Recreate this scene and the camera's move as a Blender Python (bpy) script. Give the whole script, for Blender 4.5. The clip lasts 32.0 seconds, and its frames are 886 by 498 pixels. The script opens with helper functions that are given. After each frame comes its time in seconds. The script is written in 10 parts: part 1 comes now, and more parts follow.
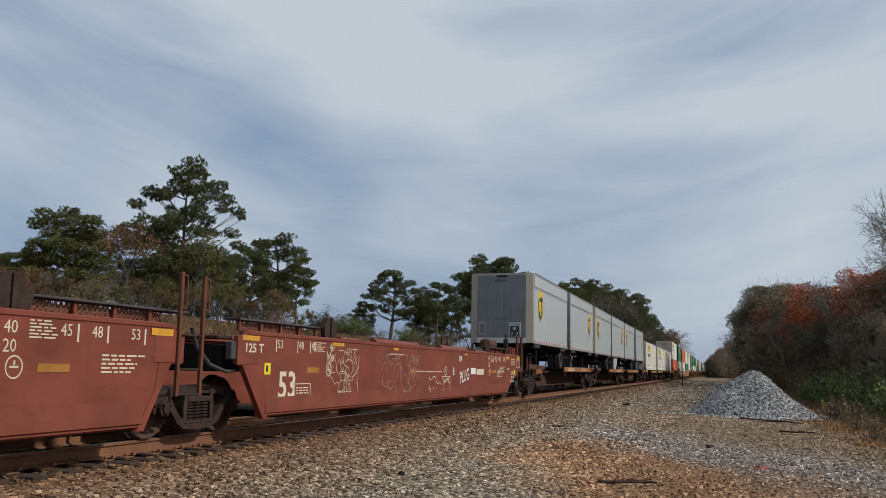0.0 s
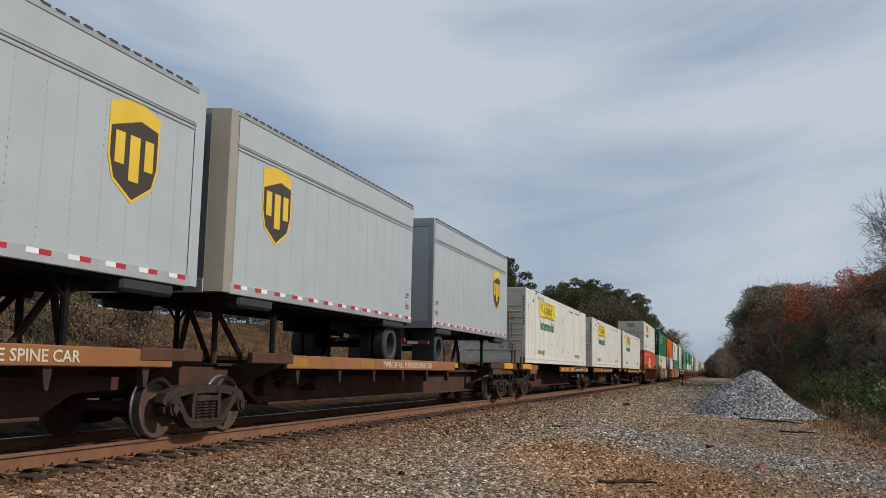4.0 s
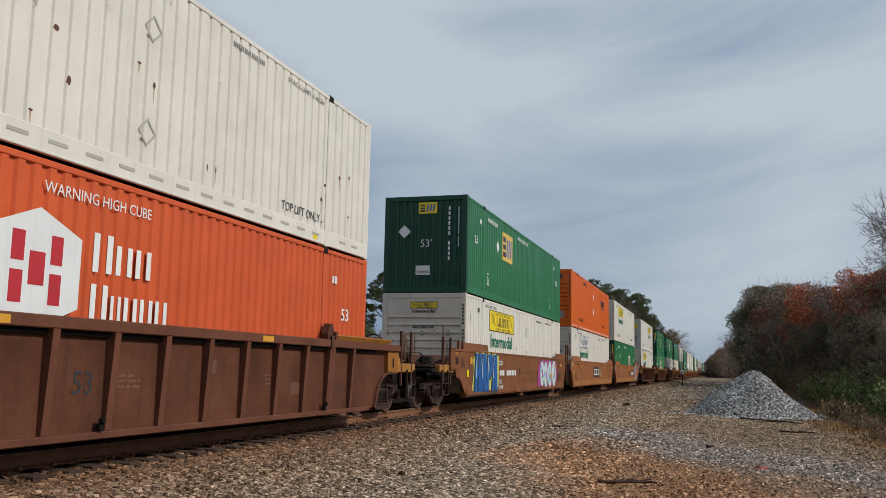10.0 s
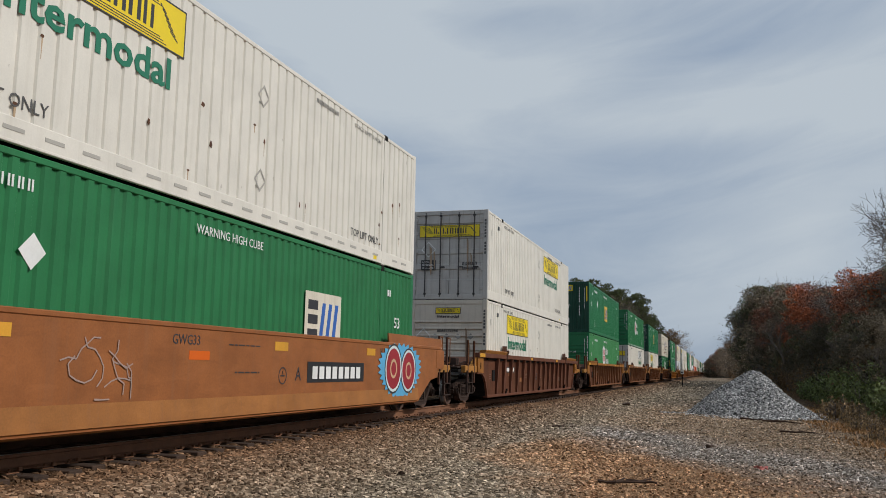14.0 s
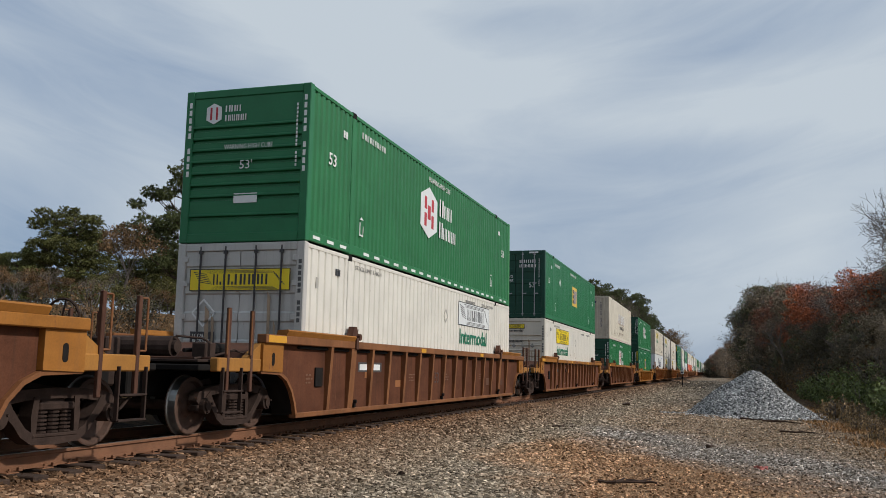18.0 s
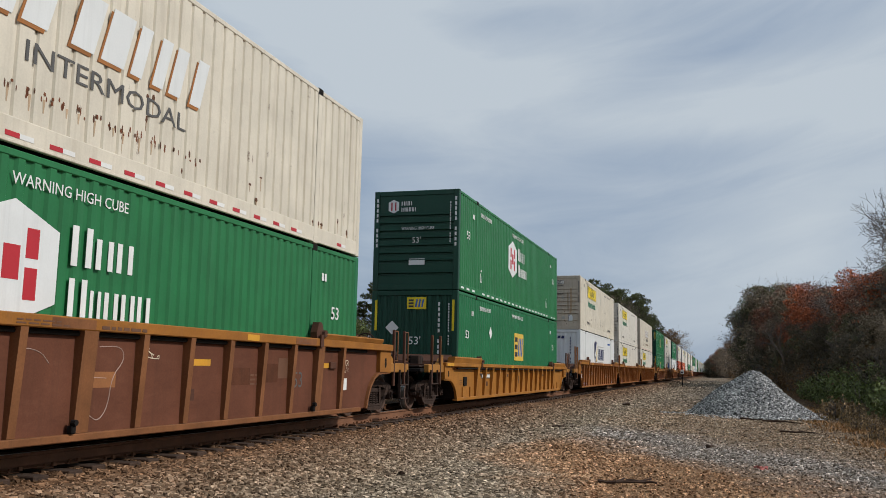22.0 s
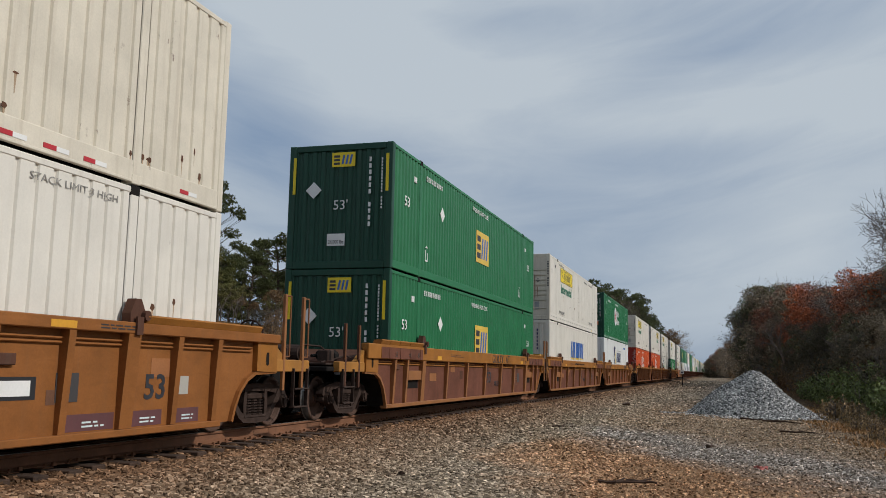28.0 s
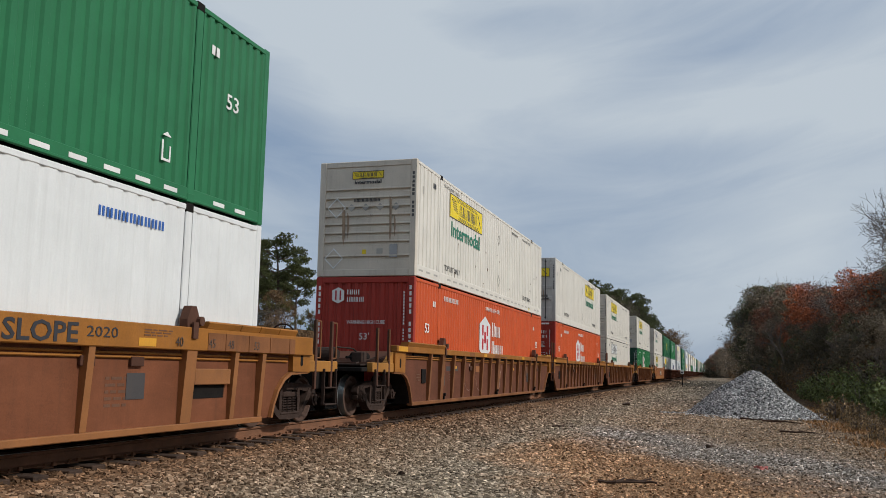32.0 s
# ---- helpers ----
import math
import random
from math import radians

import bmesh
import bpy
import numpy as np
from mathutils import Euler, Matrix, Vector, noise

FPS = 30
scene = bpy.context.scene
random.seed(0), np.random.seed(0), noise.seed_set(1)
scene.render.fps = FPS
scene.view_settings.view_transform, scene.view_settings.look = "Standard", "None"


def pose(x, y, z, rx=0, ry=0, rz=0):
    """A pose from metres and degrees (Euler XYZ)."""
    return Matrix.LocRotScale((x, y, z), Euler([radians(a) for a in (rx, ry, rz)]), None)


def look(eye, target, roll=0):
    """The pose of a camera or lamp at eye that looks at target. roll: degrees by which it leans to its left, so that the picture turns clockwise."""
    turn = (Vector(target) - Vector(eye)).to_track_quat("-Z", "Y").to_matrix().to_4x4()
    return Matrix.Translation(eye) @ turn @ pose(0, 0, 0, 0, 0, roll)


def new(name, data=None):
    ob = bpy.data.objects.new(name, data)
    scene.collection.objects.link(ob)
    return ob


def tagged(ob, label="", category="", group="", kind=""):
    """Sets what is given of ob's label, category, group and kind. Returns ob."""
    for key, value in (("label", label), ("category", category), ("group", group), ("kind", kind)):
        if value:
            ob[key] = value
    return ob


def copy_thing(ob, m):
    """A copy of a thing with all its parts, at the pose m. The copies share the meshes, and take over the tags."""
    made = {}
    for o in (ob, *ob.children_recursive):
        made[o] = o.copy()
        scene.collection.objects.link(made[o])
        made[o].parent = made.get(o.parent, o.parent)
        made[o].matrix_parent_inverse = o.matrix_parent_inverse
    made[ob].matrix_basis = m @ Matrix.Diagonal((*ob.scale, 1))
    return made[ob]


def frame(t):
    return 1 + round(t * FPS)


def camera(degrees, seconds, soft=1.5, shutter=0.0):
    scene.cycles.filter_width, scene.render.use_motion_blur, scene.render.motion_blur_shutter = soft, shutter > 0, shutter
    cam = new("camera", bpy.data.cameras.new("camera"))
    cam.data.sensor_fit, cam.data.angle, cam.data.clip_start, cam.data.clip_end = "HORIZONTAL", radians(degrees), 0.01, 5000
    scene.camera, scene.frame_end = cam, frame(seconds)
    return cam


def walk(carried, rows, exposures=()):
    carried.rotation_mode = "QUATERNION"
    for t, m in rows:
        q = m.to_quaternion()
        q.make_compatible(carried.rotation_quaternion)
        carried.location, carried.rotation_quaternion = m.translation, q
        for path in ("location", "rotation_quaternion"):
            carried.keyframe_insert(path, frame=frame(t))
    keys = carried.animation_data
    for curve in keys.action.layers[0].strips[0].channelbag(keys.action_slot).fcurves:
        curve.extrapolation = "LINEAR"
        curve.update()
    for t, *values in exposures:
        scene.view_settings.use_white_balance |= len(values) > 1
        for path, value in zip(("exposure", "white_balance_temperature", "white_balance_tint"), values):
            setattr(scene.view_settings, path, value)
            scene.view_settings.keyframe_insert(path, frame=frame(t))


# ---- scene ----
# camera: stands still beside the line, x across the track, y along it, z = 0 at the rail head
EYE = Vector((8.20, 0.0, 1.03))
cam = camera(53.44, 32.0, soft=0.5)
VIEW = look(EYE, (5.258, 9.462, 2.372), 1.106)
walk(cam, [(0.0, VIEW), (32.0, VIEW)], exposures=[(0.0, 0.0), (5.5, 0.0), (7.0, -0.05), (9.0, -0.08), (11.5, -0.04), (14.0, -0.10), (16.5, 0.06), (18.0, 0.04), (20.0, -0.04), (22.0, -0.02), (24.0, -0.06), (28.0, -0.10), (29.0, 0.04), (30.0, 0.02), (31.0, -0.08), (32.0, -0.02)])



def run(t):
    """Metres that the train has rolled, towards -y, after t seconds: an even 15 m/s that picks up a little from 18 s on."""
    return 15.0 * t + 0.0143 * max(0.0, t - 18.0) ** 2


# ---- world and sun ----
SUN_ELEVATION, SUN_FROM = 38.0, Vector((1.0, 0.05, 0.0)).normalized()
world = bpy.data.worlds.new("sky")
scene.world = world
world.use_nodes = True


def node(tree, kind, **sockets):
    n = tree.nodes.new(kind)
    for key, value in sockets.items():
        n.inputs[key.replace("_", " ")].default_value = value
    return n


def math_node(tree, operation, a, b=None, clamp=False):
    n = tree.nodes.new("ShaderNodeMath")
    n.operation, n.use_clamp = operation, clamp
    for i, value in enumerate((a, b)):
        if value is None:
            continue
        if isinstance(value, (int, float)):
            n.inputs[i].default_value = value
        else:
            tree.links.new(value, n.inputs[i])
    return n.outputs[0]


def ramp(tree, factor, stops):
    n = tree.nodes.new("ShaderNodeValToRGB")
    while len(n.color_ramp.elements) < len(stops):
        n.color_ramp.elements.new(0.5)
    for e, (at, colour) in zip(n.color_ramp.elements, stops):
        e.position, e.color = at, (*colour, 1) if len(colour) == 3 else colour
    tree.links.new(factor, n.inputs[0])
    return n.outputs[0]


def mix(tree, factor, a, b, how="MIX"):
    n = tree.nodes.new("ShaderNodeMix")
    n.data_type, n.blend_type = "RGBA", how
    for socket, value in ((n.inputs[0], factor), (n.inputs[6], a), (n.inputs[7], b)):
        if isinstance(value, (int, float)):
            socket.default_value = value
        elif isinstance(value, (tuple, list)):
            socket.default_value = (*value, 1) if len(value) == 3 else value
        else:
            tree.links.new(value, socket)
    return n.outputs[2]


def noise_tex(tree, vector, scale, detail=4.0, rough=0.55, distortion=0.0):
    n = node(tree, "ShaderNodeTexNoise", Scale=scale, Detail=detail, Roughness=rough, Distortion=distortion)
    if vector is not None:
        tree.links.new(vector, n.inputs["Vector"])
    return n.outputs[0]


def mapped(tree, vector, scale=(1, 1, 1), turn=(0, 0, 0), shift=(0, 0, 0)):
    n = node(tree, "ShaderNodeMapping", Scale=scale, Rotation=turn, Location=shift)
    tree.links.new(vector, n.inputs["Vector"])
    return n.outputs[0]


SKY_SHIFT = (3.1, 1.2)


def build_sky():
    t = world.node_tree
    t.nodes.clear()
    out, back = t.nodes.new("ShaderNodeOutputWorld"), t.nodes.new("ShaderNodeBackground")
    sky = t.nodes.new("ShaderNodeTexSky")
    sky.sky_type, sky.sun_disc = "NISHITA", False
    sky.sun_elevation, sky.sun_rotation = radians(SUN_ELEVATION), math.atan2(SUN_FROM.x, SUN_FROM.y)
    sky.air_density, sky.dust_density, sky.ozone_density = 1.0, 2.0, 1.0
    coords = t.nodes.new("ShaderNodeTexCoord").outputs["Generated"]

    def along(axis):
        n = t.nodes.new("ShaderNodeVectorMath")
        n.operation = "DOT_PRODUCT"
        n.inputs[1].default_value = axis
        t.links.new(coords, n.inputs[0])
        return n.outputs["Value"]
    # the cloud sheet is drawn out in shallow arcs across the west
    u, v = along((0.955, 0.297, 0.0)), along((0.040, -0.128, 0.991))
    arc_v = math_node(t, "SUBTRACT", math_node(t, "ADD", v, math_node(t, "MULTIPLY", u, 0.03)), math_node(t, "MULTIPLY", math_node(t, "MULTIPLY", u, u), 0.5))
    plane = t.nodes.new("ShaderNodeCombineXYZ")
    t.links.new(u, plane.inputs[0])
    t.links.new(arc_v, plane.inputs[1])
    broad = noise_tex(t, mapped(t, plane.outputs[0], (1.3, 3.0, 1), (0, 0, 0), (SKY_SHIFT[0], SKY_SHIFT[1], 0)), 1.55, 2.5, 0.5, 0.25)
    fine = noise_tex(t, mapped(t, plane.outputs[0], (2.4, 9.0, 1), (0, 0, radians(4)), (4.4, 2.2, 0)), 2.2, 6.0, 0.6, 0.6)
    # the sheet thins out overhead, unseen, to cut the fill on shaded faces
    overhead = math_node(t, "MULTIPLY", math_node(t, "MAXIMUM", math_node(t, "SUBTRACT", v, 0.38), 0.0), 1.05)
    cover = math_node(t, "ADD", math_node(t, "ADD", math_node(t, "MULTIPLY", broad, 0.78), math_node(t, "MULTIPLY", fine, 0.22)), math_node(t, "ADD", math_node(t, "MULTIPLY", u, 0.03), math_node(t, "SUBTRACT", math_node(t, "MULTIPLY", v, 0.46), overhead)))
    cloud = ramp(t, cover, [(0.36, (0.0, 0.0, 0.0)), (0.64, (1.0, 1.0, 1.0))])
    blue = mix(t, 1.0, sky.outputs[0], (0.085, 0.085, 0.085), "MULTIPLY")
    thin = mix(t, 0.8, blue, (0.24, 0.335, 0.49))
    colour = mix(t, cloud, thin, (0.52, 0.585, 0.65))
    t.links.new(colour, back.inputs["Color"])
    back.inputs["Strength"].default_value = 1.0
    t.links.new(back.outputs[0], out.inputs[0])


build_sky()
sun = new("sun", bpy.data.lights.new("sun", "SUN"))
sun.data.energy, sun.data.angle, sun.data.color = 2.85, radians(2.5), (1.0, 0.955, 0.89)
e = radians(SUN_ELEVATION)
sun.matrix_world = look(SUN_FROM * 60 * math.cos(e) + Vector((0, 0, 60 * math.sin(e))), (0, 0, 0))


# ---- materials ----
def surface(name, base, rough=0.6, metal=0.0, vary=0.12, scale=1.5, grain=40.0, streak=0.0, rust=0.0, rust_colour=(0.11, 0.045, 0.02),
            dirt=(0.10, 0.085, 0.07), bump=0.0, bump_scale=60.0, island=0.0, spec=0.5, speckle=None, wide=False, scuff=0.0):
    """Paint, metal, wood or earth: base colour with broad blotches, fine grain, run-down streaks and rust spots."""
    m = bpy.data.materials.new(name)
    m.use_nodes = True
    t = m.node_tree
    shader = t.nodes["Principled BSDF"]
    coords = t.nodes.new("ShaderNodeTexCoord").outputs["Object"]
    info = t.nodes.new("ShaderNodeObjectInfo")
    shift = t.nodes.new("ShaderNodeVectorMath")
    shift.operation = "MULTIPLY_ADD"
    t.links.new(coords, shift.inputs[0])
    shift.inputs[1].default_value = (1, 1, 1)
    lift = math_node(t, "MULTIPLY", info.outputs["Random"], 37.0)
    t.links.new(lift, shift.inputs[2])
    place = shift.outputs[0]
    colour = mix(t, ramp(t, noise_tex(t, place, scale, 5), [(0.3, (0, 0, 0)), (0.7, (1, 1, 1))]),
                 tuple(c * (1 - vary) for c in base), tuple(min(1, c * (1 + vary)) for c in base))
    fine = noise_tex(t, place, grain, 3, 0.6)
    colour = mix(t, 0.5 * min(1.0, vary * 3), colour, mix(t, 1.0, colour, ramp(t, fine, [(0.25, (0.55, 0.55, 0.55)), (0.75, (1.25, 1.25, 1.25))]), "MULTIPLY"))
    if speckle:
        spots = ramp(t, noise_tex(t, place, speckle[1], 2, 0.5), [(0.47, (0, 0, 0)), (0.55, (1, 1, 1))])
        colour = mix(t, math_node(t, "MULTIPLY", spots, speckle[2]), colour, speckle[0])
    if island:
        geo = t.nodes.new("ShaderNodeNewGeometry")
        colour = mix(t, island, colour, mix(t, 1.0, colour, ramp(t, geo.outputs["Random Per Island"], [(0, (0.14, 0.14, 0.14)), (0.5, (0.85, 0.85, 0.85)), (1, (2.3, 2.3, 2.3))] if wide else [(0, (0.35, 0.34, 0.33)), (0.5, (0.95, 0.94, 0.92)), (1, (1.75, 1.72, 1.7))]), "MULTIPLY"))
    if scuff:
        marks = noise_tex(t, mapped(t, place, (3.0, 0.7, 2.6)), 2.0, 7, 0.72, 0.6)
        colour = mix(t, math_node(t, "MULTIPLY", ramp(t, marks, [(0.54, (0, 0, 0)), (0.66, (1, 1, 1))]), scuff), colour, tuple(min(0.9, 0.015 + c * 1.4) for c in base))
        colour = mix(t, math_node(t, "MULTIPLY", ramp(t, marks, [(0.36, (1, 1, 1)), (0.46, (0, 0, 0))]), scuff), colour, tuple(c * 0.5 for c in base))
    if streak:
        runs = noise_tex(t, mapped(t, place, (5.0, 5.0, 0.22)), 1.6, 6, 0.65)
        colour = mix(t, math_node(t, "MULTIPLY", ramp(t, runs, [(0.52, (0, 0, 0)), (0.78, (1, 1, 1))]), streak), colour, dirt)
    if rust:
        spots = math_node(t, "ADD", math_node(t, "MULTIPLY", noise_tex(t, place, 2.3, 8, 0.72), 0.7), math_node(t, "MULTIPLY", noise_tex(t, mapped(t, place, (6, 6, 0.5)), 2.0, 4), 0.3))
        lo = 0.70 - 0.22 * rust
        colour = mix(t, ramp(t, spots, [(lo, (0, 0, 0)), (lo + 0.07, (1, 1, 1))]), colour, rust_colour)
    t.links.new(colour, shader.inputs["Base Color"])
    shader.inputs["Roughness"].default_value, shader.inputs["Metallic"].default_value = rough, metal
    shader.inputs["Specular IOR Level"].default_value = spec
    if bump:
        b = node(t, "ShaderNodeBump", Strength=bump, Distance=0.02)
        t.links.new(noise_tex(t, place, bump_scale, 4, 0.6), b.inputs["Height"])
        t.links.new(b.outputs[0], shader.inputs["Normal"])
    return m


M = {}
M["white"] = surface("white_paint", (0.69, 0.655, 0.585), 0.5, vary=0.07, streak=0.26, rust=0.30, dirt=(0.42, 0.36, 0.27))
M["cream"] = surface("cream_weathered_paint", (0.65, 0.595, 0.49), 0.55, vary=0.1, streak=0.4, rust=0.4, dirt=(0.36, 0.28, 0.19))
M["snow"] = surface("clean_white_paint", (0.70, 0.715, 0.71), 0.45, vary=0.05, streak=0.14)
M["green"] = surface("green_paint", (0.020, 0.158, 0.063), 0.42, vary=0.10, streak=0.15, rust=0.05, dirt=(0.05, 0.16, 0.09), spec=0.28)
M["light_green"] = surface("faded_green_paint", (0.021, 0.160, 0.056), 0.48, vary=0.12, streak=0.2, dirt=(0.09, 0.22, 0.12), spec=0.28)
M["faded_green"] = surface("sun_faded_green_paint", (0.055, 0.235, 0.085), 0.5, vary=0.12, streak=0.25, dirt=(0.12, 0.26, 0.13), spec=0.28)
# the green again, with the leading ends' shade put into the colour
M["dark_green"] = surface("shaded_green_end_paint", (0.010, 0.058, 0.036), 0.42, vary=0.10, streak=0.15, spec=0.28)
M["red"] = surface("orange_red_paint", (0.57, 0.095, 0.026), 0.45, vary=0.09, streak=0.15, rust=0.08, dirt=(0.3, 0.05, 0.02), spec=0.28)
M["orange"] = surface("orange_paint", (0.64, 0.115, 0.009), 0.45, vary=0.06, streak=0.12, dirt=(0.42, 0.09, 0.02), spec=0.28)
M["brown"] = surface("brown_weathered_paint", (0.108, 0.041, 0.022), 0.75, spec=0.12, vary=0.3, streak=0.6, rust=0.42, dirt=(0.040, 0.024, 0.017), rust_colour=(0.13, 0.055, 0.03), bump=0.1, scuff=0.22)
M["ochre"] = surface("ochre_weathered_paint", (0.25, 0.094, 0.025), 0.65, spec=0.2, vary=0.16, streak=0.3, rust=0.3, dirt=(0.2, 0.1, 0.05), rust_colour=(0.16, 0.06, 0.03), bump=0.1, scuff=0.22)
M["ochre_trim"] = surface("ochre_top_chord_paint", (0.30, 0.120, 0.023), 0.62, spec=0.2, vary=0.2, streak=0.4, rust=0.4, dirt=(0.2, 0.1, 0.05), rust_colour=(0.16, 0.06, 0.03), bump=0.1, scuff=0.2)
M["rib_brown"] = surface("rib_brown_paint", (0.205, 0.084, 0.034), 0.65, spec=0.2, vary=0.25, streak=0.5, rust=0.3, dirt=(0.065, 0.035, 0.022), bump=0.06)
M["red_brown"] = surface("red_brown_paint", (0.132, 0.050, 0.029), 0.7, spec=0.15, vary=0.18, streak=0.3, rust=0.3, dirt=(0.055, 0.030, 0.02), rust_colour=(0.11, 0.05, 0.03), bump=0.08, scuff=0.22)
M["tan"] = surface("tan_brown_paint", (0.275, 0.095, 0.028), 0.62, spec=0.3, vary=0.18, streak=0.4, rust=0.2, dirt=(0.22, 0.11, 0.06), rust_colour=(0.17, 0.07, 0.035), bump=0.06, scuff=0.22)
# lighter tan: the light caught by the tilted lip put into the colour
M["tan_lip"] = surface("lightened_tan_paint", (0.315, 0.125, 0.034), 0.6, spec=0.3, vary=0.2, streak=0.4, rust=0.2, dirt=(0.22, 0.11, 0.06), bump=0.06, scuff=0.22)
M["umber"] = surface("dark_tan_brown_paint", (0.190, 0.070, 0.026), 0.62, spec=0.25, vary=0.22, streak=0.45, rust=0.25, dirt=(0.085, 0.042, 0.026), rust_colour=(0.13, 0.055, 0.03), bump=0.06, scuff=0.25)
M["brick"] = surface("red_oxide_paint", (0.190, 0.047, 0.027), 0.62, spec=0.3, vary=0.2, streak=0.42, rust=0.2, dirt=(0.11, 0.045, 0.034), rust_colour=(0.12, 0.04, 0.025), bump=0.06, scuff=0.22)
M["yellow"] = surface("safety_yellow_paint", (0.62, 0.30, 0.025), 0.5, vary=0.12, streak=0.25, rust=0.25)
M["car_yellow"] = surface("faded_yellow_paint", (0.33, 0.132, 0.019), 0.65, vary=0.2, streak=0.5, rust=0.42, dirt=(0.2, 0.095, 0.03), rust_colour=(0.12, 0.045, 0.02), spec=0.3, scuff=0.22)
M["sign_yellow"] = surface("sign_yellow", (0.80, 0.60, 0.01), 0.5, vary=0.05)
M["emblem_yellow"] = surface("emblem_yellow", (0.66, 0.44, 0.07), 0.5, vary=0.08)
M["black"] = surface("black_paint", (0.018, 0.018, 0.02), 0.5, vary=0.2)
M["ink"] = surface("black_lettering", (0.03, 0.03, 0.035), 0.5, vary=0.1)
M["ink_white"] = surface("white_lettering", (0.75, 0.75, 0.73), 0.5, vary=0.08)
M["ink_cream"] = surface("cream_lettering", (0.62, 0.53, 0.40), 0.5, vary=0.12)
M["ink_green"] = surface("green_lettering", (0.010, 0.165, 0.090), 0.45, vary=0.06)
M["ink_blue"] = surface("blue_lettering", (0.03, 0.12, 0.42), 0.45, vary=0.08)
M["navy"] = surface("navy_lettering", (0.012, 0.02, 0.09), 0.45, vary=0.08)
M["ink_red"] = surface("red_lettering", (0.45, 0.02, 0.03), 0.45, vary=0.08)
M["grey_ink"] = surface("grey_lettering", (0.40, 0.38, 0.34), 0.5, vary=0.08)
M["castor"] = surface("bogie_steel", (0.045, 0.028, 0.022), 0.85, 0.0, spec=0.2, vary=0.3, scale=6, rust=0.35, rust_colour=(0.14, 0.06, 0.03), bump=0.25)
# near-black base puts the deep shade below the wagons into the steel's colour
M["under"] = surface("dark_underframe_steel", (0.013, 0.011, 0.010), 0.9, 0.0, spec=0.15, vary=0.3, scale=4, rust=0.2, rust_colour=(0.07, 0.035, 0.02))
M["dull_rim"] = surface("dull_steel_rim", (0.075, 0.073, 0.072), 0.6, 0.3, vary=0.25)
# darker red that holds the shade of the leading ends
M["crimson"] = surface("shaded_red_end_paint", (0.34, 0.036, 0.024), 0.5, vary=0.12, streak=0.3, rust=0.12, dirt=(0.12, 0.03, 0.02), spec=0.28)
M["bank_brush"] = surface("dead_brown_brush", (0.17, 0.108, 0.060), 0.9, vary=0.3, island=0.8, spec=0.2)
M["wheel"] = surface("wheel_steel", (0.085, 0.045, 0.030), 0.75, 0.0, vary=0.25, scale=8)
M["tread"] = surface("polished_tread_steel", (0.34, 0.33, 0.32), 0.35, 0.9, vary=0.1)
M["galvanised"] = surface("galvanised_steel", (0.36, 0.36, 0.37), 0.5, 0.55, vary=0.15)
# weathered end paints; their darker bases also hold the leading ends' shade
M["shaded_white_door"] = surface("weathered_shaded_door_paint", (0.50, 0.48, 0.45), 0.5, vary=0.12, streak=0.45, rust=0.3, dirt=(0.16, 0.13, 0.11))
M["shaded_white_end"] = surface("weathered_shaded_white_end_paint", (0.62, 0.56, 0.47), 0.5, vary=0.10, streak=0.4, rust=0.32, dirt=(0.26, 0.21, 0.16))
M["end_tan"] = surface("weathered_shaded_tan_end_paint", (0.52, 0.44, 0.34), 0.55, vary=0.14, streak=0.55, rust=0.42, dirt=(0.17, 0.12, 0.08))
M["trailer"] = surface("pale_grey_trailer_panel", (0.395, 0.425, 0.43), 0.4, vary=0.05, streak=0.12, dirt=(0.4, 0.4, 0.38))
# grey darkened by the shade and reflections between trailers, put into the base
M["nose_front"] = surface("shaded_polished_front_panel", (0.17, 0.185, 0.195), 0.4, 0.15, vary=0.1, streak=0.3, dirt=(0.06, 0.06, 0.06))
# beige stands in for sunlit ground mirrored in the metal corner
M["nose"] = surface("beige_trailer_corner", (0.36, 0.315, 0.25), 0.38, 0.25, vary=0.08, streak=0.2)
M["tyre"] = surface("tyre_rubber", (0.028, 0.028, 0.030), 0.8, vary=0.25)
M["alu"] = surface("aluminium_rail", (0.55, 0.55, 0.53), 0.4, 0.6, vary=0.1, streak=0.2)
M["logo_brown"] = surface("dark_brown_emblem", (0.045, 0.028, 0.014), 0.4, vary=0.1)
M["logo_gold"] = surface("gold_emblem", (0.72, 0.47, 0.03), 0.4, vary=0.08)
M["rust_orange"] = surface("rust_orange_paint", (0.180, 0.064, 0.030), 0.65, spec=0.18, vary=0.2, streak=0.35, rust=0.25, dirt=(0.075, 0.036, 0.022), rust_colour=(0.12, 0.05, 0.03), bump=0.08, scuff=0.22)
M["plum_brown"] = surface("plum_brown_paint", (0.150, 0.058, 0.037), 0.7, spec=0.15, vary=0.25, streak=0.4, rust=0.3, dirt=(0.05, 0.028, 0.02), rust_colour=(0.16, 0.07, 0.035), bump=0.08, scuff=0.25)
M["rib_ochre"] = surface("rust_ochre_paint", (0.27, 0.106, 0.031), 0.6, vary=0.18, streak=0.3, rust=0.3, dirt=(0.16, 0.08, 0.045), bump=0.06)
M["rust_dark"] = surface("dark_rust_paint", (0.085, 0.036, 0.022), 0.75, spec=0.25, vary=0.25, streak=0.3, rust=0.35, rust_colour=(0.16, 0.07, 0.035), bump=0.1)
M["faint_mark"] = surface("faint_dark_lettering", (0.13, 0.058, 0.030), 0.6, vary=0.25)
M["worn_mark"] = surface("worn_dark_lettering", (0.065, 0.045, 0.036), 0.6, vary=0.25)
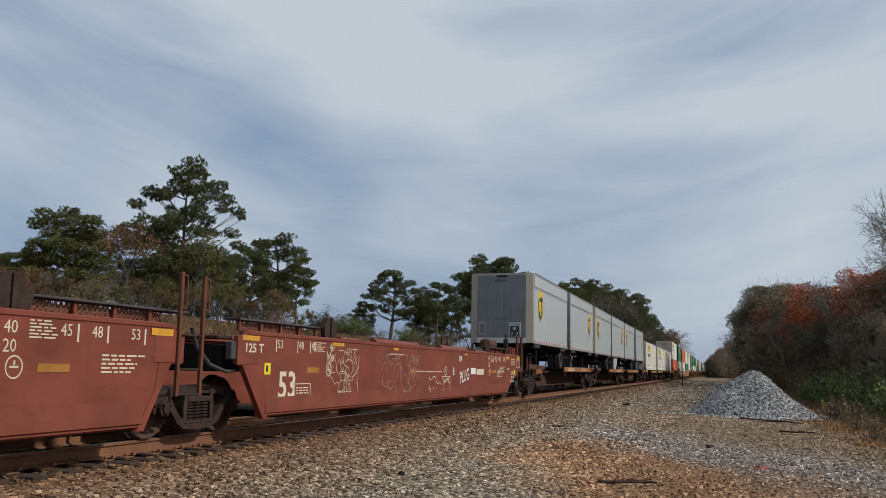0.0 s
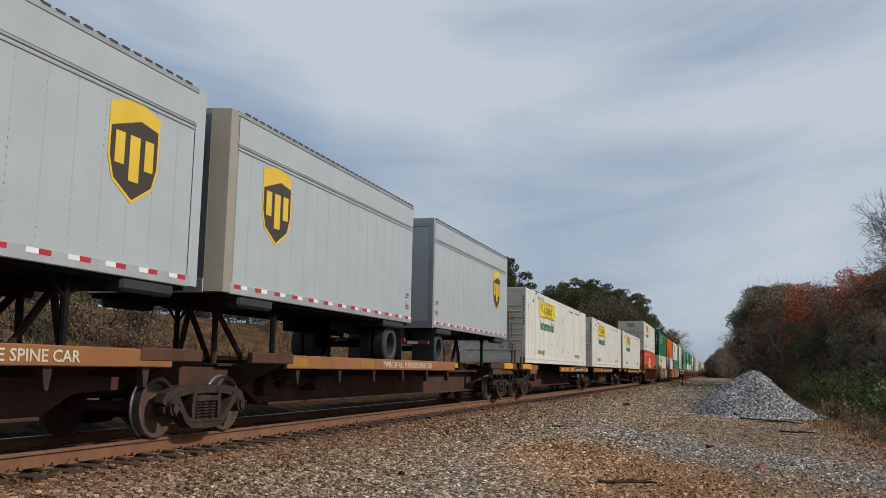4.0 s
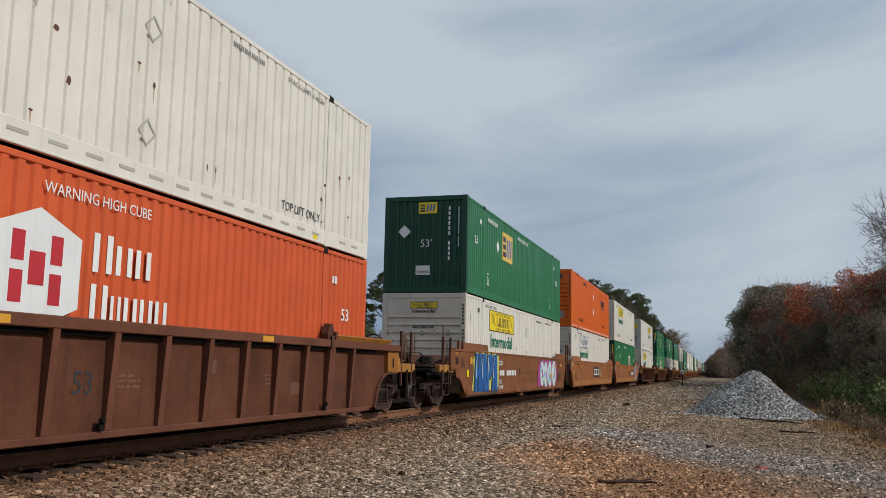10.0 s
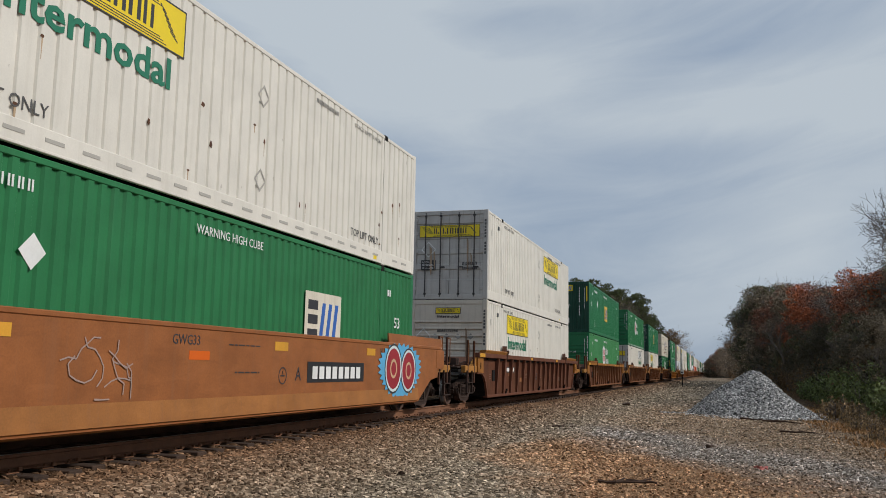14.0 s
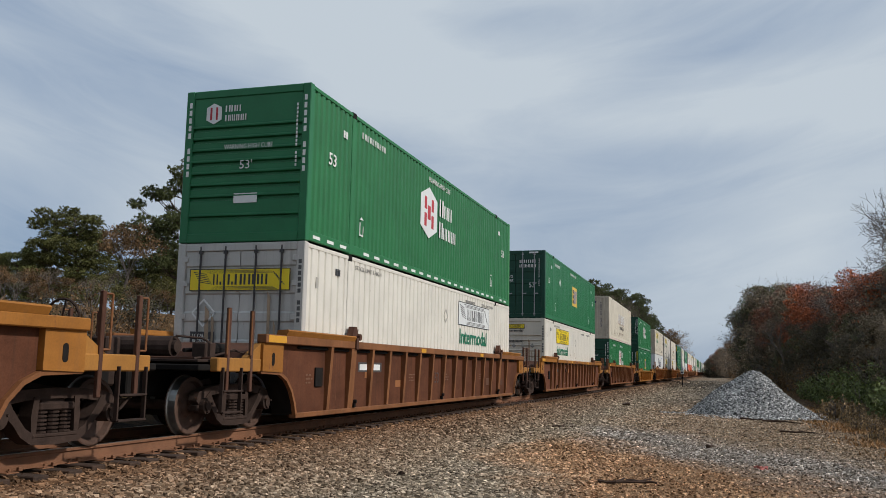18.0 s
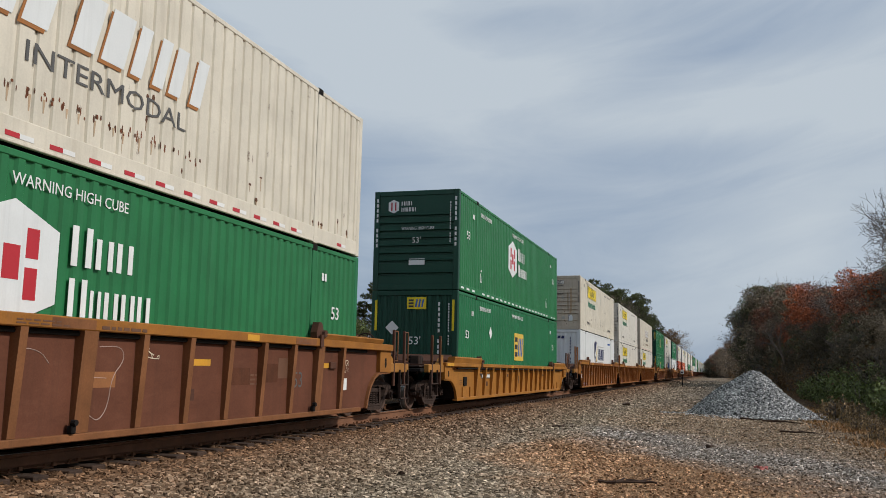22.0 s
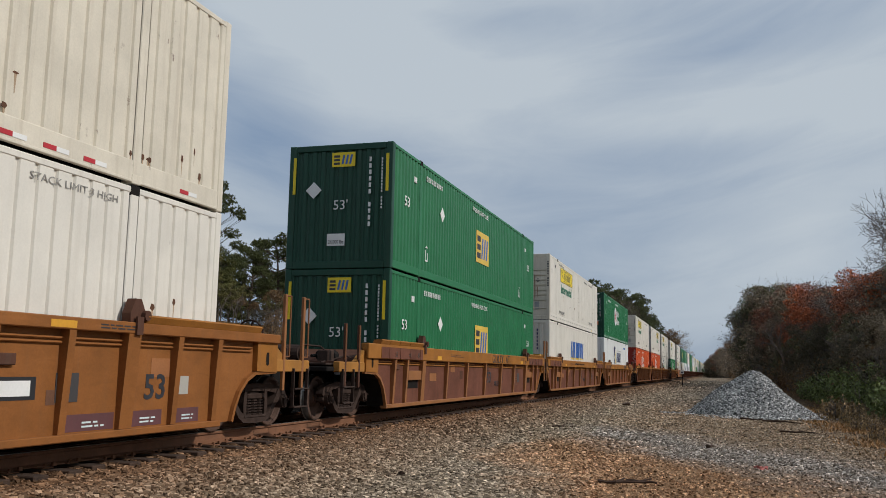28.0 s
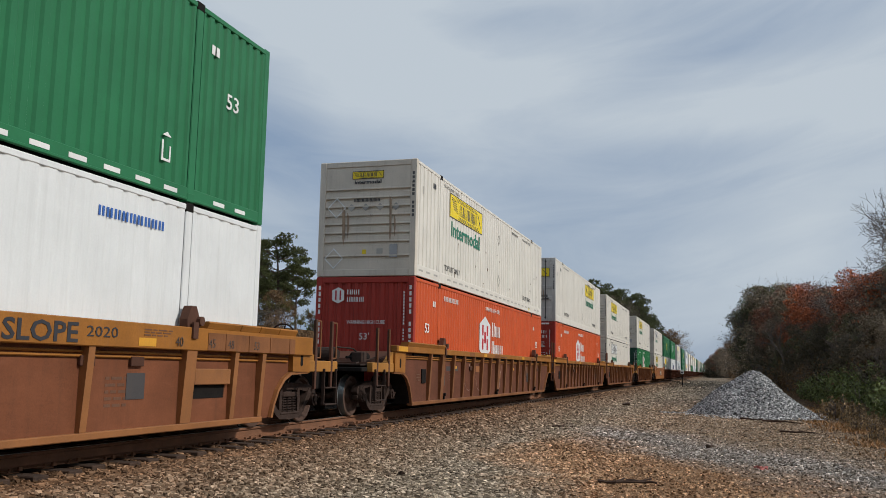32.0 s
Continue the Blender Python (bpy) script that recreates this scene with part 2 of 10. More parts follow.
M["worn_patch"] = surface("worn_orange_patch", (0.30, 0.125, 0.05), 0.65, vary=0.2, spec=0.2)
M["purple"] = surface("dull_purple_paint", (0.115, 0.042, 0.044), 0.6, vary=0.15, streak=0.2)
M["rail"] = surface("rusty_rail", (0.20, 0.088, 0.043), 0.75, 0.1, vary=0.2, scale=3, rust=0.3, bump=0.2)
M["rail_head"] = surface("worn_rail_head", (0.42, 0.37, 0.33), 0.35, 0.85, vary=0.15)
M["spine"] = surface("dark_brown_spine_steel", (0.072, 0.034, 0.024), 0.8, vary=0.25, streak=0.25, rust=0.3, rust_colour=(0.09, 0.04, 0.022), spec=0.2)
M["gusset_grey"] = surface("dark_grey_paint", (0.060, 0.055, 0.055), 0.6, vary=0.15, streak=0.25, dirt=(0.12, 0.07, 0.04), rust=0.15, spec=0.3)
M["sill_ochre"] = surface("dull_ochre_paint", (0.34, 0.150, 0.030), 0.65, vary=0.2, streak=0.4, rust=0.35, dirt=(0.2, 0.1, 0.04), spec=0.3)
M["tie"] = surface("creosoted_timber", (0.050, 0.026, 0.015), 0.9, vary=0.35, scale=7, bump=0.4)


# ---- mesh helpers ----
class Geo:
    """Collects solids into one mesh."""

    def __init__(self):
        self.v, self.f = [], []

    def add(self, verts, faces):
        n = len(self.v)
        self.v += [tuple(p) for p in verts]
        self.f += [tuple(i + n for i in f) for f in faces]
        return self

    def box(self, x0, x1, y0, y1, z0, z1):
        return self.add([(x0, y0, z0), (x1, y0, z0), (x1, y1, z0), (x0, y1, z0), (x0, y0, z1), (x1, y0, z1), (x1, y1, z1), (x0, y1, z1)],
                        [(3, 2, 1, 0), (4, 5, 6, 7), (0, 1, 5, 4), (1, 2, 6, 5), (2, 3, 7, 6), (3, 0, 4, 7)])

    def cbox(self, x0, x1, y0, y1, z0, z1, c=0.01):
        """A box with chamfered edges."""
        bm = bmesh.new()
        bmesh.ops.create_cube(bm, size=1.0)
        for v in bm.verts:
            v.co = ((x0 + x1) / 2 + v.co.x * (x1 - x0), (y0 + y1) / 2 + v.co.y * (y1 - y0), (z0 + z1) / 2 + v.co.z * (z1 - z0))
        bmesh.ops.bevel(bm, geom=bm.edges[:], offset=c, segments=1, affect="EDGES")
        bm.verts.index_update()
        self.add([v.co for v in bm.verts], [[v.index for v in f.verts] for f in bm.faces])
        bm.free()
        return self

    def prism(self, outline, axis, a, b):
        """A closed outline drawn out along an axis: 'x' takes (y, z), 'y' takes (x, z), 'z' takes (x, y)."""
        n = len(outline)
        put = {"x": lambda p, s: (s, p[0], p[1]), "y": lambda p, s: (p[0], s, p[1]), "z": lambda p, s: (p[0], p[1], s)}[axis]
        verts = [put(p, a) for p in outline] + [put(p, b) for p in outline]
        area = sum(outline[i][0] * outline[(i + 1) % n][1] - outline[(i + 1) % n][0] * outline[i][1] for i in range(n))
        flip = (area > 0) == (axis != "y")
        faces = [tuple(range(n))[::-1], tuple(range(n, 2 * n))] + [(i, (i + 1) % n, n + (i + 1) % n, n + i) for i in range(n)]
        if not flip:
            faces = [f[::-1] for f in faces]
        return self.add(verts, faces)

    def cyl(self, p0, p1, r, n=10, r1=None):
        p0, p1 = Vector(p0), Vector(p1)
        way = (p1 - p0).normalized()
        side = way.orthogonal().normalized()
        other = way.cross(side)
        r1 = r if r1 is None else r1
        ring = [side * math.cos(2 * math.pi * i / n) + other * math.sin(2 * math.pi * i / n) for i in range(n)]
        verts = [p0 + d * r for d in ring] + [p1 + d * r1 for d in ring]
        faces = [tuple(range(n))[::-1], tuple(range(n, 2 * n))] + [(i, (i + 1) % n, n + (i + 1) % n, n + i) for i in range(n)]
        return self.add(verts, faces)

    def rod(self, points, r=0.014, n=6):
        for a, b in zip(points, points[1:]):
            self.cyl(a, b, r, n)
        return self

    def lathe(self, profile, n=28):
        """Turns (x, r) points about the x axis."""
        k = len(profile)
        verts = [(x, r * math.cos(2 * math.pi * i / n), r * math.sin(2 * math.pi * i / n)) for i in range(n) for x, r in profile]
        faces = [(i * k + j, i * k + j + 1, (i + 1) % n * k + j + 1, (i + 1) % n * k + j) for i in range(n) for j in range(k - 1)]
        return self.add(verts, faces)

    def mesh(self, name, material, smooth=False):
        m = bpy.data.meshes.new(name)
        m.from_pydata(self.v, [], self.f)
        if smooth:
            m.polygons.foreach_set("use_smooth", [True] * len(m.polygons))
        m.materials.append(material)
        m.update()
        return m


def part(name, geo, material, parent, label="", smooth=False):
    """Links a Geo or a mesh as one object under a thing or under a part."""
    data = geo.mesh(name, M[material] if isinstance(material, str) else material, smooth) if isinstance(geo, Geo) else geo
    ob = new(name, data)
    ob.parent = parent
    return tagged(ob, label)


def thing(name, label, category, group="", kind=""):
    ob = new(name)
    ob.empty_display_size = 0.3
    return tagged(ob, label, category, group, kind)


LETTERS = {}


def lettering(text, height, material, bold=0.0):
    """A mesh of flat writing in the built-in font, capitals of that height, drawn from its lower left corner."""
    key = (text, height, material, bold)
    if key not in LETTERS:
        curve = bpy.data.curves.new("lettering", "FONT")
        curve.body, curve.size, curve.resolution_u, curve.offset, curve.extrude = text, height / 0.69, 2, bold, 0.002
        ob = bpy.data.objects.new("lettering", curve)
        scene.collection.objects.link(ob)
        bpy.context.view_layer.update()
        m = bpy.data.meshes.new_from_object(ob.evaluated_get(bpy.context.evaluated_depsgraph_get()))
        m.materials.clear()
        m.materials.append(M[material])
        bpy.data.objects.remove(ob)
        LETTERS[key] = m
    return LETTERS[key]


SIDE = Matrix(((0, 0, 1, 0), (1, 0, 0, 0), (0, 1, 0, 0), (0, 0, 0, 1)))   # writing on a face that looks to +x
END = Matrix(((1, 0, 0, 0), (0, 0, -1, 0), (0, 1, 0, 0), (0, 0, 0, 1)))   # writing on a face that looks to -y


def write(parent, text, height, material, x, y, z, facing=SIDE, width=None, bold=0.0, name="lettering"):
    m = lettering(text, height, material, bold)
    ob = new(name, m)
    ob.parent = parent
    wide = max(v.co.x for v in m.vertices) if m.vertices else 1.0
    s = width / wide if width else 1.0
    ob.matrix_local = Matrix.Translation((x, y, z)) @ facing @ Matrix.Diagonal((s, 1, 1, 1))
    return ob
# ---- ground, track and the gravel heap ----
def rise(a, b, x):
    """0 below a, 1 above b, smooth between."""
    t = min(1.0, max(0.0, (x - a) / (b - a)))
    return t * t * (3 - 2 * t)


YARD = -0.62


def ground_height(x, y):
    z = -0.215 - 0.045 * rise(0.95, 1.45, abs(x))
    z += (YARD + 0.26) * rise(1.75, 3.6, x)
    z += -0.505 * rise(1.75, 3.8, -x)
    z += 4.3 * rise(5.5, 19.0, -x) * (1 - 0.55 * rise(70, 130, y)) + 1.0 * rise(22.0, 70.0, -x)
    z += 1.5 * rise(13.2, 24.0, x)
    if abs(x) > 1.7:
        soft = rise(1.7, 2.6, abs(x))
        z += soft * (0.05 * noise.noise((x * 0.45, y * 0.45, 0.3)) + 0.10 * noise.noise((x * 0.12, y * 0.12, 4.0)) * rise(3, 8, abs(x)))
        z += 0.25 * noise.noise((x * 0.3, y * 0.3, 9.0)) * rise(13.0, 15.0, x)
    return z


def graded(spans):
    out = []
    for a, b, step in spans:
        n = max(1, round((b - a) / step))
        out += [a + (b - a) * i / n for i in range(n)]
    return out + [spans[-1][1]]


def earth_colours(t, p, stone, fine, mid):
    """The yard's colours by place: ballast by the rails, clay with a gravelled wheel track, soil beyond, litter under the trees."""
    split = t.nodes.new("ShaderNodeSeparateXYZ")
    t.links.new(p, split.inputs[0])
    x, y = split.outputs[0], split.outputs[1]
    broad = noise_tex(t, mapped(t, p, (1.0, 0.55, 1.0)), 0.42, 5, 0.68, 0.5)
    patch = noise_tex(t, mapped(t, p, (1.0, 0.6, 1.0)), 1.1, 4, 0.7)
    wander = math_node(t, "ADD", math_node(t, "MULTIPLY", math_node(t, "SUBTRACT", broad, 0.5), 7.0), math_node(t, "MULTIPLY", math_node(t, "SUBTRACT", patch, 0.5), 5.0))
    gravel = mix(t, stone, (0.122, 0.096, 0.071), (0.43, 0.352, 0.262))
    pale = mix(t, stone, (0.145, 0.137, 0.125), (0.45, 0.43, 0.40))
    clay = mix(t, ramp(t, mid, [(0.32, (0, 0, 0)), (0.68, (1, 1, 1))]), (0.27, 0.142, 0.075), (0.46, 0.285, 0.165))
    clay = mix(t, ramp(t, fine, [(0.52, (0, 0, 0)), (0.62, (1, 1, 1))]), clay, (0.43, 0.29, 0.18))
    clay = mix(t, ramp(t, fine, [(0.36, (1, 1, 1)), (0.44, (0, 0, 0))]), clay, (0.075, 0.040, 0.022))
    soil = mix(t, ramp(t, mid, [(0.35, (0, 0, 0)), (0.65, (1, 1, 1))]), (0.205, 0.138, 0.088), (0.38, 0.275, 0.185))
    soil = mix(t, ramp(t, fine, [(0.50, (0, 0, 0)), (0.64, (1, 1, 1))]), soil, (0.36, 0.32, 0.26))
    lane = math_node(t, "ADD", math_node(t, "SUBTRACT", math_node(t, "ADD", y, math_node(t, "MULTIPLY", x, 1.55)), 32.6), math_node(t, "MULTIPLY", wander, 0.8))
    beyond = ramp(t, math_node(t, "ADD", math_node(t, "DIVIDE", lane, 40.0), 0.5), [(0.50, (0, 0, 0)), (0.60, (1, 1, 1))])
    on_lane = ramp(t, math_node(t, "ABSOLUTE", math_node(t, "DIVIDE", lane, 8.0)), [(0.10, (0.8, 0.8, 0.8)), (0.60, (0, 0, 0))])
    yard = mix(t, on_lane, mix(t, beyond, clay, soil), pale)
    lean = math_node(t, "ADD", math_node(t, "ADD", x, math_node(t, "MULTIPLY", wander, 0.45)), math_node(t, "MULTIPLY", y, -0.035))
    near_lobe = math_node(t, "MULTIPLY", ramp(t, math_node(t, "DIVIDE", y, 40.0), [(0.275, (1, 1, 1)), (0.42, (0, 0, 0))]), 2.5)
    lean = math_node(t, "SUBTRACT", lean, near_lobe)
    to_yard = ramp(t, math_node(t, "DIVIDE", lean, 10.0), [(0.27, (0, 0, 0)), (0.44, (1, 1, 1))])
    far_road = ramp(t, math_node(t, "DIVIDE", y, 200.0), [(0.20, (0, 0, 0)), (0.34, (1, 1, 1))])
    yard = mix(t, far_road, yard, mix(t, mid, (0.20, 0.165, 0.125), (0.36, 0.31, 0.25)))
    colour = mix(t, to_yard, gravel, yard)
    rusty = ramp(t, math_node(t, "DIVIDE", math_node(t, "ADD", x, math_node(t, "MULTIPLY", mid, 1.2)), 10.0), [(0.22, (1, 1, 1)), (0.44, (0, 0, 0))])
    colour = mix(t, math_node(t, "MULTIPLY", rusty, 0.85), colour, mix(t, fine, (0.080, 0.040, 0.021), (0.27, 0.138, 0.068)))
    # the train's shade put into the ground colour, from the near rail across
    train_shade = ramp(t, math_node(t, "ADD", math_node(t, "DIVIDE", x, 20.0), 0.5), [(0.538, (1, 1, 1)), (0.568, (0, 0, 0))])
    colour = mix(t, train_shade, colour, mix(t, fine, (0.006, 0.005, 0.0045), (0.022, 0.017, 0.013)))
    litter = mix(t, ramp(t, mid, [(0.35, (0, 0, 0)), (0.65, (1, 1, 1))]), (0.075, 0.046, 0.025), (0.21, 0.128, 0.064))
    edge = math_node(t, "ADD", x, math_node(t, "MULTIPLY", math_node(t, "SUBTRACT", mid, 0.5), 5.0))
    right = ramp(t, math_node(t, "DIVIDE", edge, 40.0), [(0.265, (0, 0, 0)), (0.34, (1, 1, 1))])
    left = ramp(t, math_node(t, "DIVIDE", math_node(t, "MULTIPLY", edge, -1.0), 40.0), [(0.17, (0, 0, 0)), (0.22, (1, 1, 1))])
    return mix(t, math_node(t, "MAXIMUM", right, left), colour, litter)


def ground_material():
    m = bpy.data.materials.new("gravel_and_clay")
    m.use_nodes = True
    t = m.node_tree
    shader = t.nodes["Principled BSDF"]
    p = t.nodes.new("ShaderNodeTexCoord").outputs["Object"]
    mid = noise_tex(t, p, 1.5, 5, 0.65)
    fine = noise_tex(t, p, 15.0, 4, 0.7)
    cells = t.nodes.new("ShaderNodeTexVoronoi")
    cells.inputs["Scale"].default_value = 22.0
    t.links.new(p, cells.inputs["Vector"])
    stone = ramp(t, cells.outputs["Color"], [(0.05, (0, 0, 0)), (0.95, (1, 1, 1))])
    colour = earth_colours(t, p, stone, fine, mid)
    grains = t.nodes.new("ShaderNodeTexVoronoi")
    grains.inputs["Scale"].default_value = 36.0
    t.links.new(p, grains.inputs["Vector"])
    colour = mix(t, 1.0, colour, ramp(t, grains.outputs["Color"], [(0.1, (0.45, 0.43, 0.41)), (0.6, (0.85, 0.83, 0.81)), (0.95, (1.5, 1.48, 1.45))]), "MULTIPLY")
    t.links.new(colour, shader.inputs["Base Color"])
    shader.inputs["Roughness"].default_value = 0.95
    shader.inputs["Specular IOR Level"].default_value = 0.03
    bump = node(t, "ShaderNodeBump", Strength=1.0, Distance=0.06)
    t.links.new(math_node(t, "ADD", cells.outputs["Distance"], math_node(t, "MULTIPLY", fine, 0.9)), bump.inputs["Height"])
    t.links.new(bump.outputs[0], shader.inputs["Normal"])
    return m


def stone_material():
    m = bpy.data.materials.new("yard_stone")
    m.use_nodes = True
    t = m.node_tree
    shader = t.nodes["Principled BSDF"]
    p = t.nodes.new("ShaderNodeTexCoord").outputs["Object"]
    each = t.nodes.new("ShaderNodeNewGeometry").outputs["Random Per Island"]
    mid = noise_tex(t, p, 1.5, 5, 0.65)
    fine = noise_tex(t, p, 15.0, 4, 0.7)
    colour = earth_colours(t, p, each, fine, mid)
    shade = t.nodes.new("ShaderNodeTexWhiteNoise")
    shade.noise_dimensions = "1D"
    t.links.new(each, shade.inputs["W"])
    colour = mix(t, 1.0, colour, ramp(t, shade.outputs["Value"], [(0.0, (0.30, 0.28, 0.26)), (0.5, (0.95, 0.93, 0.90)), (0.85, (1.55, 1.55, 1.55)), (1.0, (2.4, 2.4, 2.4))]), "MULTIPLY")
    t.links.new(colour, shader.inputs["Base Color"])
    shader.inputs["Roughness"].default_value = 0.9
    shader.inputs["Specular IOR Level"].default_value = 0.1
    return m


M["ground"] = ground_material()
M["stone"] = stone_material()
M["heap_stone"] = surface("grey_crushed_granite", (0.32, 0.315, 0.305), 0.9, vary=0.14, scale=0.8, grain=50, island=1.0, spec=0.2, wide=True)


def build_ground():
    xs = graded([(-1600, -300, 130), (-300, -60, 24), (-60, -14, 3), (-14, -4, 0.8), (-4, 7, 0.28), (7, 16, 0.5), (16, 40, 2), (40, 300, 26), (300, 1600, 130)])
    ys = graded([(-300, -20, 28), (-20, 5, 2.5), (5, 30, 0.4), (30, 70, 1.0), (70, 200, 4), (200, 600, 20), (600, 3200, 130)])
    verts = [(x, y, ground_height(x, y)) for y in ys for x in xs]
    n = len(xs)
    faces = [(j * n + i, j * n + i + 1, (j + 1) * n + i + 1, (j + 1) * n + i) for j in range(len(ys) - 1) for i in range(n - 1)]
    m = bpy.data.meshes.new("ground")
    m.from_pydata(verts, [], faces)
    m.polygons.foreach_set("use_smooth", [True] * len(faces))
    m.materials.append(M["ground"])
    tagged(new("ground", m), "gravel and orange clay ground beside the railway", "ground", kind="structure")


build_ground()


def chips(name, places, sizes, material, seed):
    """Many angular stones as one mesh; places: n x 3, sizes: n."""
    rng = np.random.RandomState(seed)
    n = len(places)
    cube = np.array([(-1, -1, -1), (1, -1, -1), (1, 1, -1), (-1, 1, -1), (-1, -1, 1), (1, -1, 1), (1, 1, 1), (-1, 1, 1)], float) * 0.5
    v = cube[None] * (1 + rng.uniform(-0.45, 0.35, (n, 8, 3)))
    v *= np.stack([rng.uniform(0.7, 1.35, n), rng.uniform(0.7, 1.35, n), rng.uniform(0.5, 0.95, n)], -1)[:, None]
    a, b = rng.uniform(0, 6.283, n), rng.uniform(-0.6, 0.6, n)
    ca, sa, cb, sb = np.cos(a), np.sin(a), np.cos(b), np.sin(b)
    x = v[..., 0] * cb[:, None] + v[..., 2] * sb[:, None]
    z = -v[..., 0] * sb[:, None] + v[..., 2] * cb[:, None]
    v = np.stack([x * ca[:, None] - v[..., 1] * sa[:, None], x * sa[:, None] + v[..., 1] * ca[:, None], z], -1) * np.asarray(sizes)[:, None, None] + np.asarray(places)[:, None]
    quads = np.array([(4, 5, 6, 7), (0, 1, 5, 4), (1, 2, 6, 5), (2, 3, 7, 6), (3, 0, 4, 7)])
    f = (quads[None] + (np.arange(n) * 8)[:, None, None]).reshape(-1)
    m = bpy.data.meshes.new(name)
    m.vertices.add(n * 8)
    m.vertices.foreach_set("co", v.reshape(-1))
    m.loops.add(len(f))
    m.loops.foreach_set("vertex_index", f)
    m.polygons.add(n * 5)
    m.polygons.foreach_set("loop_start", np.arange(n * 5) * 4)
    m.polygons.foreach_set("use_smooth", [False] * (n * 5))
    m.materials.append(M[material])
    m.update(calc_edges=True)
    return m


def scatter(n, x0, x1, y0, y1, seed, keep=None, lift=0.012):
    rng = random.Random(seed)
    out = []
    for _ in range(n):
        x, y = rng.uniform(x0, x1), rng.uniform(y0, y1)
        if keep and rng.random() > keep(x, y):
            continue
        out.append((x, y, ground_height(x, y) + lift))
    return out


def build_ballast():
    rng = np.random.RandomState(4)
    laned = lambda x, y: 1.0 - 0.60 * rise(1.2, 3.4, abs(y + 1.55 * x - 32.6 + 5.0 * noise.noise((x * 0.4, y * 0.25, 6.0))))
    gritty = lambda x, y: 1.0 - 0.68 * rise(-0.3, 1.5, x - 3.6 - 0.035 * y - 2.5 * (1 - rise(11.0, 17.0, y)) + 0.9 * noise.noise((x * 0.5, y * 0.3, 2.0)))
    between = lambda x, y: (1.0 if x > 1.34 or (y % 0.497) > 0.26 else 0.04)
    zones = (("ballast_stones", "tan and grey crushed stone ballast", 15000, 1.0, 1.9, 6.6, 34.0, 0.033, 0.062, between),
             ("ballast_stones", "tan and grey crushed stone ballast", 46000, 1.8, 6.6, 7.2, 18.0, 0.028, 0.056, gritty),
             ("ballast_stones", "tan and grey crushed stone ballast", 32000, 1.8, 7.0, 18.0, 44.0, 0.034, 0.070, gritty),
             ("yard_stones", "loose gravel strewn over clay and dirt", 52000, 6.4, 12.6, 10.8, 40.0, 0.016, 0.044, laned),
             ("far_ballast", "grey crushed stone ballast along the line", 15000, 1.7, 5.6, 44.0, 105.0, 0.06, 0.11, gritty),
             ("far_gravel", "loose gravel on the yard road", 9000, 5.6, 12.6, 40.0, 90.0, 0.05, 0.11, gritty),
             ("far_gravel", "loose gravel on the yard road", 6000, 2.0, 12.6, 88.0, 180.0, 0.10, 0.2, gritty))
    for k, (name, label, count, x0, x1, y0, y1, s0, s1, keep) in enumerate(zones):
        pts = scatter(count, x0, x1, y0, y1, 20 + k, keep, 0.006)
        m = chips(name, pts, rng.uniform(s0, s1, len(pts)), "stone", 40 + k)
        tagged(new(name, m), label, "gravel", kind="stuff")


build_ballast()

HEAP = Vector((9.62, 38.6))


def heap_height(dx, dy):
    r = math.hypot(dx * (0.97 if dx < 0 else 1.08), dy)
    r += 0.22 * noise.noise((dx * 0.7, dy * 0.7, 1.5))
    top = 1.90 - 0.06 * math.exp(-((r / 0.25) ** 2))
    return max(-0.12, top - 0.75 * math.sqrt(r * r + 0.03) + 0.06 * math.sin(3 * math.atan2(dy, dx)))


def build_heap():
    root = thing("gravel_pile", "tall cone of grey crushed stone on the ground", "gravel pile")
    root.location = (HEAP.x, HEAP.y, YARD)
    n, half = 60, 3.4
    verts = [(-half + 2 * half * i / n, -half + 2 * half * j / n) for j in range(n + 1) for i in range(n + 1)]
    g = Geo().add([(x, y, heap_height(x, y)) for x, y in verts], [(j * (n + 1) + i, j * (n + 1) + i + 1, (j + 1) * (n + 1) + i + 1, (j + 1) * (n + 1) + i) for j in range(n) for i in range(n)])
    part("heap_core", g, "heap_stone", root)
    rng = random.Random(8)
    pts = []
    while len(pts) < 24000:
        a, r = rng.uniform(0, 6.283), 3.75 * math.sqrt(rng.random())
        dx, dy = r * math.cos(a), r * math.sin(a)
        h = heap_height(dx, dy)
        if h > -0.05 or rng.random() < 0.08:
            pts.append((dx, dy, max(h, 0.0) + 0.015))
    sizes = np.random.RandomState(3).uniform(0.032, 0.082, len(pts))
    tagged(part("stone_layer", chips("stone_layer", pts, sizes, "heap_stone", 77), "heap_stone", root), kind="stuff")


build_heap()


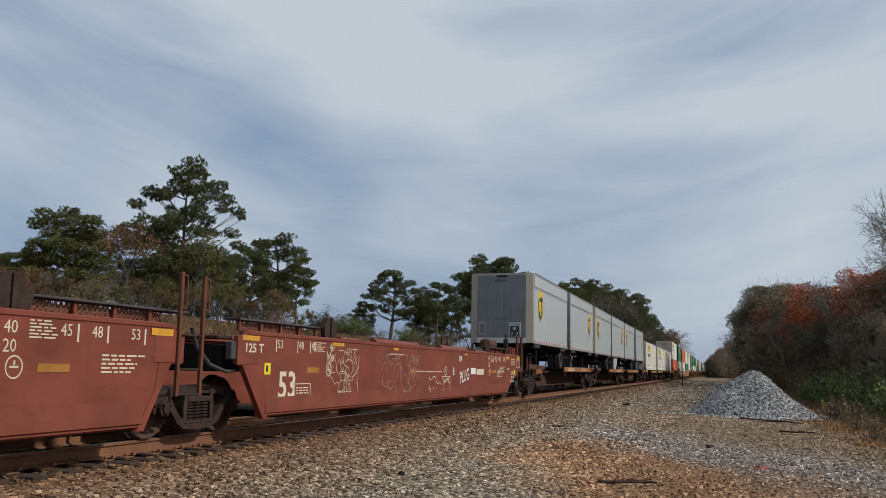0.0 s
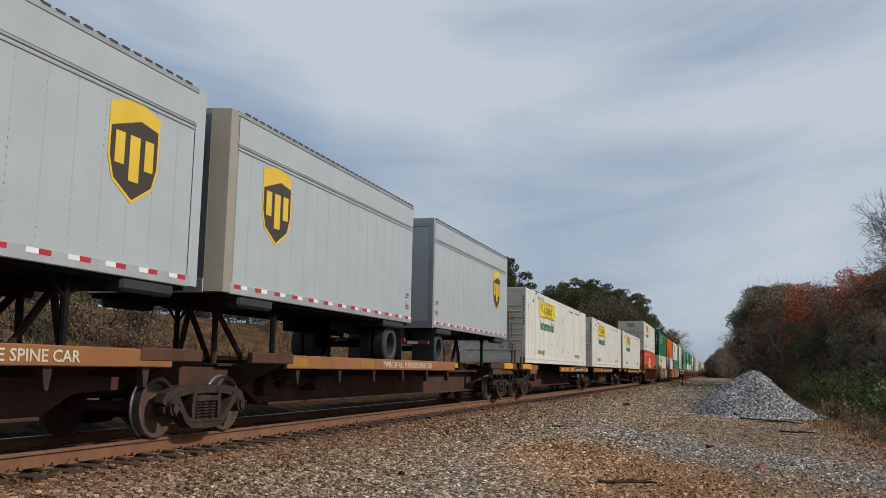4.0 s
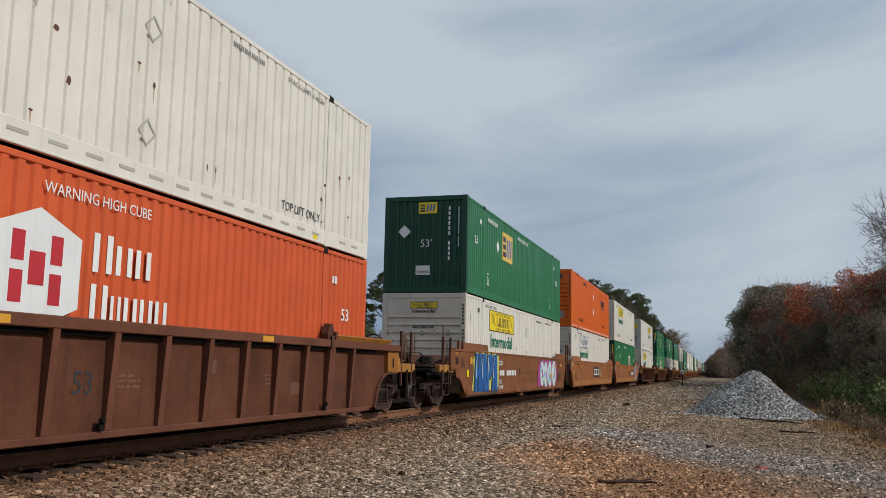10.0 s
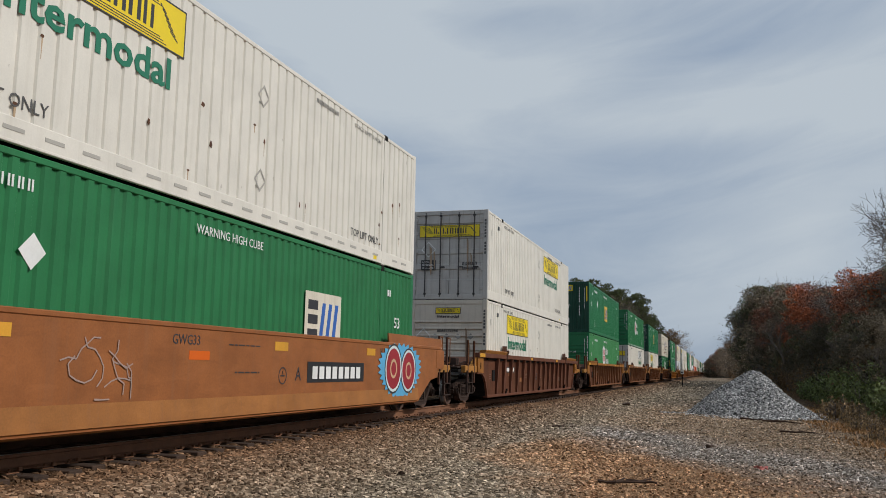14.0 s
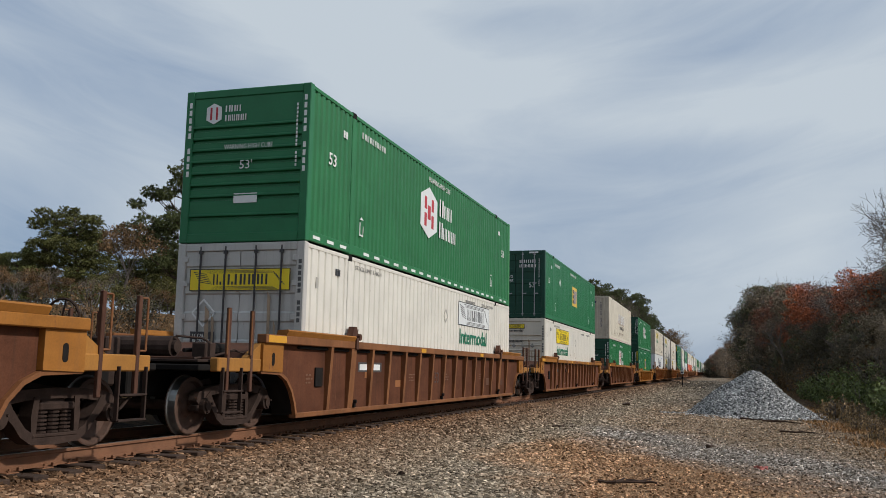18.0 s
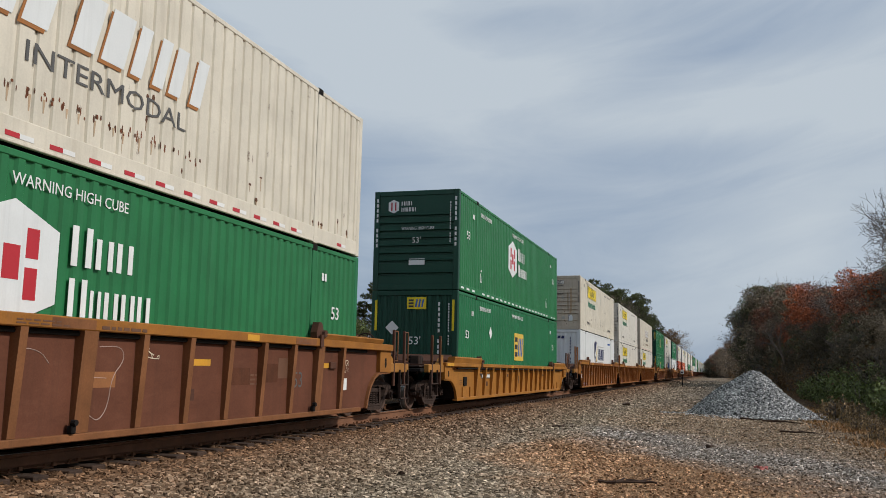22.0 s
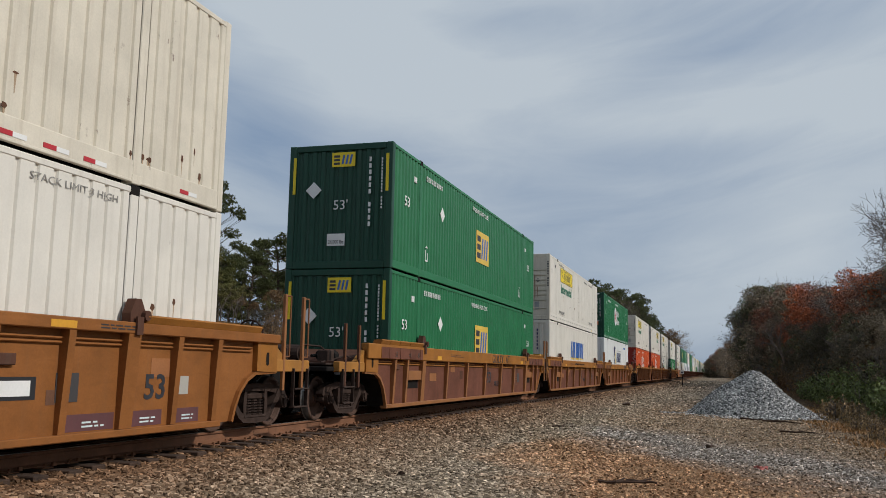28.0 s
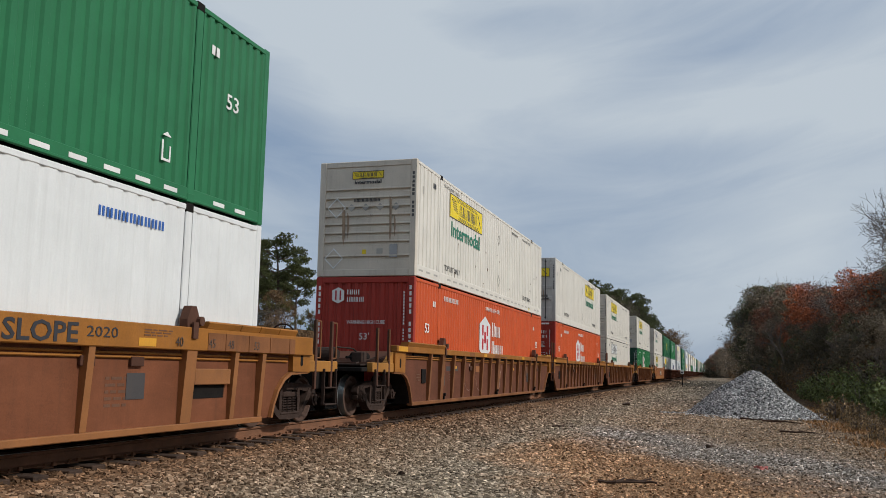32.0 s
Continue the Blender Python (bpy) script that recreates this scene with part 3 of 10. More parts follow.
def build_track():
    root = tagged(new("track"), "single railway track on timber sleepers", "railway track", kind="structure")
    prof = [(-0.07, -0.172), (0.07, -0.172), (0.07, -0.160), (0.012, -0.140), (0.009, -0.045), (0.036, -0.032), (0.036, -0.006), (0.030, 0.0), (-0.030, 0.0), (-0.036, -0.006), (-0.036, -0.032), (-0.009, -0.045), (-0.012, -0.140), (-0.07, -0.160)]
    for s in (1, -1):
        r = part("rail", Geo().prism([(x + s * 0.754, z) for x, z in prof], "y", -60, 1500), "rail", root, "rusty steel rail with worn head")
        part("rail_head", Geo().box(s * 0.754 - 0.027, s * 0.754 + 0.027, -60, 1500, 0.0005, 0.003), "rail_head", r)
    tie = Geo().cbox(-1.30, 1.30, -0.115, 0.115, -0.36, -0.178, 0.012).mesh("sleeper", M["tie"])
    plate = Geo().cbox(0.60, 0.92, -0.09, 0.09, -0.182, -0.166, 0.005).cbox(-0.92, -0.60, -0.09, 0.09, -0.182, -0.166, 0.005).cbox(0.66, 0.69, -0.05, -0.02, -0.17, -0.135, 0.004).cbox(0.82, 0.85, 0.02, 0.05, -0.17, -0.135, 0.004).cbox(0.88, 0.90, -0.05, -0.03, -0.17, -0.15, 0.004).cbox(0.86, 0.90, 0.10, 0.16, -0.165, -0.12, 0.005).mesh("tie_plate", M["rail"])
    rng = random.Random(5)
    far = Geo()
    for k in range(700):
        y = 2.0 + k * 0.497 + rng.uniform(-0.03, 0.03)
        if k < 80:
            t = part("sleeper", tie, "tie", root)
            t.matrix_local = pose(rng.uniform(-0.06, 0.06), y, rng.uniform(-0.012, 0.004), 0, 0, rng.uniform(-1.5, 1.5))
            p = part("tie_plate", plate, "rail", t)
        else:
            far.box(-1.3, 1.3, y - 0.115, y + 0.115, -0.3, -0.18)
    tagged(part("far_sleepers", far, "tie", root), kind="stuff")


build_track()


def marker_post():
    root = thing("marker_post", "small white sign on a thin dark post", "sign")
    root.location = (4.44, 105.0, ground_height(4.44, 105.0))
    part("post", Geo().cbox(-0.05, 0.05, -0.03, 0.03, -0.1, 2.0, 0.008), "under", root)
    part("plate", Geo().cbox(-0.18, 0.18, -0.055, -0.035, 1.52, 2.02, 0.006), "ink_white", root)
    part("plate_bars", Geo().box(-0.12, 0.12, -0.06, -0.054, 1.62, 1.80), "ink", root)


marker_post()


M["faded_red"] = surface("faded_red_plastic", (0.42, 0.11, 0.09), 0.6, vary=0.2)


def litter():
    """Fallen sticks, a lump of slag and a scrap of red plastic on the yard."""
    rng = random.Random(6)
    for x, y, turn, length in ((6.8, 13.4, 15, 0.62), (7.1, 13.65, -8, 0.45), (9.7, 34.3, -35, 1.7), (10.3, 32.4, -25, 1.4), (3.9, 26.0, 20, 0.7), (4.4, 44.0, 60, 0.5), (10.4, 27.5, -30, 1.1)):
        root = thing("fallen_stick", "dark fallen stick lying on gravel", "stick", "sticks on the yard")
        root.matrix_basis = pose(x, y, ground_height(x, y) + 0.03, 0, 0, turn)
        g = Geo()
        pts = [(-length / 2 + length * i / 5, 0.04 * rng.uniform(-1, 1), 0.03 * rng.random()) for i in range(6)]
        for i in range(5):
            g.cyl(pts[i], pts[i + 1], 0.030 - 0.003 * i, 6, 0.027 - 0.003 * i)
        g.cyl(pts[2], (pts[2][0] + 0.16, 0.14, 0.05), 0.014, 5)
        part("stick", g, "tie", root)
    for x, y, s in ((8.0, 20.9, 0.12), (3.55, 13.05, 0.11), (4.0, 43.9, 0.26)):
        root = thing("dark_stone", "large dark stone lying on the gravel", "stone", "dark stones on the yard")
        root.location = (x, y, ground_height(x, y) + s * 0.2)
        part("stone", chips("stone", [(0, 0, 0)], [s], "tie", int(x * 10)), "tie", root)
    root = thing("litter_scrap", "crumpled faded red plastic scrap on dirt", "litter")
    root.location = (8.9, 16.65, ground_height(8.9, 16.65) + 0.03)
    part("scrap", chips("scrap", [(0, 0, 0), (0.09, 0.05, 0.0), (-0.1, 0.02, 0.01)], [0.09, 0.06, 0.05], "faded_red", 4), "faded_red", root)


litter()
# ---- containers ----
M["rust_spot"] = surface("bare_rust", (0.105, 0.042, 0.018), 0.85, vary=0.3)
M["end_stain"] = surface("brown_end_stain", (0.36, 0.26, 0.175), 0.8, vary=0.3)
M["rust_run"] = surface("thin_rust_run", (0.42, 0.30, 0.19), 0.7, vary=0.2)
M["worn_black"] = surface("worn_black_lettering", (0.085, 0.082, 0.08), 0.6, vary=0.2)
M["faded_ink"] = surface("faded_black_lettering", (0.27, 0.26, 0.24), 0.6, vary=0.2)
LONG, HIGH, HALF = 16.154, 2.896, 1.295
Z_LOW, Z_TOP, Z_SPINE = 0.325, 3.234, 1.28


def corrugation(a, b, pitch, flat, slope, depth):
    """Plan of a folded sheet from a to b: (along, inset) points of its outer face."""
    n = max(1, round((b - a) / pitch))
    step = (b - a) / n
    pts = [(a, 0.0)]
    for i in range(n):
        s = a + i * step
        g = step - flat - 2 * slope
        pts += [(s + flat / 2, 0.0), (s + flat / 2 + slope, depth), (s + flat / 2 + slope + g, depth), (s + step - flat / 2, 0.0)]
    pts.append((b, 0.0))
    return pts


def side_sheet(folds, x, z0, z1, sign=1):
    g = Geo()
    outer = [(sign * (x - inset), y) for y, inset in folds]
    g.prism(outer + [(sign * (x - 0.075), folds[-1][0]), (sign * (x - 0.075), folds[0][0])], "z", z0, z1)
    return g


SHEETS = {}


def shared(key, make):
    if key not in SHEETS:
        SHEETS[key] = make()
    return SHEETS[key]


def container(name, label, paint, style="plate", end="plain_ribs", decals=(), dark_end=None):
    """A 53 foot box: origin under the middle of its leading end, its length along +y."""
    root = thing(name, label, "container", "containers on the train")
    m = M[paint]
    # the end's shade is put into a darker copy of the paint
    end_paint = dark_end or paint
    pitch = {"plate": (0.285, 0.205, 0.020, 0.027), "soft": (0.285, 0.150, 0.050, 0.016), "wave": (0.235, 0.095, 0.034, 0.031)}[style]
    z0, z1 = 0.17, HIGH - 0.10
    for sign in (1,):
        for a, b in ((0.14, 1.93), (2.13, LONG - 2.13), (LONG - 1.93, LONG - 0.14)):
            part("side_panel", shared(("side", paint, style, a, sign), lambda: side_sheet(corrugation(a, b, *pitch), HALF - 0.012, z0, z1, sign).mesh("side_panel", m)), paint, root)
        for y in (2.03, LONG - 2.03):
            part("lifting_post", shared(("post", paint, sign, y), lambda: Geo().cbox(min(sign * 1.20, sign * HALF), max(sign * 1.20, sign * HALF), y - 0.082, y + 0.082, 0.10, HIGH - 0.06, 0.012).mesh("lifting_post", m)), paint, root)
            for z in (0.0, HIGH - 0.13):
                part("corner_casting", shared(("casting", sign, y, z, paint), lambda: Geo().cbox(min(sign * 1.14, sign * (HALF + 0.004)), max(sign * 1.14, sign * (HALF + 0.004)), y - 0.095, y + 0.095, z, z + 0.13, 0.012).mesh("corner_casting", M["under"] if z > 1 else m)), "under", root)
        part("top_rail", shared(("top_rail", paint, sign), lambda: Geo().cbox(min(sign * 1.215, sign * (HALF - 0.002)), max(sign * 1.215, sign * (HALF - 0.002)), 0.13, LONG - 0.13, HIGH - 0.10, HIGH - 0.02, 0.01).mesh("top_rail", m)), paint, root)
        sill = 0.20 if style == "wave" else 0.30
        part("bottom_rail", shared(("bottom_rail", paint, sign), lambda: Geo().cbox(min(sign * 1.20, sign * (HALF - 0.004)), max(sign * 1.20, sign * (HALF - 0.004)), 0.13, LONG - 0.13, 0.03, sill, 0.012).cbox(min(sign * 1.25, sign * HALF), max(sign * 1.25, sign * HALF), 0.15, LONG - 0.15, 0.02, 0.06, 0.008).mesh("bottom_rail", m)), paint, root)
        for y in (0.0, LONG - 0.15):
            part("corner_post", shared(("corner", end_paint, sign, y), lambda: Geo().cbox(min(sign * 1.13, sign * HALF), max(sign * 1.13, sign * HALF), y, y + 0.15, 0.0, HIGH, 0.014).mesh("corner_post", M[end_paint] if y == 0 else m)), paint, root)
    def far_wall():
        g = Geo()
        for a, b in ((0.14, 1.93), (2.13, LONG - 2.13), (LONG - 1.93, LONG - 0.14)):
            s = side_sheet(corrugation(a, b, *pitch), HALF - 0.012, z0, z1, -1)
            g.add(s.v, s.f)
        for y in (2.03, LONG - 2.03):
            g.cbox(-HALF, -1.20, y - 0.10, y + 0.10, 0.0, HIGH - 0.02, 0.012)
        g.cbox(-HALF + 0.002, -1.215, 0.13, LONG - 0.13, HIGH - 0.10, HIGH - 0.02, 0.01).cbox(-HALF + 0.004, -1.20, 0.13, LONG - 0.13, 0.03, 0.18, 0.012)
        g.cbox(-HALF, -1.13, LONG - 0.15, LONG, 0.0, HIGH, 0.014)
        return g.mesh("side_wall", m)
    part("side_wall", shared(("far_wall", paint, style), far_wall), paint, root)
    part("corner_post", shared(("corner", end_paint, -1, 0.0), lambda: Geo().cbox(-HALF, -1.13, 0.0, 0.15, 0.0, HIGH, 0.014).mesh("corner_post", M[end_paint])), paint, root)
    part("roof", shared(("roof", paint), lambda: Geo().box(-1.22, 1.22, 0.1, LONG - 0.1, HIGH - 0.09, HIGH - 0.035).mesh("roof", m)), paint, root)
    part("floor_frame", shared("floor", lambda: Geo().box(-1.2, 1.2, 0.1, LONG - 0.1, 0.10, 0.168).mesh("floor_frame", M["under"])), "under", root)
    part("end_wall", shared(("back", paint), lambda: Geo().box(-1.13, 1.13, LONG - 0.10, LONG - 0.03, 0.0, HIGH - 0.02).mesh("end_wall", m)), paint, root)
    for z0, z1 in ((0.0, 0.17), (HIGH - 0.15, HIGH - 0.004)):
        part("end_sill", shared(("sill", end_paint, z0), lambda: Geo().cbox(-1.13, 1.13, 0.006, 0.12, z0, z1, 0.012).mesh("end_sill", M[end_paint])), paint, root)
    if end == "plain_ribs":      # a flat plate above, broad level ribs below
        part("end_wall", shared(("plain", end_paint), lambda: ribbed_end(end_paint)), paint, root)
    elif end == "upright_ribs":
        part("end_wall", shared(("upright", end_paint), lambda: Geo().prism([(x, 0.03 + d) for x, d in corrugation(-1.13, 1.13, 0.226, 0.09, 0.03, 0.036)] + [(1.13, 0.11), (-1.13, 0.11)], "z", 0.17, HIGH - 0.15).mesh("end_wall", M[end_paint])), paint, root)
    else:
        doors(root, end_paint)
    for d in decals:
        d(root)
    return root


def distant_container(design, paint, label):
    """The same box for the part of the train that never comes near: few, larger parts."""
    root = thing("container", label, "container", "containers on the train")
    m = M[paint]

    def shell():
        g = side_sheet(corrugation(0.14, LONG - 0.14, 0.5, 0.3, 0.03, 0.036), HALF - 0.012, 0.17, HIGH - 0.1)
        g.box(-HALF, HALF - 0.08, 0.02, LONG - 0.02, 0.02, HIGH - 0.03)
        for y in (0.0, 1.93, LONG - 2.13, LONG - 0.15):
            g.box(1.2, HALF, y, y + 0.15, 0.0, HIGH)
        return g.box(1.2, HALF - 0.003, 0.15, LONG - 0.15, 0.03, 0.17).box(1.2, HALF - 0.003, 0.15, LONG - 0.15, HIGH - 0.1, HIGH - 0.02).mesh("body", m)
    part("body", shared(("distant", paint), shell), paint, root)
    part("roof", shared(("roof", paint), lambda: Geo().box(-1.22, 1.22, 0.1, LONG - 0.1, HIGH - 0.09, HIGH - 0.01).mesh("roof", m)), paint, root)
    for d in design:
        d(root)
    return root


def ribbed_end(paint):
    g = Geo()
    prof = [(0.03, 0.17)]
    for z in (0.42, 0.78, 1.00, 1.22, 1.44, 1.66, 1.88, 2.10):
        prof += [(0.03, z), (0.075, z + 0.015), (0.075, z + 0.055), (0.012, z + 0.075), (0.012, z + 0.10), (0.03, z + 0.115)]
    prof += [(0.03, HIGH - 0.15), (0.11, HIGH - 0.15), (0.11, 0.17)]
    g.prism(prof, "x", -1.13, 1.13)
    return g.mesh("end_wall", M[paint])


def doors(root, paint):
    bar = {"crimson": "crimson", "shaded_white_door": "gusset_grey"}.get(paint, "galvanised")
    for x0, x1 in ((-1.125, -0.008), (0.008, 1.125)):
        g = Geo()
        prof = [(0.035, 0.175), (0.035, 0.5)]
        for z in (0.62, 1.12, 1.62, 2.12):
            prof += [(0.035, z), (0.06, z + 0.03), (0.06, z + 0.33), (0.035, z + 0.36)]
        prof += [(0.035, HIGH - 0.155), (0.09, HIGH - 0.155), (0.09, 0.175)]
        door = part("door", shared(("door", paint, x0), lambda: g.prism(prof, "x", x0, x1).mesh("door", M[paint])), paint, root)
        for f in (0.28, 0.74):
            x = x0 + (x1 - x0) * f
            part("lock_rod", shared(("rod", x, bar), lambda: Geo().cyl((x, 0.015, 0.08), (x, 0.015, HIGH - 0.06), 0.019, 8).box(x - 0.04, x + 0.04, 0.0, 0.03, 0.14, 0.2).box(x - 0.04, x + 0.04, 0.0, 0.03, HIGH - 0.2, HIGH - 0.14).box(x - 0.02, x + 0.16, -0.006, 0.014, 1.02, 1.06).mesh("lock_rod", M[bar])), "galvanised", door)
        for z in (0.35, 0.95, 1.55, 2.15, 2.6):
            xe = x0 if x0 < -0.5 else x1
            part("hinge", shared(("hinge", xe, z, paint), lambda: Geo().cbox(xe - 0.07, xe + 0.05, -0.002, 0.03, z - 0.05, z + 0.05, 0.008).mesh("hinge", M[paint])), paint, door)


# ---- marks painted on the boxes; each returns a function that puts them on a container ----
XS = HALF - 0.004     # just proud of the folded sheet
YE = 0.0135           # just proud of the end


def flat(points, facing, at, material, name, thick=0.004, label=""):
    """A flat plate of any outline on a side (+x) or an end (-y)."""
    def put(root):
        if facing == "side":
            g = Geo().prism(points, "x", at - thick, at + 0.001)
        else:
            g = Geo().prism(points, "y", at - 0.001, at + thick)
        return part(name, g, material, root, label)
    return put


def rect(a, b, c, d):
    return [(a, c), (b, c), (b, d), (a, d)]


def bars(parent, facing, a, b, c, d, material, n, gaps=0.3, name="lettering"):
    """Unreadable writing or a name: a row of bars."""
    g = Geo()
    step = (b - a) / n
    for i in range(n):
        w = step * (1 - gaps)
        for p, q in ((0.0, 0.34), (0.66, 1.0)) if n > 2 else ((0.0, 1.0),):
            lo, hi = a + i * step + w * p, a + i * step + w * q
            if facing == "side":
                g.box(XS - 0.003, XS + 0.003, lo, hi, c, d)
            else:
                g.box(lo, hi, YE - 0.003, YE + 0.003, c, d)
    return tagged(part(name, g, material, parent), kind="stuff")


def frame_lines(parent, facing, a, b, c, d, w, material):
    g = Geo()
    for p, q, r, s in ((a, b, c, c + w), (a, b, d - w, d), (a, a + w, c + w, d - w), (b - w, b, c + w, d - w)):
        if facing == "side":
            g.box(XS - 0.002, XS + 0.0035, p, q, r, s)
        else:
            g.box(p, q, YE - 0.0035, YE + 0.002, r, s)
    return part("border", g, material, parent)


def wings(parent, facing, a, b, c, d, material):
    """The scroll round the name: fine lines along both edges and a fan of feather strokes at each end."""
    g = Geo()
    x0, x1 = XS - 0.002, XS + 0.0035
    w, h = b - a, d - c

    def stroke(p, q, r, t):
        pts = [(p[0], p[1]), (q[0], q[1]), (q[0], q[1] + t), (p[0], p[1] + t)]
        if facing == "side":
            g.prism(pts, "x", x0, x1)
        else:
            g.prism(pts, "y", YE - 0.0035, YE + 0.002)
    for k in range(3):
        stroke((a + w * (0.16 + 0.02 * k), d - h * (0.10 + 0.05 * k)), (b - w * (0.20 - 0.02 * k), d - h * (0.10 + 0.05 * k)), 0, h * 0.018)
        stroke((a + w * (0.22 + 0.02 * k), c + h * (0.07 + 0.05 * k)), (b - w * (0.12 + 0.02 * k), c + h * (0.07 + 0.05 * k)), 0, h * 0.018)
    for k in range(6):
        z = d - h * (0.16 + 0.09 * k)
        stroke((a + w * (0.04 + 0.012 * k), z), (a + w * (0.17 + 0.012 * k), z - h * 0.10), 0, h * 0.03)
        stroke((b - w * (0.17 - 0.014 * k), z), (b - w * (0.13 - 0.016 * k), z - h * 0.14), 0, h * 0.03)
    return tagged(part("feather_mark", g, material, parent), kind="stuff")


def name_glyphs(parent, facing, a, b, c, d, material, widths, low=1.0):
    """A company name drawn as plain blocks; low: the height of all but the first."""
    g = Geo()
    total = sum(widths) + 0.20 * (len(widths) - 1)
    s = (b - a) / total
    u = a
    for k, w in enumerate(widths):
        t = d if k == 0 else c + (d - c) * low
        h, e = t - c, u + w * s
        bar = (e - u) * 0.30
        cuts = ((u, e, c, c + h * 0.3),) if w < 0.3 else ((u, u + bar, c, t), (e - bar, e, c, t))
        for p, q, r, v in cuts:
            if facing == "side":
                g.box(XS - 0.002, XS + 0.0035, p, q, r, v)
            else:
                g.box(p, q, YE - 0.0035, YE + 0.002, r, v)
        u += (w + 0.20) * s
    return tagged(part("company_name", g, material, parent), kind="stuff")


NAME = (0.6, 0.2, 0.8, 0.2, 0.85, 0.8, 0.85, 0.75)


def name_panel(a, outlined=False, faded=False):
    """The carrier's panel and the word below it, from a to a + 3.5 along the side."""
    def put(root):
        b = a + 3.5
        flat(rect(a, b, 1.93, 2.60), "side", XS, "snow" if outlined else "sign_yellow", "name_panel", label="" if outlined else "yellow name panel with black border")(root)
        frame_lines(root, "side", a, b, 1.93, 2.60, 0.022, "ink")
        wings(root, "side", a, b, 1.93, 2.60, "ink")
        name_glyphs(root, "side", a + 0.95, b - 0.72, 2.10, 2.42, "ink", NAME)
        write(root, "Intermodal", 0.40, "ink_green", XS, a + 0.12, 1.42, SIDE, 3.1, 0.012)
    return put


def end_panel(outlined=False, big=False):
    def put(root):
        if big:
            a, b, c, d = -1.02, 1.02, 2.02, 2.42
        else:
            a, b, c, d = -0.42, 0.42, 2.44, 2.64
        flat(rect(a, b, c, d), "end", YE, "white" if outlined else "sign_yellow", "name_panel")(root)
        frame_lines(root, "end", a, b, c, d, 0.014, "ink")
        wings(root, "end", a, b, c, d, "ink")
        name_glyphs(root, "end", a + (b - a) * 0.24, b - (b - a) * 0.22, c + (d - c) * 0.27, c + (d - c) * 0.75, "ink", NAME)
        if not big:
            write(root, "Intermodal", 0.085, "ink", -0.36, YE, 2.32, END, 0.72, 0.003)
            bars(root, "end", -0.35, 0.35, 1.86, 1.94, "ink", 10)
            for x, z in ((-0.82, 1.72), (-0.86, 0.45)):
                diamond(root, "end", x, z, 0.24, None, "ink_white")
            for k, x in enumerate((-0.42, -0.04, 0.34, 0.76)):
                diamond(root, "end", x, 1.72, 0.10, ("grey_ink", "faded_ink", "grey_ink", "faded_ink")[k])
            flat(rect(-0.1, 0.0, 0.55, 0.66), "end", YE, "sign_yellow", "sticker")(root)
            flat(rect(0.28, 0.44, 0.55, 0.68), "end", YE, "grey_ink", "sticker")(root)
            flat(rect(0.62, 0.82, 0.46, 0.78), "end", YE, "galvanised", "document_box")(root)
    return put


def diamond(parent, facing, u, z, r, fill, line="grey_ink"):
    if fill:
        flat([(u, z - r), (u + r, z), (u, z + r), (u - r, z)], facing, XS if facing == "side" else YE, fill, "placard")(parent)
        return
    g = Geo()
    w = 0.02
    for a, b in (((u, z - r), (u + r, z)), ((u + r, z), (u, z + r)), ((u, z + r), (u - r, z)), ((u - r, z), (u, z - r))):
        k = [(a[0], a[1] - w), (b[0], b[1] - w), (b[0], b[1] + w), (a[0], a[1] + w)]
        g.prism(k, "x" if facing == "side" else "y", *((XS - 0.003, XS + 0.002) if facing == "side" else (YE - 0.003, YE + 0.002)))
    part("placard_frame", g, line, parent)


def small_marks(ink, long_side=True, lift=True):
    """Length, stacking and lifting notes and the row of small serial blocks."""
    def put(root):
        for y in (0.75, LONG - 1.35):
            write(root, "53", 0.23, ink, XS, y + 0.1, 1.58, SIDE, 0.36, 0.003)
        bars(root, "side", 2.45, 3.85, 2.48, 2.61, ink, 10, 0.42)
        write(root, "WARNING HIGH CUBE", 0.13, ink, XS, 6.9, 2.52, SIDE, 1.9)
        for y in (2.45, LONG - 2.75):
            g = Geo().box(XS - 0.002, XS + 0.003, y, y + 0.035, 0.44, 0.72).box(XS - 0.002, XS + 0.003, y + 0.035, y + 0.2, 0.44, 0.475).box(XS - 0.002, XS + 0.003, y + 0.17, y + 0.2, 0.475, 0.66).prism([(y + 0.0, 0.78), (y + 0.2, 0.78), (y + 0.1, 0.84)], "x", XS - 0.002, XS + 0.003)
            part("lift_mark", g, ink, root)
        for y in (1.5, LONG - 1.7):
            bars(root, "side", y, y + 0.24, 2.26, 2.40, ink, 2)
        bars_upright(root, 1.02, 1.35, 2.55, ink, 16, 0.032)
    return put


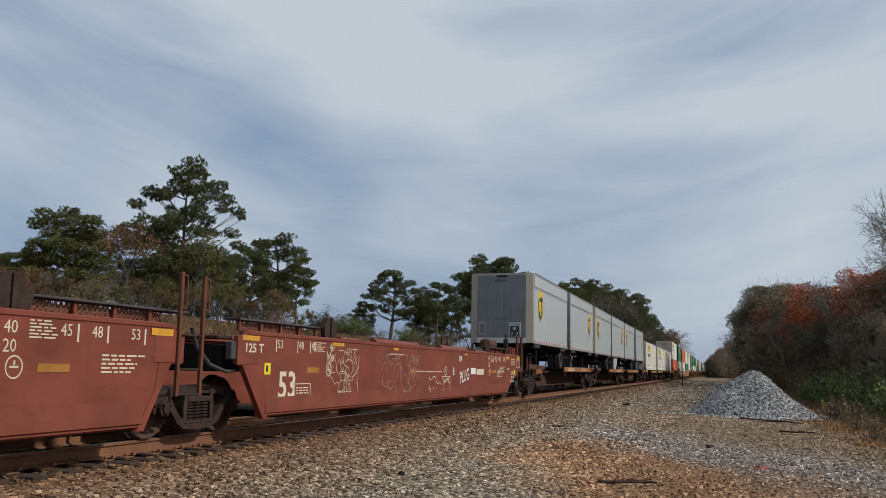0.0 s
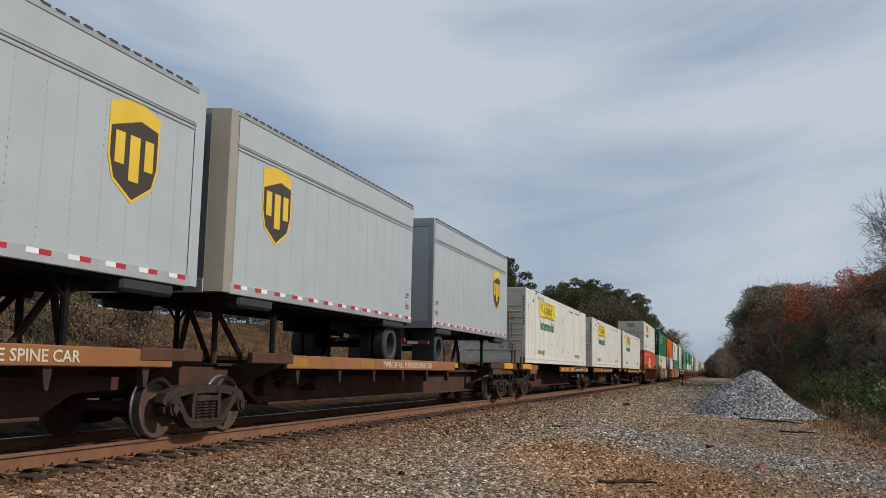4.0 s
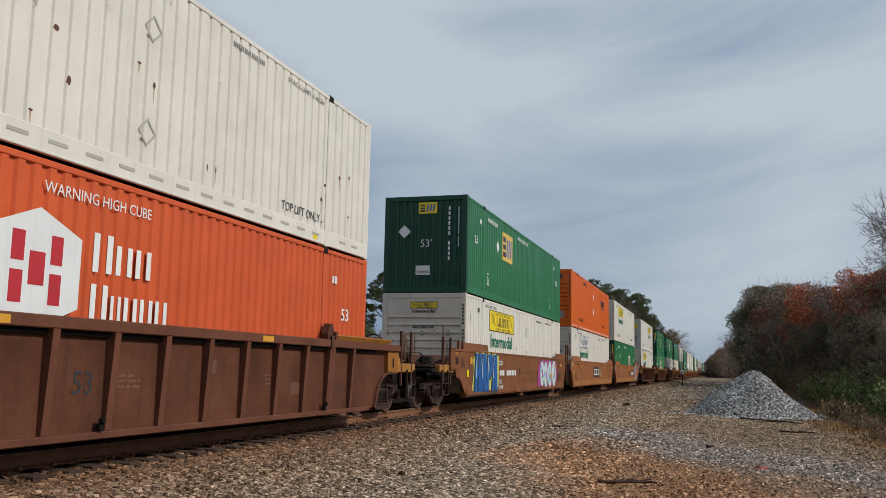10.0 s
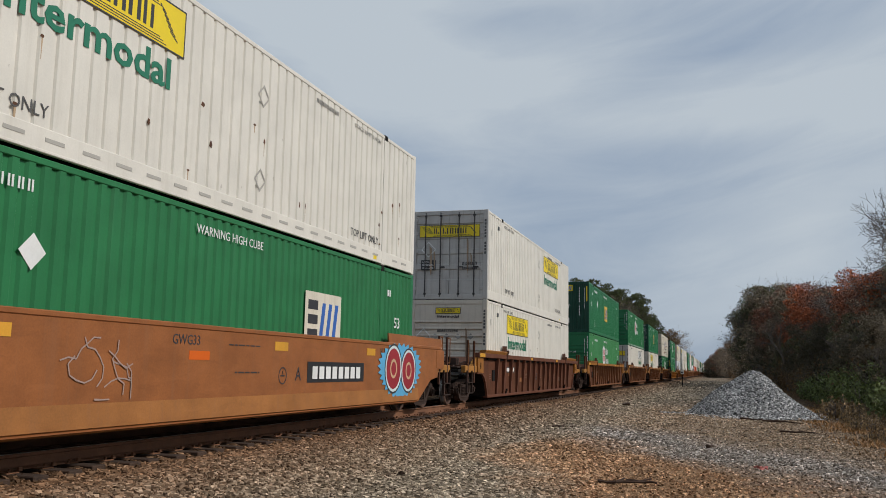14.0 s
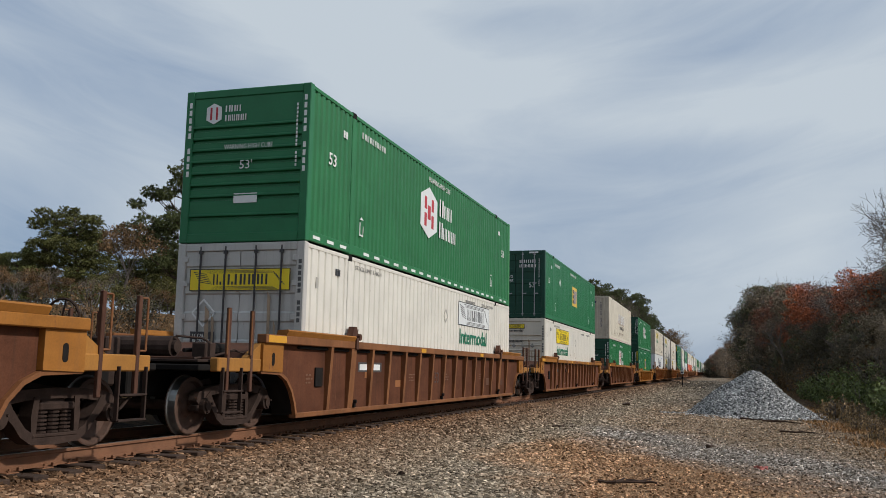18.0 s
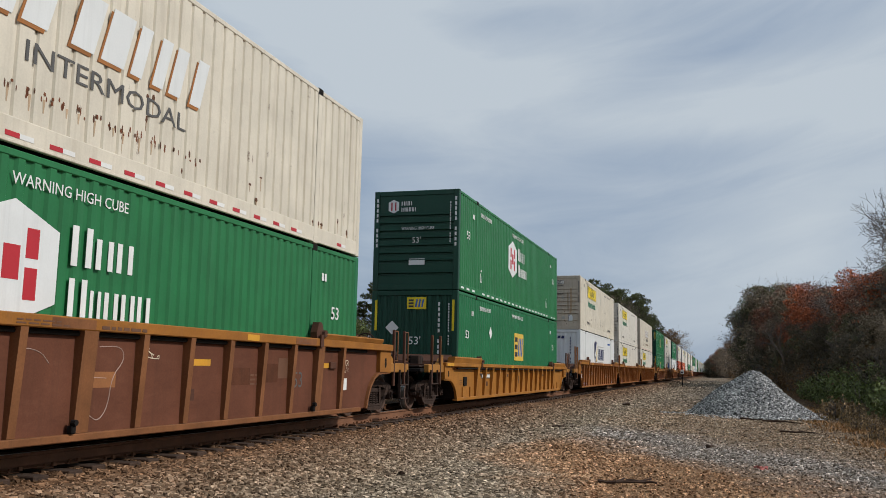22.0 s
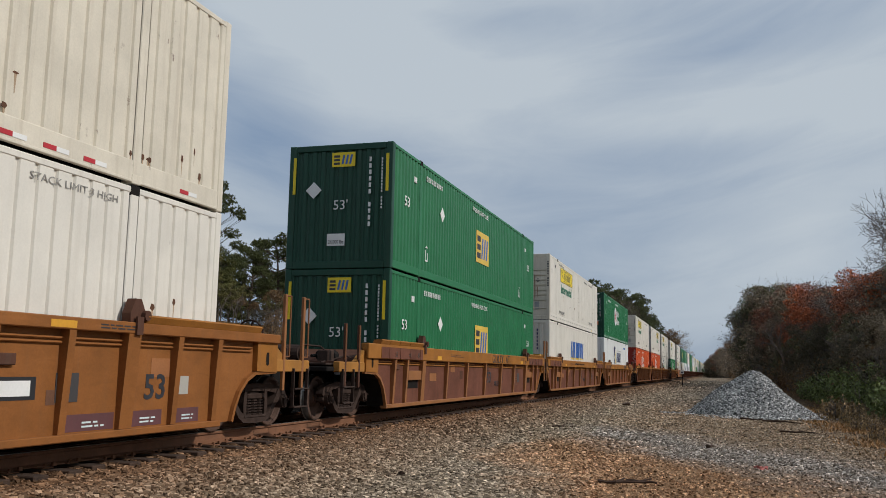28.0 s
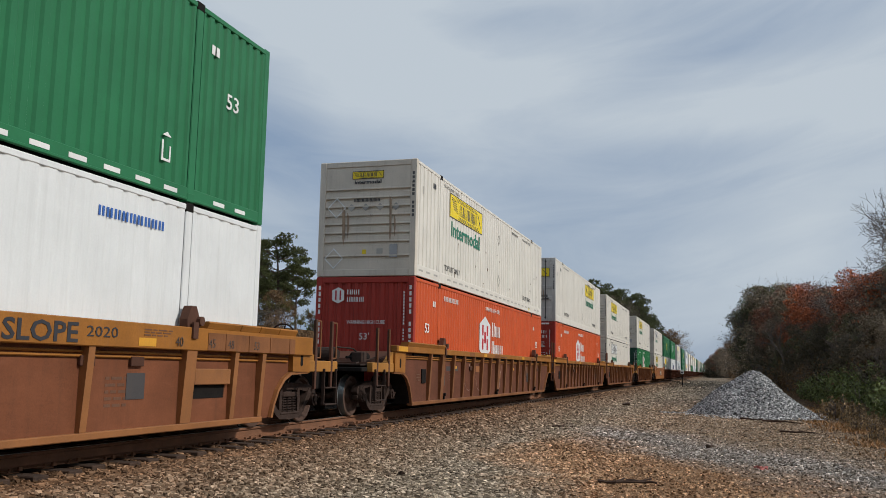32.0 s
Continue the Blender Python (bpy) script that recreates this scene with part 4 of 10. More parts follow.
def plain_marks(root):
    """The white carrier's small notes in black."""
    write(root, "TOP LIFT ONLY", 0.15, "worn_black", XS, 2.42, 0.40, SIDE, 1.5)
    write(root, "TOP LIFT ONLY", 0.15, "worn_black", XS, LONG - 3.85, 0.40, SIDE, 1.5)
    write(root, "STACK LIMIT 3 HIGH", 0.085, "faded_ink", XS, 2.3, 2.64, SIDE, 1.45)
    write(root, "STACK LIMIT 3 HIGH", 0.085, "faded_ink", XS, LONG - 3.8, 2.62, SIDE, 1.45)
    bars(root, "side", LONG - 5.6, LONG - 4.6, 2.60, 2.68, "faded_ink", 9)
    bars(root, "side", 1.35, 1.6, 2.42, 2.55, "ink", 2)
    for z in (0.72, 2.1):
        diamond(root, "side", 8.6, z, 0.17, None)
    bars_upright(root, 1.18, 1.45, 2.6, "worn_black", 11, 0.06)
    streaks = Geo()
    for x, z0, z1, w in ((-0.62, 0.75, 1.75, 0.05), (-0.50, 0.9, 1.6, 0.03), (0.62, 0.8, 2.0, 0.035), (0.74, 0.95, 1.5, 0.025)):
        streaks.prism([(x - w, z1), (x + w * 0.7, z1 - 0.1), (x + w, z0 + 0.3), (x + w * 0.2, z0), (x - w * 0.5, z0 + 0.2)], "y", YE - 0.003, YE + 0.004)
    tagged(part("rust_runs", streaks, "end_stain", root), kind="stuff")
    flat(rect(LONG - 2.6, LONG - 2.42, 0.07, 0.16), "side", XS, "sign_yellow", "sticker")(root)
    bars(root, "side", 0.5, 0.62, 2.1, 2.3, "grey_ink", 1)


def hexagon(a, b, c, d):
    m, s = (a + b) / 2, (d - c) * 0.2
    return [(m, c), (b, c + s), (b, d - s), (m, d), (a, d - s), (a, c + s)]


def hex_emblem(a=6.3, c=1.08, ink="ink_red", words=True, plate="snow"):
    """White six-sided plate with upright bars, the company's name beside it as blocks."""
    def put(root):
        flat(hexagon(a, a + 1.35, c, c + 1.32), "side", XS, plate, "emblem_plate", label="white six-sided emblem with coloured bars")(root)
        g = Geo()
        x0, x1 = XS - 0.002, XS + 0.004
        for y0, y1, z0, z1 in ((0.30, 0.48, 0.28, 0.62), (0.87, 1.05, 0.28, 0.62), (0.30, 0.48, 0.72, 1.04), (0.87, 1.05, 0.72, 1.04), (0.56, 0.79, 0.48, 0.84)):
            g.box(x0, x1, a + y0, a + y1, c + z0, c + z1)
        part("emblem_bar", g, ink, root)
        if words:
            name_glyphs(root, "side", a + 1.55, a + 2.65, c + 0.72, c + 1.18, "ink_white", (0.9, 0.8, 0.8), 0.78)
            name_glyphs(root, "side", a + 1.55, a + 3.05, c + 0.15, c + 0.58, "ink_white", (0.95, 0.6, 0.8, 0.8, 0.8), 0.74)
    return put


def hex_end(words=True, number=True, ink="ink_white"):
    def put(root):
        flat(hexagon(-0.86, -0.54, 2.24, 2.64), "end", YE, "ink_white", "emblem_plate")(root)
        g = Geo().box(-0.78, -0.74, YE - 0.004, YE + 0.002, 2.32, 2.56).box(-0.66, -0.62, YE - 0.004, YE + 0.002, 2.32, 2.56)
        part("emblem_bar", g, "ink_red", root)
        name_glyphs(root, "end", -0.46, -0.14, 2.46, 2.58, ink, (0.9, 0.8, 0.8))
        name_glyphs(root, "end", -0.46, -0.02, 2.28, 2.40, ink, (0.95, 0.6, 0.8, 0.8, 0.8))
        write(root, "WARNING HIGH CUBE", 0.09, ink, -0.45, YE, 1.74, END, 1.0)
        write(root, "53'", 0.16, ink, -0.12, YE, 1.36, END)
        flat(rect(-0.2, 0.28, 0.72, 0.90), "end", YE, "ink_white", "notice_plate")(root)
        for x in (-1.22, 1.17):
            bars_upright(root, x, 1.25, 2.72, ink)
    return put


def bars_upright(root, x, z0, z1, ink, n=10, wide=0.055):
    g = Geo()
    step = (z1 - z0) / n
    for i in range(n):
        if i != 4:
            g.box(x, x + wide, -0.004, 0.004, z0 + i * step, z0 + i * step + step * 0.7)
    tagged(part("lettering", g, ink, root), kind="stuff")


def square_emblem(a=7.0, c=1.2, plate="emblem_yellow"):
    """Yellow square plate with black and blue slanting strokes."""
    def put(root):
        flat(rect(a, a + 1.55, c, c + 0.98), "side", XS, plate, "emblem_plate", label="square emblem with strokes")(root)
        k = Geo()
        x0, x1 = XS - 0.002, XS + 0.004
        for z in (0.14, 0.40, 0.66):
            k.box(x0, x1, a + 0.12, a + 0.52, c + z, c + z + 0.17)
        part("emblem_stroke", k, "ink", root)
        b = Geo()
        for s in (0.60, 0.88, 1.16):
            b.prism([(a + s, c + 0.16), (a + s + 0.14, c + 0.16), (a + s + 0.26, c + 0.80), (a + s + 0.12, c + 0.80)], "x", x0, x1)
        part("emblem_stroke", b, "ink_blue", root)
        diamond(root, "side", 3.85, 1.85, 0.20, "ink_white")
    return put


def square_end(z=2.36, strips=True):
    def put(root):
        flat(rect(-0.22, 0.36, z, z + 0.34), "end", YE, "sign_yellow", "emblem_plate")(root)
        for k in range(3):
            part("emblem_stroke", Geo().box(-0.17, -0.02, YE - 0.004, YE + 0.002, z + 0.05 + k * 0.085, z + 0.105 + k * 0.085), "ink", root)
            x = 0.02 + k * 0.095
            part("emblem_stroke", Geo().prism([(x, z + 0.06), (x + 0.05, z + 0.06), (x + 0.09, z + 0.28), (x + 0.04, z + 0.28)], "y", YE - 0.004, YE + 0.002), "ink_blue", root)
        diamond(root, "end", -0.66, 1.83, 0.20, "ink_white")
        write(root, "53'", 0.22, "ink_white", -0.16, YE, 1.36, END)
        flat(rect(-0.28, 0.16, 0.52, 0.80), "end", YE, "ink_white", "notice_plate")(root)
        write(root, "24,000 lbs", 0.085, "ink", -0.25, YE - 0.004, 0.57, END, 0.38)
        bars_upright(root, 0.72, 0.95, 2.6, "ink_white", 11)
        for x in (-1.19, 1.13) if strips else ():
            flat(rect(x, x + 0.07, 1.75, 2.62), "end", -0.002, "sign_yellow", "notice_plate")(root)
    return put


def door_notes(ink, plate=True):
    def put(root):
        for x, z, w, h, n in ((0.18, 2.36, 0.75, 0.13, 4), (0.18, 2.16, 0.75, 0.13, 6)):
            bars(root, "end", x, x + w, z, z + h, ink, n)
        write(root, "WARNING", 0.11, ink, -0.82, YE + 0.018, 1.72, END, 0.70)
        write(root, "HIGH CUBE", 0.11, ink, -0.86, YE + 0.018, 1.54, END, 0.76)
        write(root, "53'", 0.2, ink, 0.58, YE + 0.018, 1.30, END)
        if plate:
            flat(hexagon(-0.85, -0.58, 2.10, 2.46), "end", YE + 0.012, "ink_white", "emblem_plate")(root)
            for u in (-0.775, -0.675):
                part("emblem_stroke", Geo().box(u - 0.02, u + 0.02, YE + 0.004, YE + 0.010, 2.19, 2.37), "ink_red", root)
            name_glyphs(root, "end", -0.50, -0.12, 2.20, 2.34, ink, (0.9, 0.8, 0.8, 0.5, 0.8))
            print_rows = Geo()
            for k in range(5):
                print_rows.box(0.16, 0.86 - 0.07 * (k % 3), YE + 0.010, YE + 0.017, 1.74 + k * 0.055, 1.765 + k * 0.055)
            tagged(part("small_print", print_rows, ink, root), kind="stuff")
            for x0, x1, z0, z1, shade in ((-1.0, -0.55, 1.12, 1.32, "ink_white"), (-0.98, -0.78, 0.72, 1.05, "grey_ink"), (-0.36, -0.14, 0.82, 1.0, "grey_ink"), (0.10, 0.48, 0.82, 1.06, "ink_white"), (0.58, 0.92, 0.80, 1.06, "orange")):
                flat(rect(x0, x1, z0, z1), "end", YE + 0.012, shade, "notice_plate")(root)
            tagged(part("small_print", Geo().box(0.13, 0.45, YE + 0.0, YE + 0.006, 0.98, 1.01).box(0.16, 0.42, YE + 0.0, YE + 0.006, 0.91, 0.95).box(-0.96, -0.6, YE + 0.0, YE + 0.006, 1.16, 1.21), "ink", root), kind="stuff")
        for x in (-1.05, 0.6):
            flat(rect(x, x + 0.4, HIGH - 0.13, HIGH - 0.06), "end", 0.0, "ink_white", "reflector")(root)
    return put


def shield_emblem(root):
    """Navy and gold shield with a white sweep, the name beside it in slanting blocks on a white, grey-edged plate."""
    a, c = 5.68, 1.22
    shape = lambda k: [(a + 0.65 + (p - 0.65) * k, c + 0.62 + (q - 0.62) * k) for p, q in ((0.0, 0.42), (0.18, 0.12), (0.65, 0.0), (1.12, 0.12), (1.30, 0.42), (1.30, 1.15), (0.65, 1.26), (0.0, 1.15))]
    flat(shape(1.06), "side", XS - 0.001, "grey_ink", "emblem_rim")(root)
    flat(shape(0.98), "side", XS + 0.002, "navy", "emblem_plate", label="navy and gold shield emblem")(root)
    part("emblem_sweep", Geo().prism([(a + 0.72, c + 0.05), (a + 1.08, c + 0.14), (a + 1.25, c + 0.44), (a + 1.25, c + 1.1), (a + 0.98, c + 1.16), (a + 0.80, c + 0.75)], "x", XS, XS + 0.006), "logo_gold", root)
    part("emblem_sweep", Geo().prism([(a + 0.10, c + 0.42), (a + 0.46, c + 0.66), (a + 1.02, c + 1.18), (a + 1.12, c + 1.14), (a + 0.94, c + 0.70), (a + 0.40, c + 0.32)], "x", XS, XS + 0.009), "snow", root)
    part("emblem_sweep", Geo().prism([(a + 0.34, c + 0.10), (a + 0.62, c + 0.38), (a + 1.02, c + 0.62), (a + 0.98, c + 0.46), (a + 0.70, c + 0.12)], "x", XS, XS + 0.009), "snow", root)
    y0, y1 = 7.25, 10.5
    flat([(y0, c + 0.0), (y1 - 0.55, c + 0.0), (y1, c + 1.0), (y0 + 0.35, c + 1.0)], "side", XS - 0.001, "grey_ink", "name_rim")(root)
    flat([(y0 + 0.06, c + 0.04), (y1 - 0.58, c + 0.04), (y1 - 0.08, c + 0.95), (y0 + 0.38, c + 0.95)], "side", XS + 0.002, "snow", "name_plate")(root)
    slanted(root, y0 + 0.16, y1 - 0.50, c + 0.16, c + 0.84, "navy").location = (0.005, 0, 0)
    bars(root, "side", 12.27, 13.6, 2.42, 2.54, "ink_blue", 9)


def slanted(root, a, b, c, d, material, under=None):
    """Five slanting capital-high blocks."""
    lean = (d - c) * 0.28
    g = Geo()
    widths = (0.95, 1.35, 0.5, 0.8, 0.9)
    s, unit = a, (b - a) / (sum(widths) + 0.6)
    for w in widths:
        e = s + w * unit
        bar = (e - s) * (1.0 if w < 0.6 else 0.34)
        for p in (s, e - bar) if w >= 0.6 else (s,):
            g.prism([(p, c), (p + bar, c), (p + bar + lean, d), (p + lean, d)], "x", XS - 0.002, XS + 0.004)
        s = e + 0.15 * unit
    return tagged(part("company_name", g, material, root), kind="stuff")


def blue_name(root):
    slanted(root, 5.80, 9.9, 1.32, 2.12, "logo_gold").location = (0, 0.05, -0.05)
    slanted(root, 5.85, 9.95, 1.36, 2.16, "ink_blue").location = (0.004, 0, 0)


def pale_name(root):
    slanted(root, 5.85, 10.15, 1.31, 2.01, "tan_lip")
    slanted(root, 5.9, 10.2, 1.36, 2.06, "snow").location = (0.003, 0, 0)
    write(root, "INTERMODAL", 0.235, "worn_black", XS, 6.9, 0.94, SIDE, 3.0)
    r = random.Random(88)
    scab, bloom, run_down = Geo(), Geo(), Geo()
    for k in range(15):      # rust has eaten through a row of old small letters
        y = 6.4 + 0.27 * k
        for _ in range(5 if k < 11 else 3):
            u, z, w, h = y + r.uniform(0, 0.19), 0.60 + r.uniform(-0.05, 0.07), r.uniform(0.006, 0.02), r.uniform(0.02, 0.07)
            (scab if r.random() < 0.45 else bloom).prism([(u - w, z), (u - w * 0.4, z + h), (u + w * 0.8, z + h * 0.7), (u + w, z - h * 0.2), (u + w * 0.1, z - h * 0.6)], "x", XS - 0.012, XS - 0.004)
        if k < 11:
            u, h = y + r.uniform(0.03, 0.15), r.uniform(0.06, 0.2)
            run_down.prism([(u - 0.02, 0.60), (u + 0.02, 0.60), (u + 0.006, 0.58 - h), (u - 0.008, 0.58 - h)], "x", XS - 0.012, XS - 0.005)
    for g, shade in ((scab, "rust_spot"), (bloom, "rust_orange"), (run_down, "rust_run")):
        tagged(part("rust_marks", g, shade, root), kind="stuff")
    red_dashes(root)


def red_dashes(root):
    g, w = Geo(), Geo()
    for i in range(24):
        y = 0.35 + i * 0.64
        if abs(y - 2.03) < 0.35 or abs(y - LONG + 2.03) < 0.35:
            continue
        g.box(XS - 0.002, XS + 0.005, y, y + 0.2, 0.085, 0.14)
        w.box(XS - 0.002, XS + 0.005, y + 0.2, y + 0.4, 0.085, 0.14)
    tagged(part("reflective_tape", g, "ink_red", root), kind="stuff")
    tagged(part("reflective_tape", w, "ink_white", root), kind="stuff")


def white_dashes(root):
    g = Geo()
    for i in range(26):
        y = 0.3 + i * 0.6
        if abs(y + 0.15 - 2.03) < 0.3 or abs(y + 0.15 - LONG + 2.03) < 0.3:
            continue
        g.box(XS - 0.002, XS + 0.005, y, y + 0.3, 0.07, 0.13)
    tagged(part("reflective_tape", g, "ink_white", root), kind="stuff")


def rust_spots(seed, count=16, low=0.42, high=1.7):
    """Chipped spots with a short rusty run below, scattered over the folds."""
    def put(root):
        r = random.Random(seed)
        spots, runs = Geo(), Geo()
        for _ in range(count):
            y, z = r.uniform(2.6, LONG - 0.6), low + (high - low) * r.random() ** 1.8
            w, h = r.uniform(0.015, 0.05), r.uniform(0.02, 0.09)
            spots.prism([(y - w, z), (y - w * 0.5, z + h), (y + w * 0.6, z + h * 0.9), (y + w, z + h * 0.3), (y + w * 0.3, z - h * 0.4)], "x", XS - 0.012, XS - 0.006)
            if r.random() < 0.6:
                k = r.uniform(0.08, 0.30)
                runs.prism([(y - w * 0.4, z), (y + w * 0.4, z), (y + w * 0.15, z - k), (y - w * 0.1, z - k)], "x", XS - 0.012, XS - 0.0065)
        tagged(part("rust_spots", spots, "rust_spot", root), kind="stuff")
        tagged(part("rust_runs", runs, "rust_run", root), kind="stuff")
    return put


def grey_dashes(root):
    """Weathered reflective tape along the bottom rail."""
    g = Geo()
    for i in range(26):
        y = 0.3 + i * 0.6
        if abs(y + 0.15 - 2.03) < 0.3 or abs(y + 0.15 - LONG + 2.03) < 0.3:
            continue
        g.box(XS - 0.002, XS + 0.005, y, y + 0.3, 0.15, 0.195)
    tagged(part("reflective_tape", g, "grey_ink", root), kind="stuff")


def underlined_name(root):
    name_glyphs(root, "side", 11.8, 13.5, 1.86, 2.22, "ink", (0.7, 0.8, 0.85, 0.85, 0.75, 0.2, 0.8, 0.75, 0.8))
    part("underline", Geo().box(XS - 0.002, XS + 0.004, 11.8, 13.5, 1.68, 1.76), "ink", root)
    write(root, "TOP LIFT ONLY", 0.17, "ink", XS, 12.4, 0.52, SIDE, 1.2)
    write(root, "TOP LIFT ONLY", 0.17, "ink", XS, 2.5, 0.42, SIDE, 1.6)
    for z in (1.25, 2.15):
        diamond(root, "side", 8.4, z, 0.20, "ink_white")
    bars(root, "side", 4.2, 5.4, 2.5, 2.62, "ink", 8)
    part("company_name", Geo().prism([(-0.78, 2.42), (0.80, 2.42), (0.85, 2.64), (-0.72, 2.64)], "y", YE - 0.004, YE + 0.002), "ink", root)
    part("underline", Geo().box(-0.78, 0.78, YE - 0.004, YE + 0.002, 2.31, 2.36), "ink", root)
    bars(root, "end", -0.25, 0.25, 2.12, 2.22, "ink_white", 6)
    diamond(root, "end", -0.72, 1.82, 0.17, "ink_white")
    diamond(root, "end", -0.76, 0.46, 0.20, "ink_white")
    flat(rect(0.72, 0.92, 0.42, 0.78), "end", YE, "galvanised", "document_box")(root)
    bars_upright(root, 1.17, 1.5, 2.7, "ink", 11)


def door_sign(root):
    """Small black notice and an outlined placard on the shaded-white doors."""
    flat(rect(-0.95, -0.45, 0.95, 1.28), "end", YE, "ink", "notice_plate")(root)
    for k, word in enumerate(("DEDICATED", "REGIONAL", "LOCAL")):
        write(root, word, 0.06, "ink_white", -0.90, YE - 0.004, 0.99 + k * 0.095, END, 0.38 if k < 2 else 0.24)
    diamond(root, "end", -0.70, 1.62, 0.24, None, "ink_white")
    bars(root, "end", 0.45, 0.95, 1.10, 1.20, "ink", 6)
    bars(root, "end", 0.45, 0.95, 0.95, 1.04, "ink", 8)


def worn_end(root):
    """Chips, a long rust streak and a torn paper on a weathered end."""
    r = random.Random(41)
    chips = Geo()
    for _ in range(26):
        x, z, w = r.uniform(-0.95, 0.95), r.uniform(0.25, 1.9), r.uniform(0.008, 0.03)
        chips.prism([(x - w, z), (x, z + w * 1.2), (x + w, z + w * 0.3), (x + w * 0.3, z - w)], "y", YE - 0.004, YE + 0.002)
    chips.prism([(-0.45, 1.38), (-0.38, 1.46), (-0.30, 1.44), (-0.32, 1.36), (-0.40, 1.28)], "y", YE - 0.004, YE + 0.002)
    tagged(part("rust_spots", chips, "rust_spot", root), kind="stuff")
    part("torn_paper", Geo().prism([(0.66, 0.46), (0.86, 0.44), (0.88, 0.66), (0.80, 0.80), (0.68, 0.70)], "y", YE - 0.006, YE + 0.002), "snow", root)
    part("rust_streak", Geo().prism([(0.70, 0.85), (0.80, 0.84), (0.86, 1.5), (0.82, 2.2), (0.74, 2.2), (0.72, 1.4)], "y", YE - 0.004, YE + 0.003), "rust_run", root)


def swift_end(root):
    slanted_end = Geo()
    for i in range(5):
        x = -0.55 + i * 0.2
        slanted_end.prism([(x, 2.42), (x + 0.14, 2.42), (x + 0.18, 2.56), (x + 0.04, 2.56)], "y", YE - 0.004, YE + 0.002)
    part("company_name", slanted_end, "navy", root)
    flat([(-0.90, 2.40), (-0.74, 2.34), (-0.58, 2.40), (-0.58, 2.62), (-0.74, 2.66), (-0.90, 2.62)], "end", YE, "navy", "emblem_plate")(root)
    part("emblem_stroke", Geo().prism([(-0.84, 2.42), (-0.76, 2.42), (-0.64, 2.60), (-0.72, 2.60)], "y", YE - 0.005, YE + 0.002), "logo_gold", root)
    write(root, "53'", 0.22, "ink_white", -0.25, YE, 1.3, END)
    flat(rect(-0.3, 0.14, 0.5, 0.76), "end", YE, "ink_white", "notice_plate")(root)
    write(root, "24,000 lbs", 0.085, "ink", -0.27, YE - 0.004, 0.55, END, 0.38)
    bars_upright(root, 0.72, 0.8, 2.55, "navy", 11)


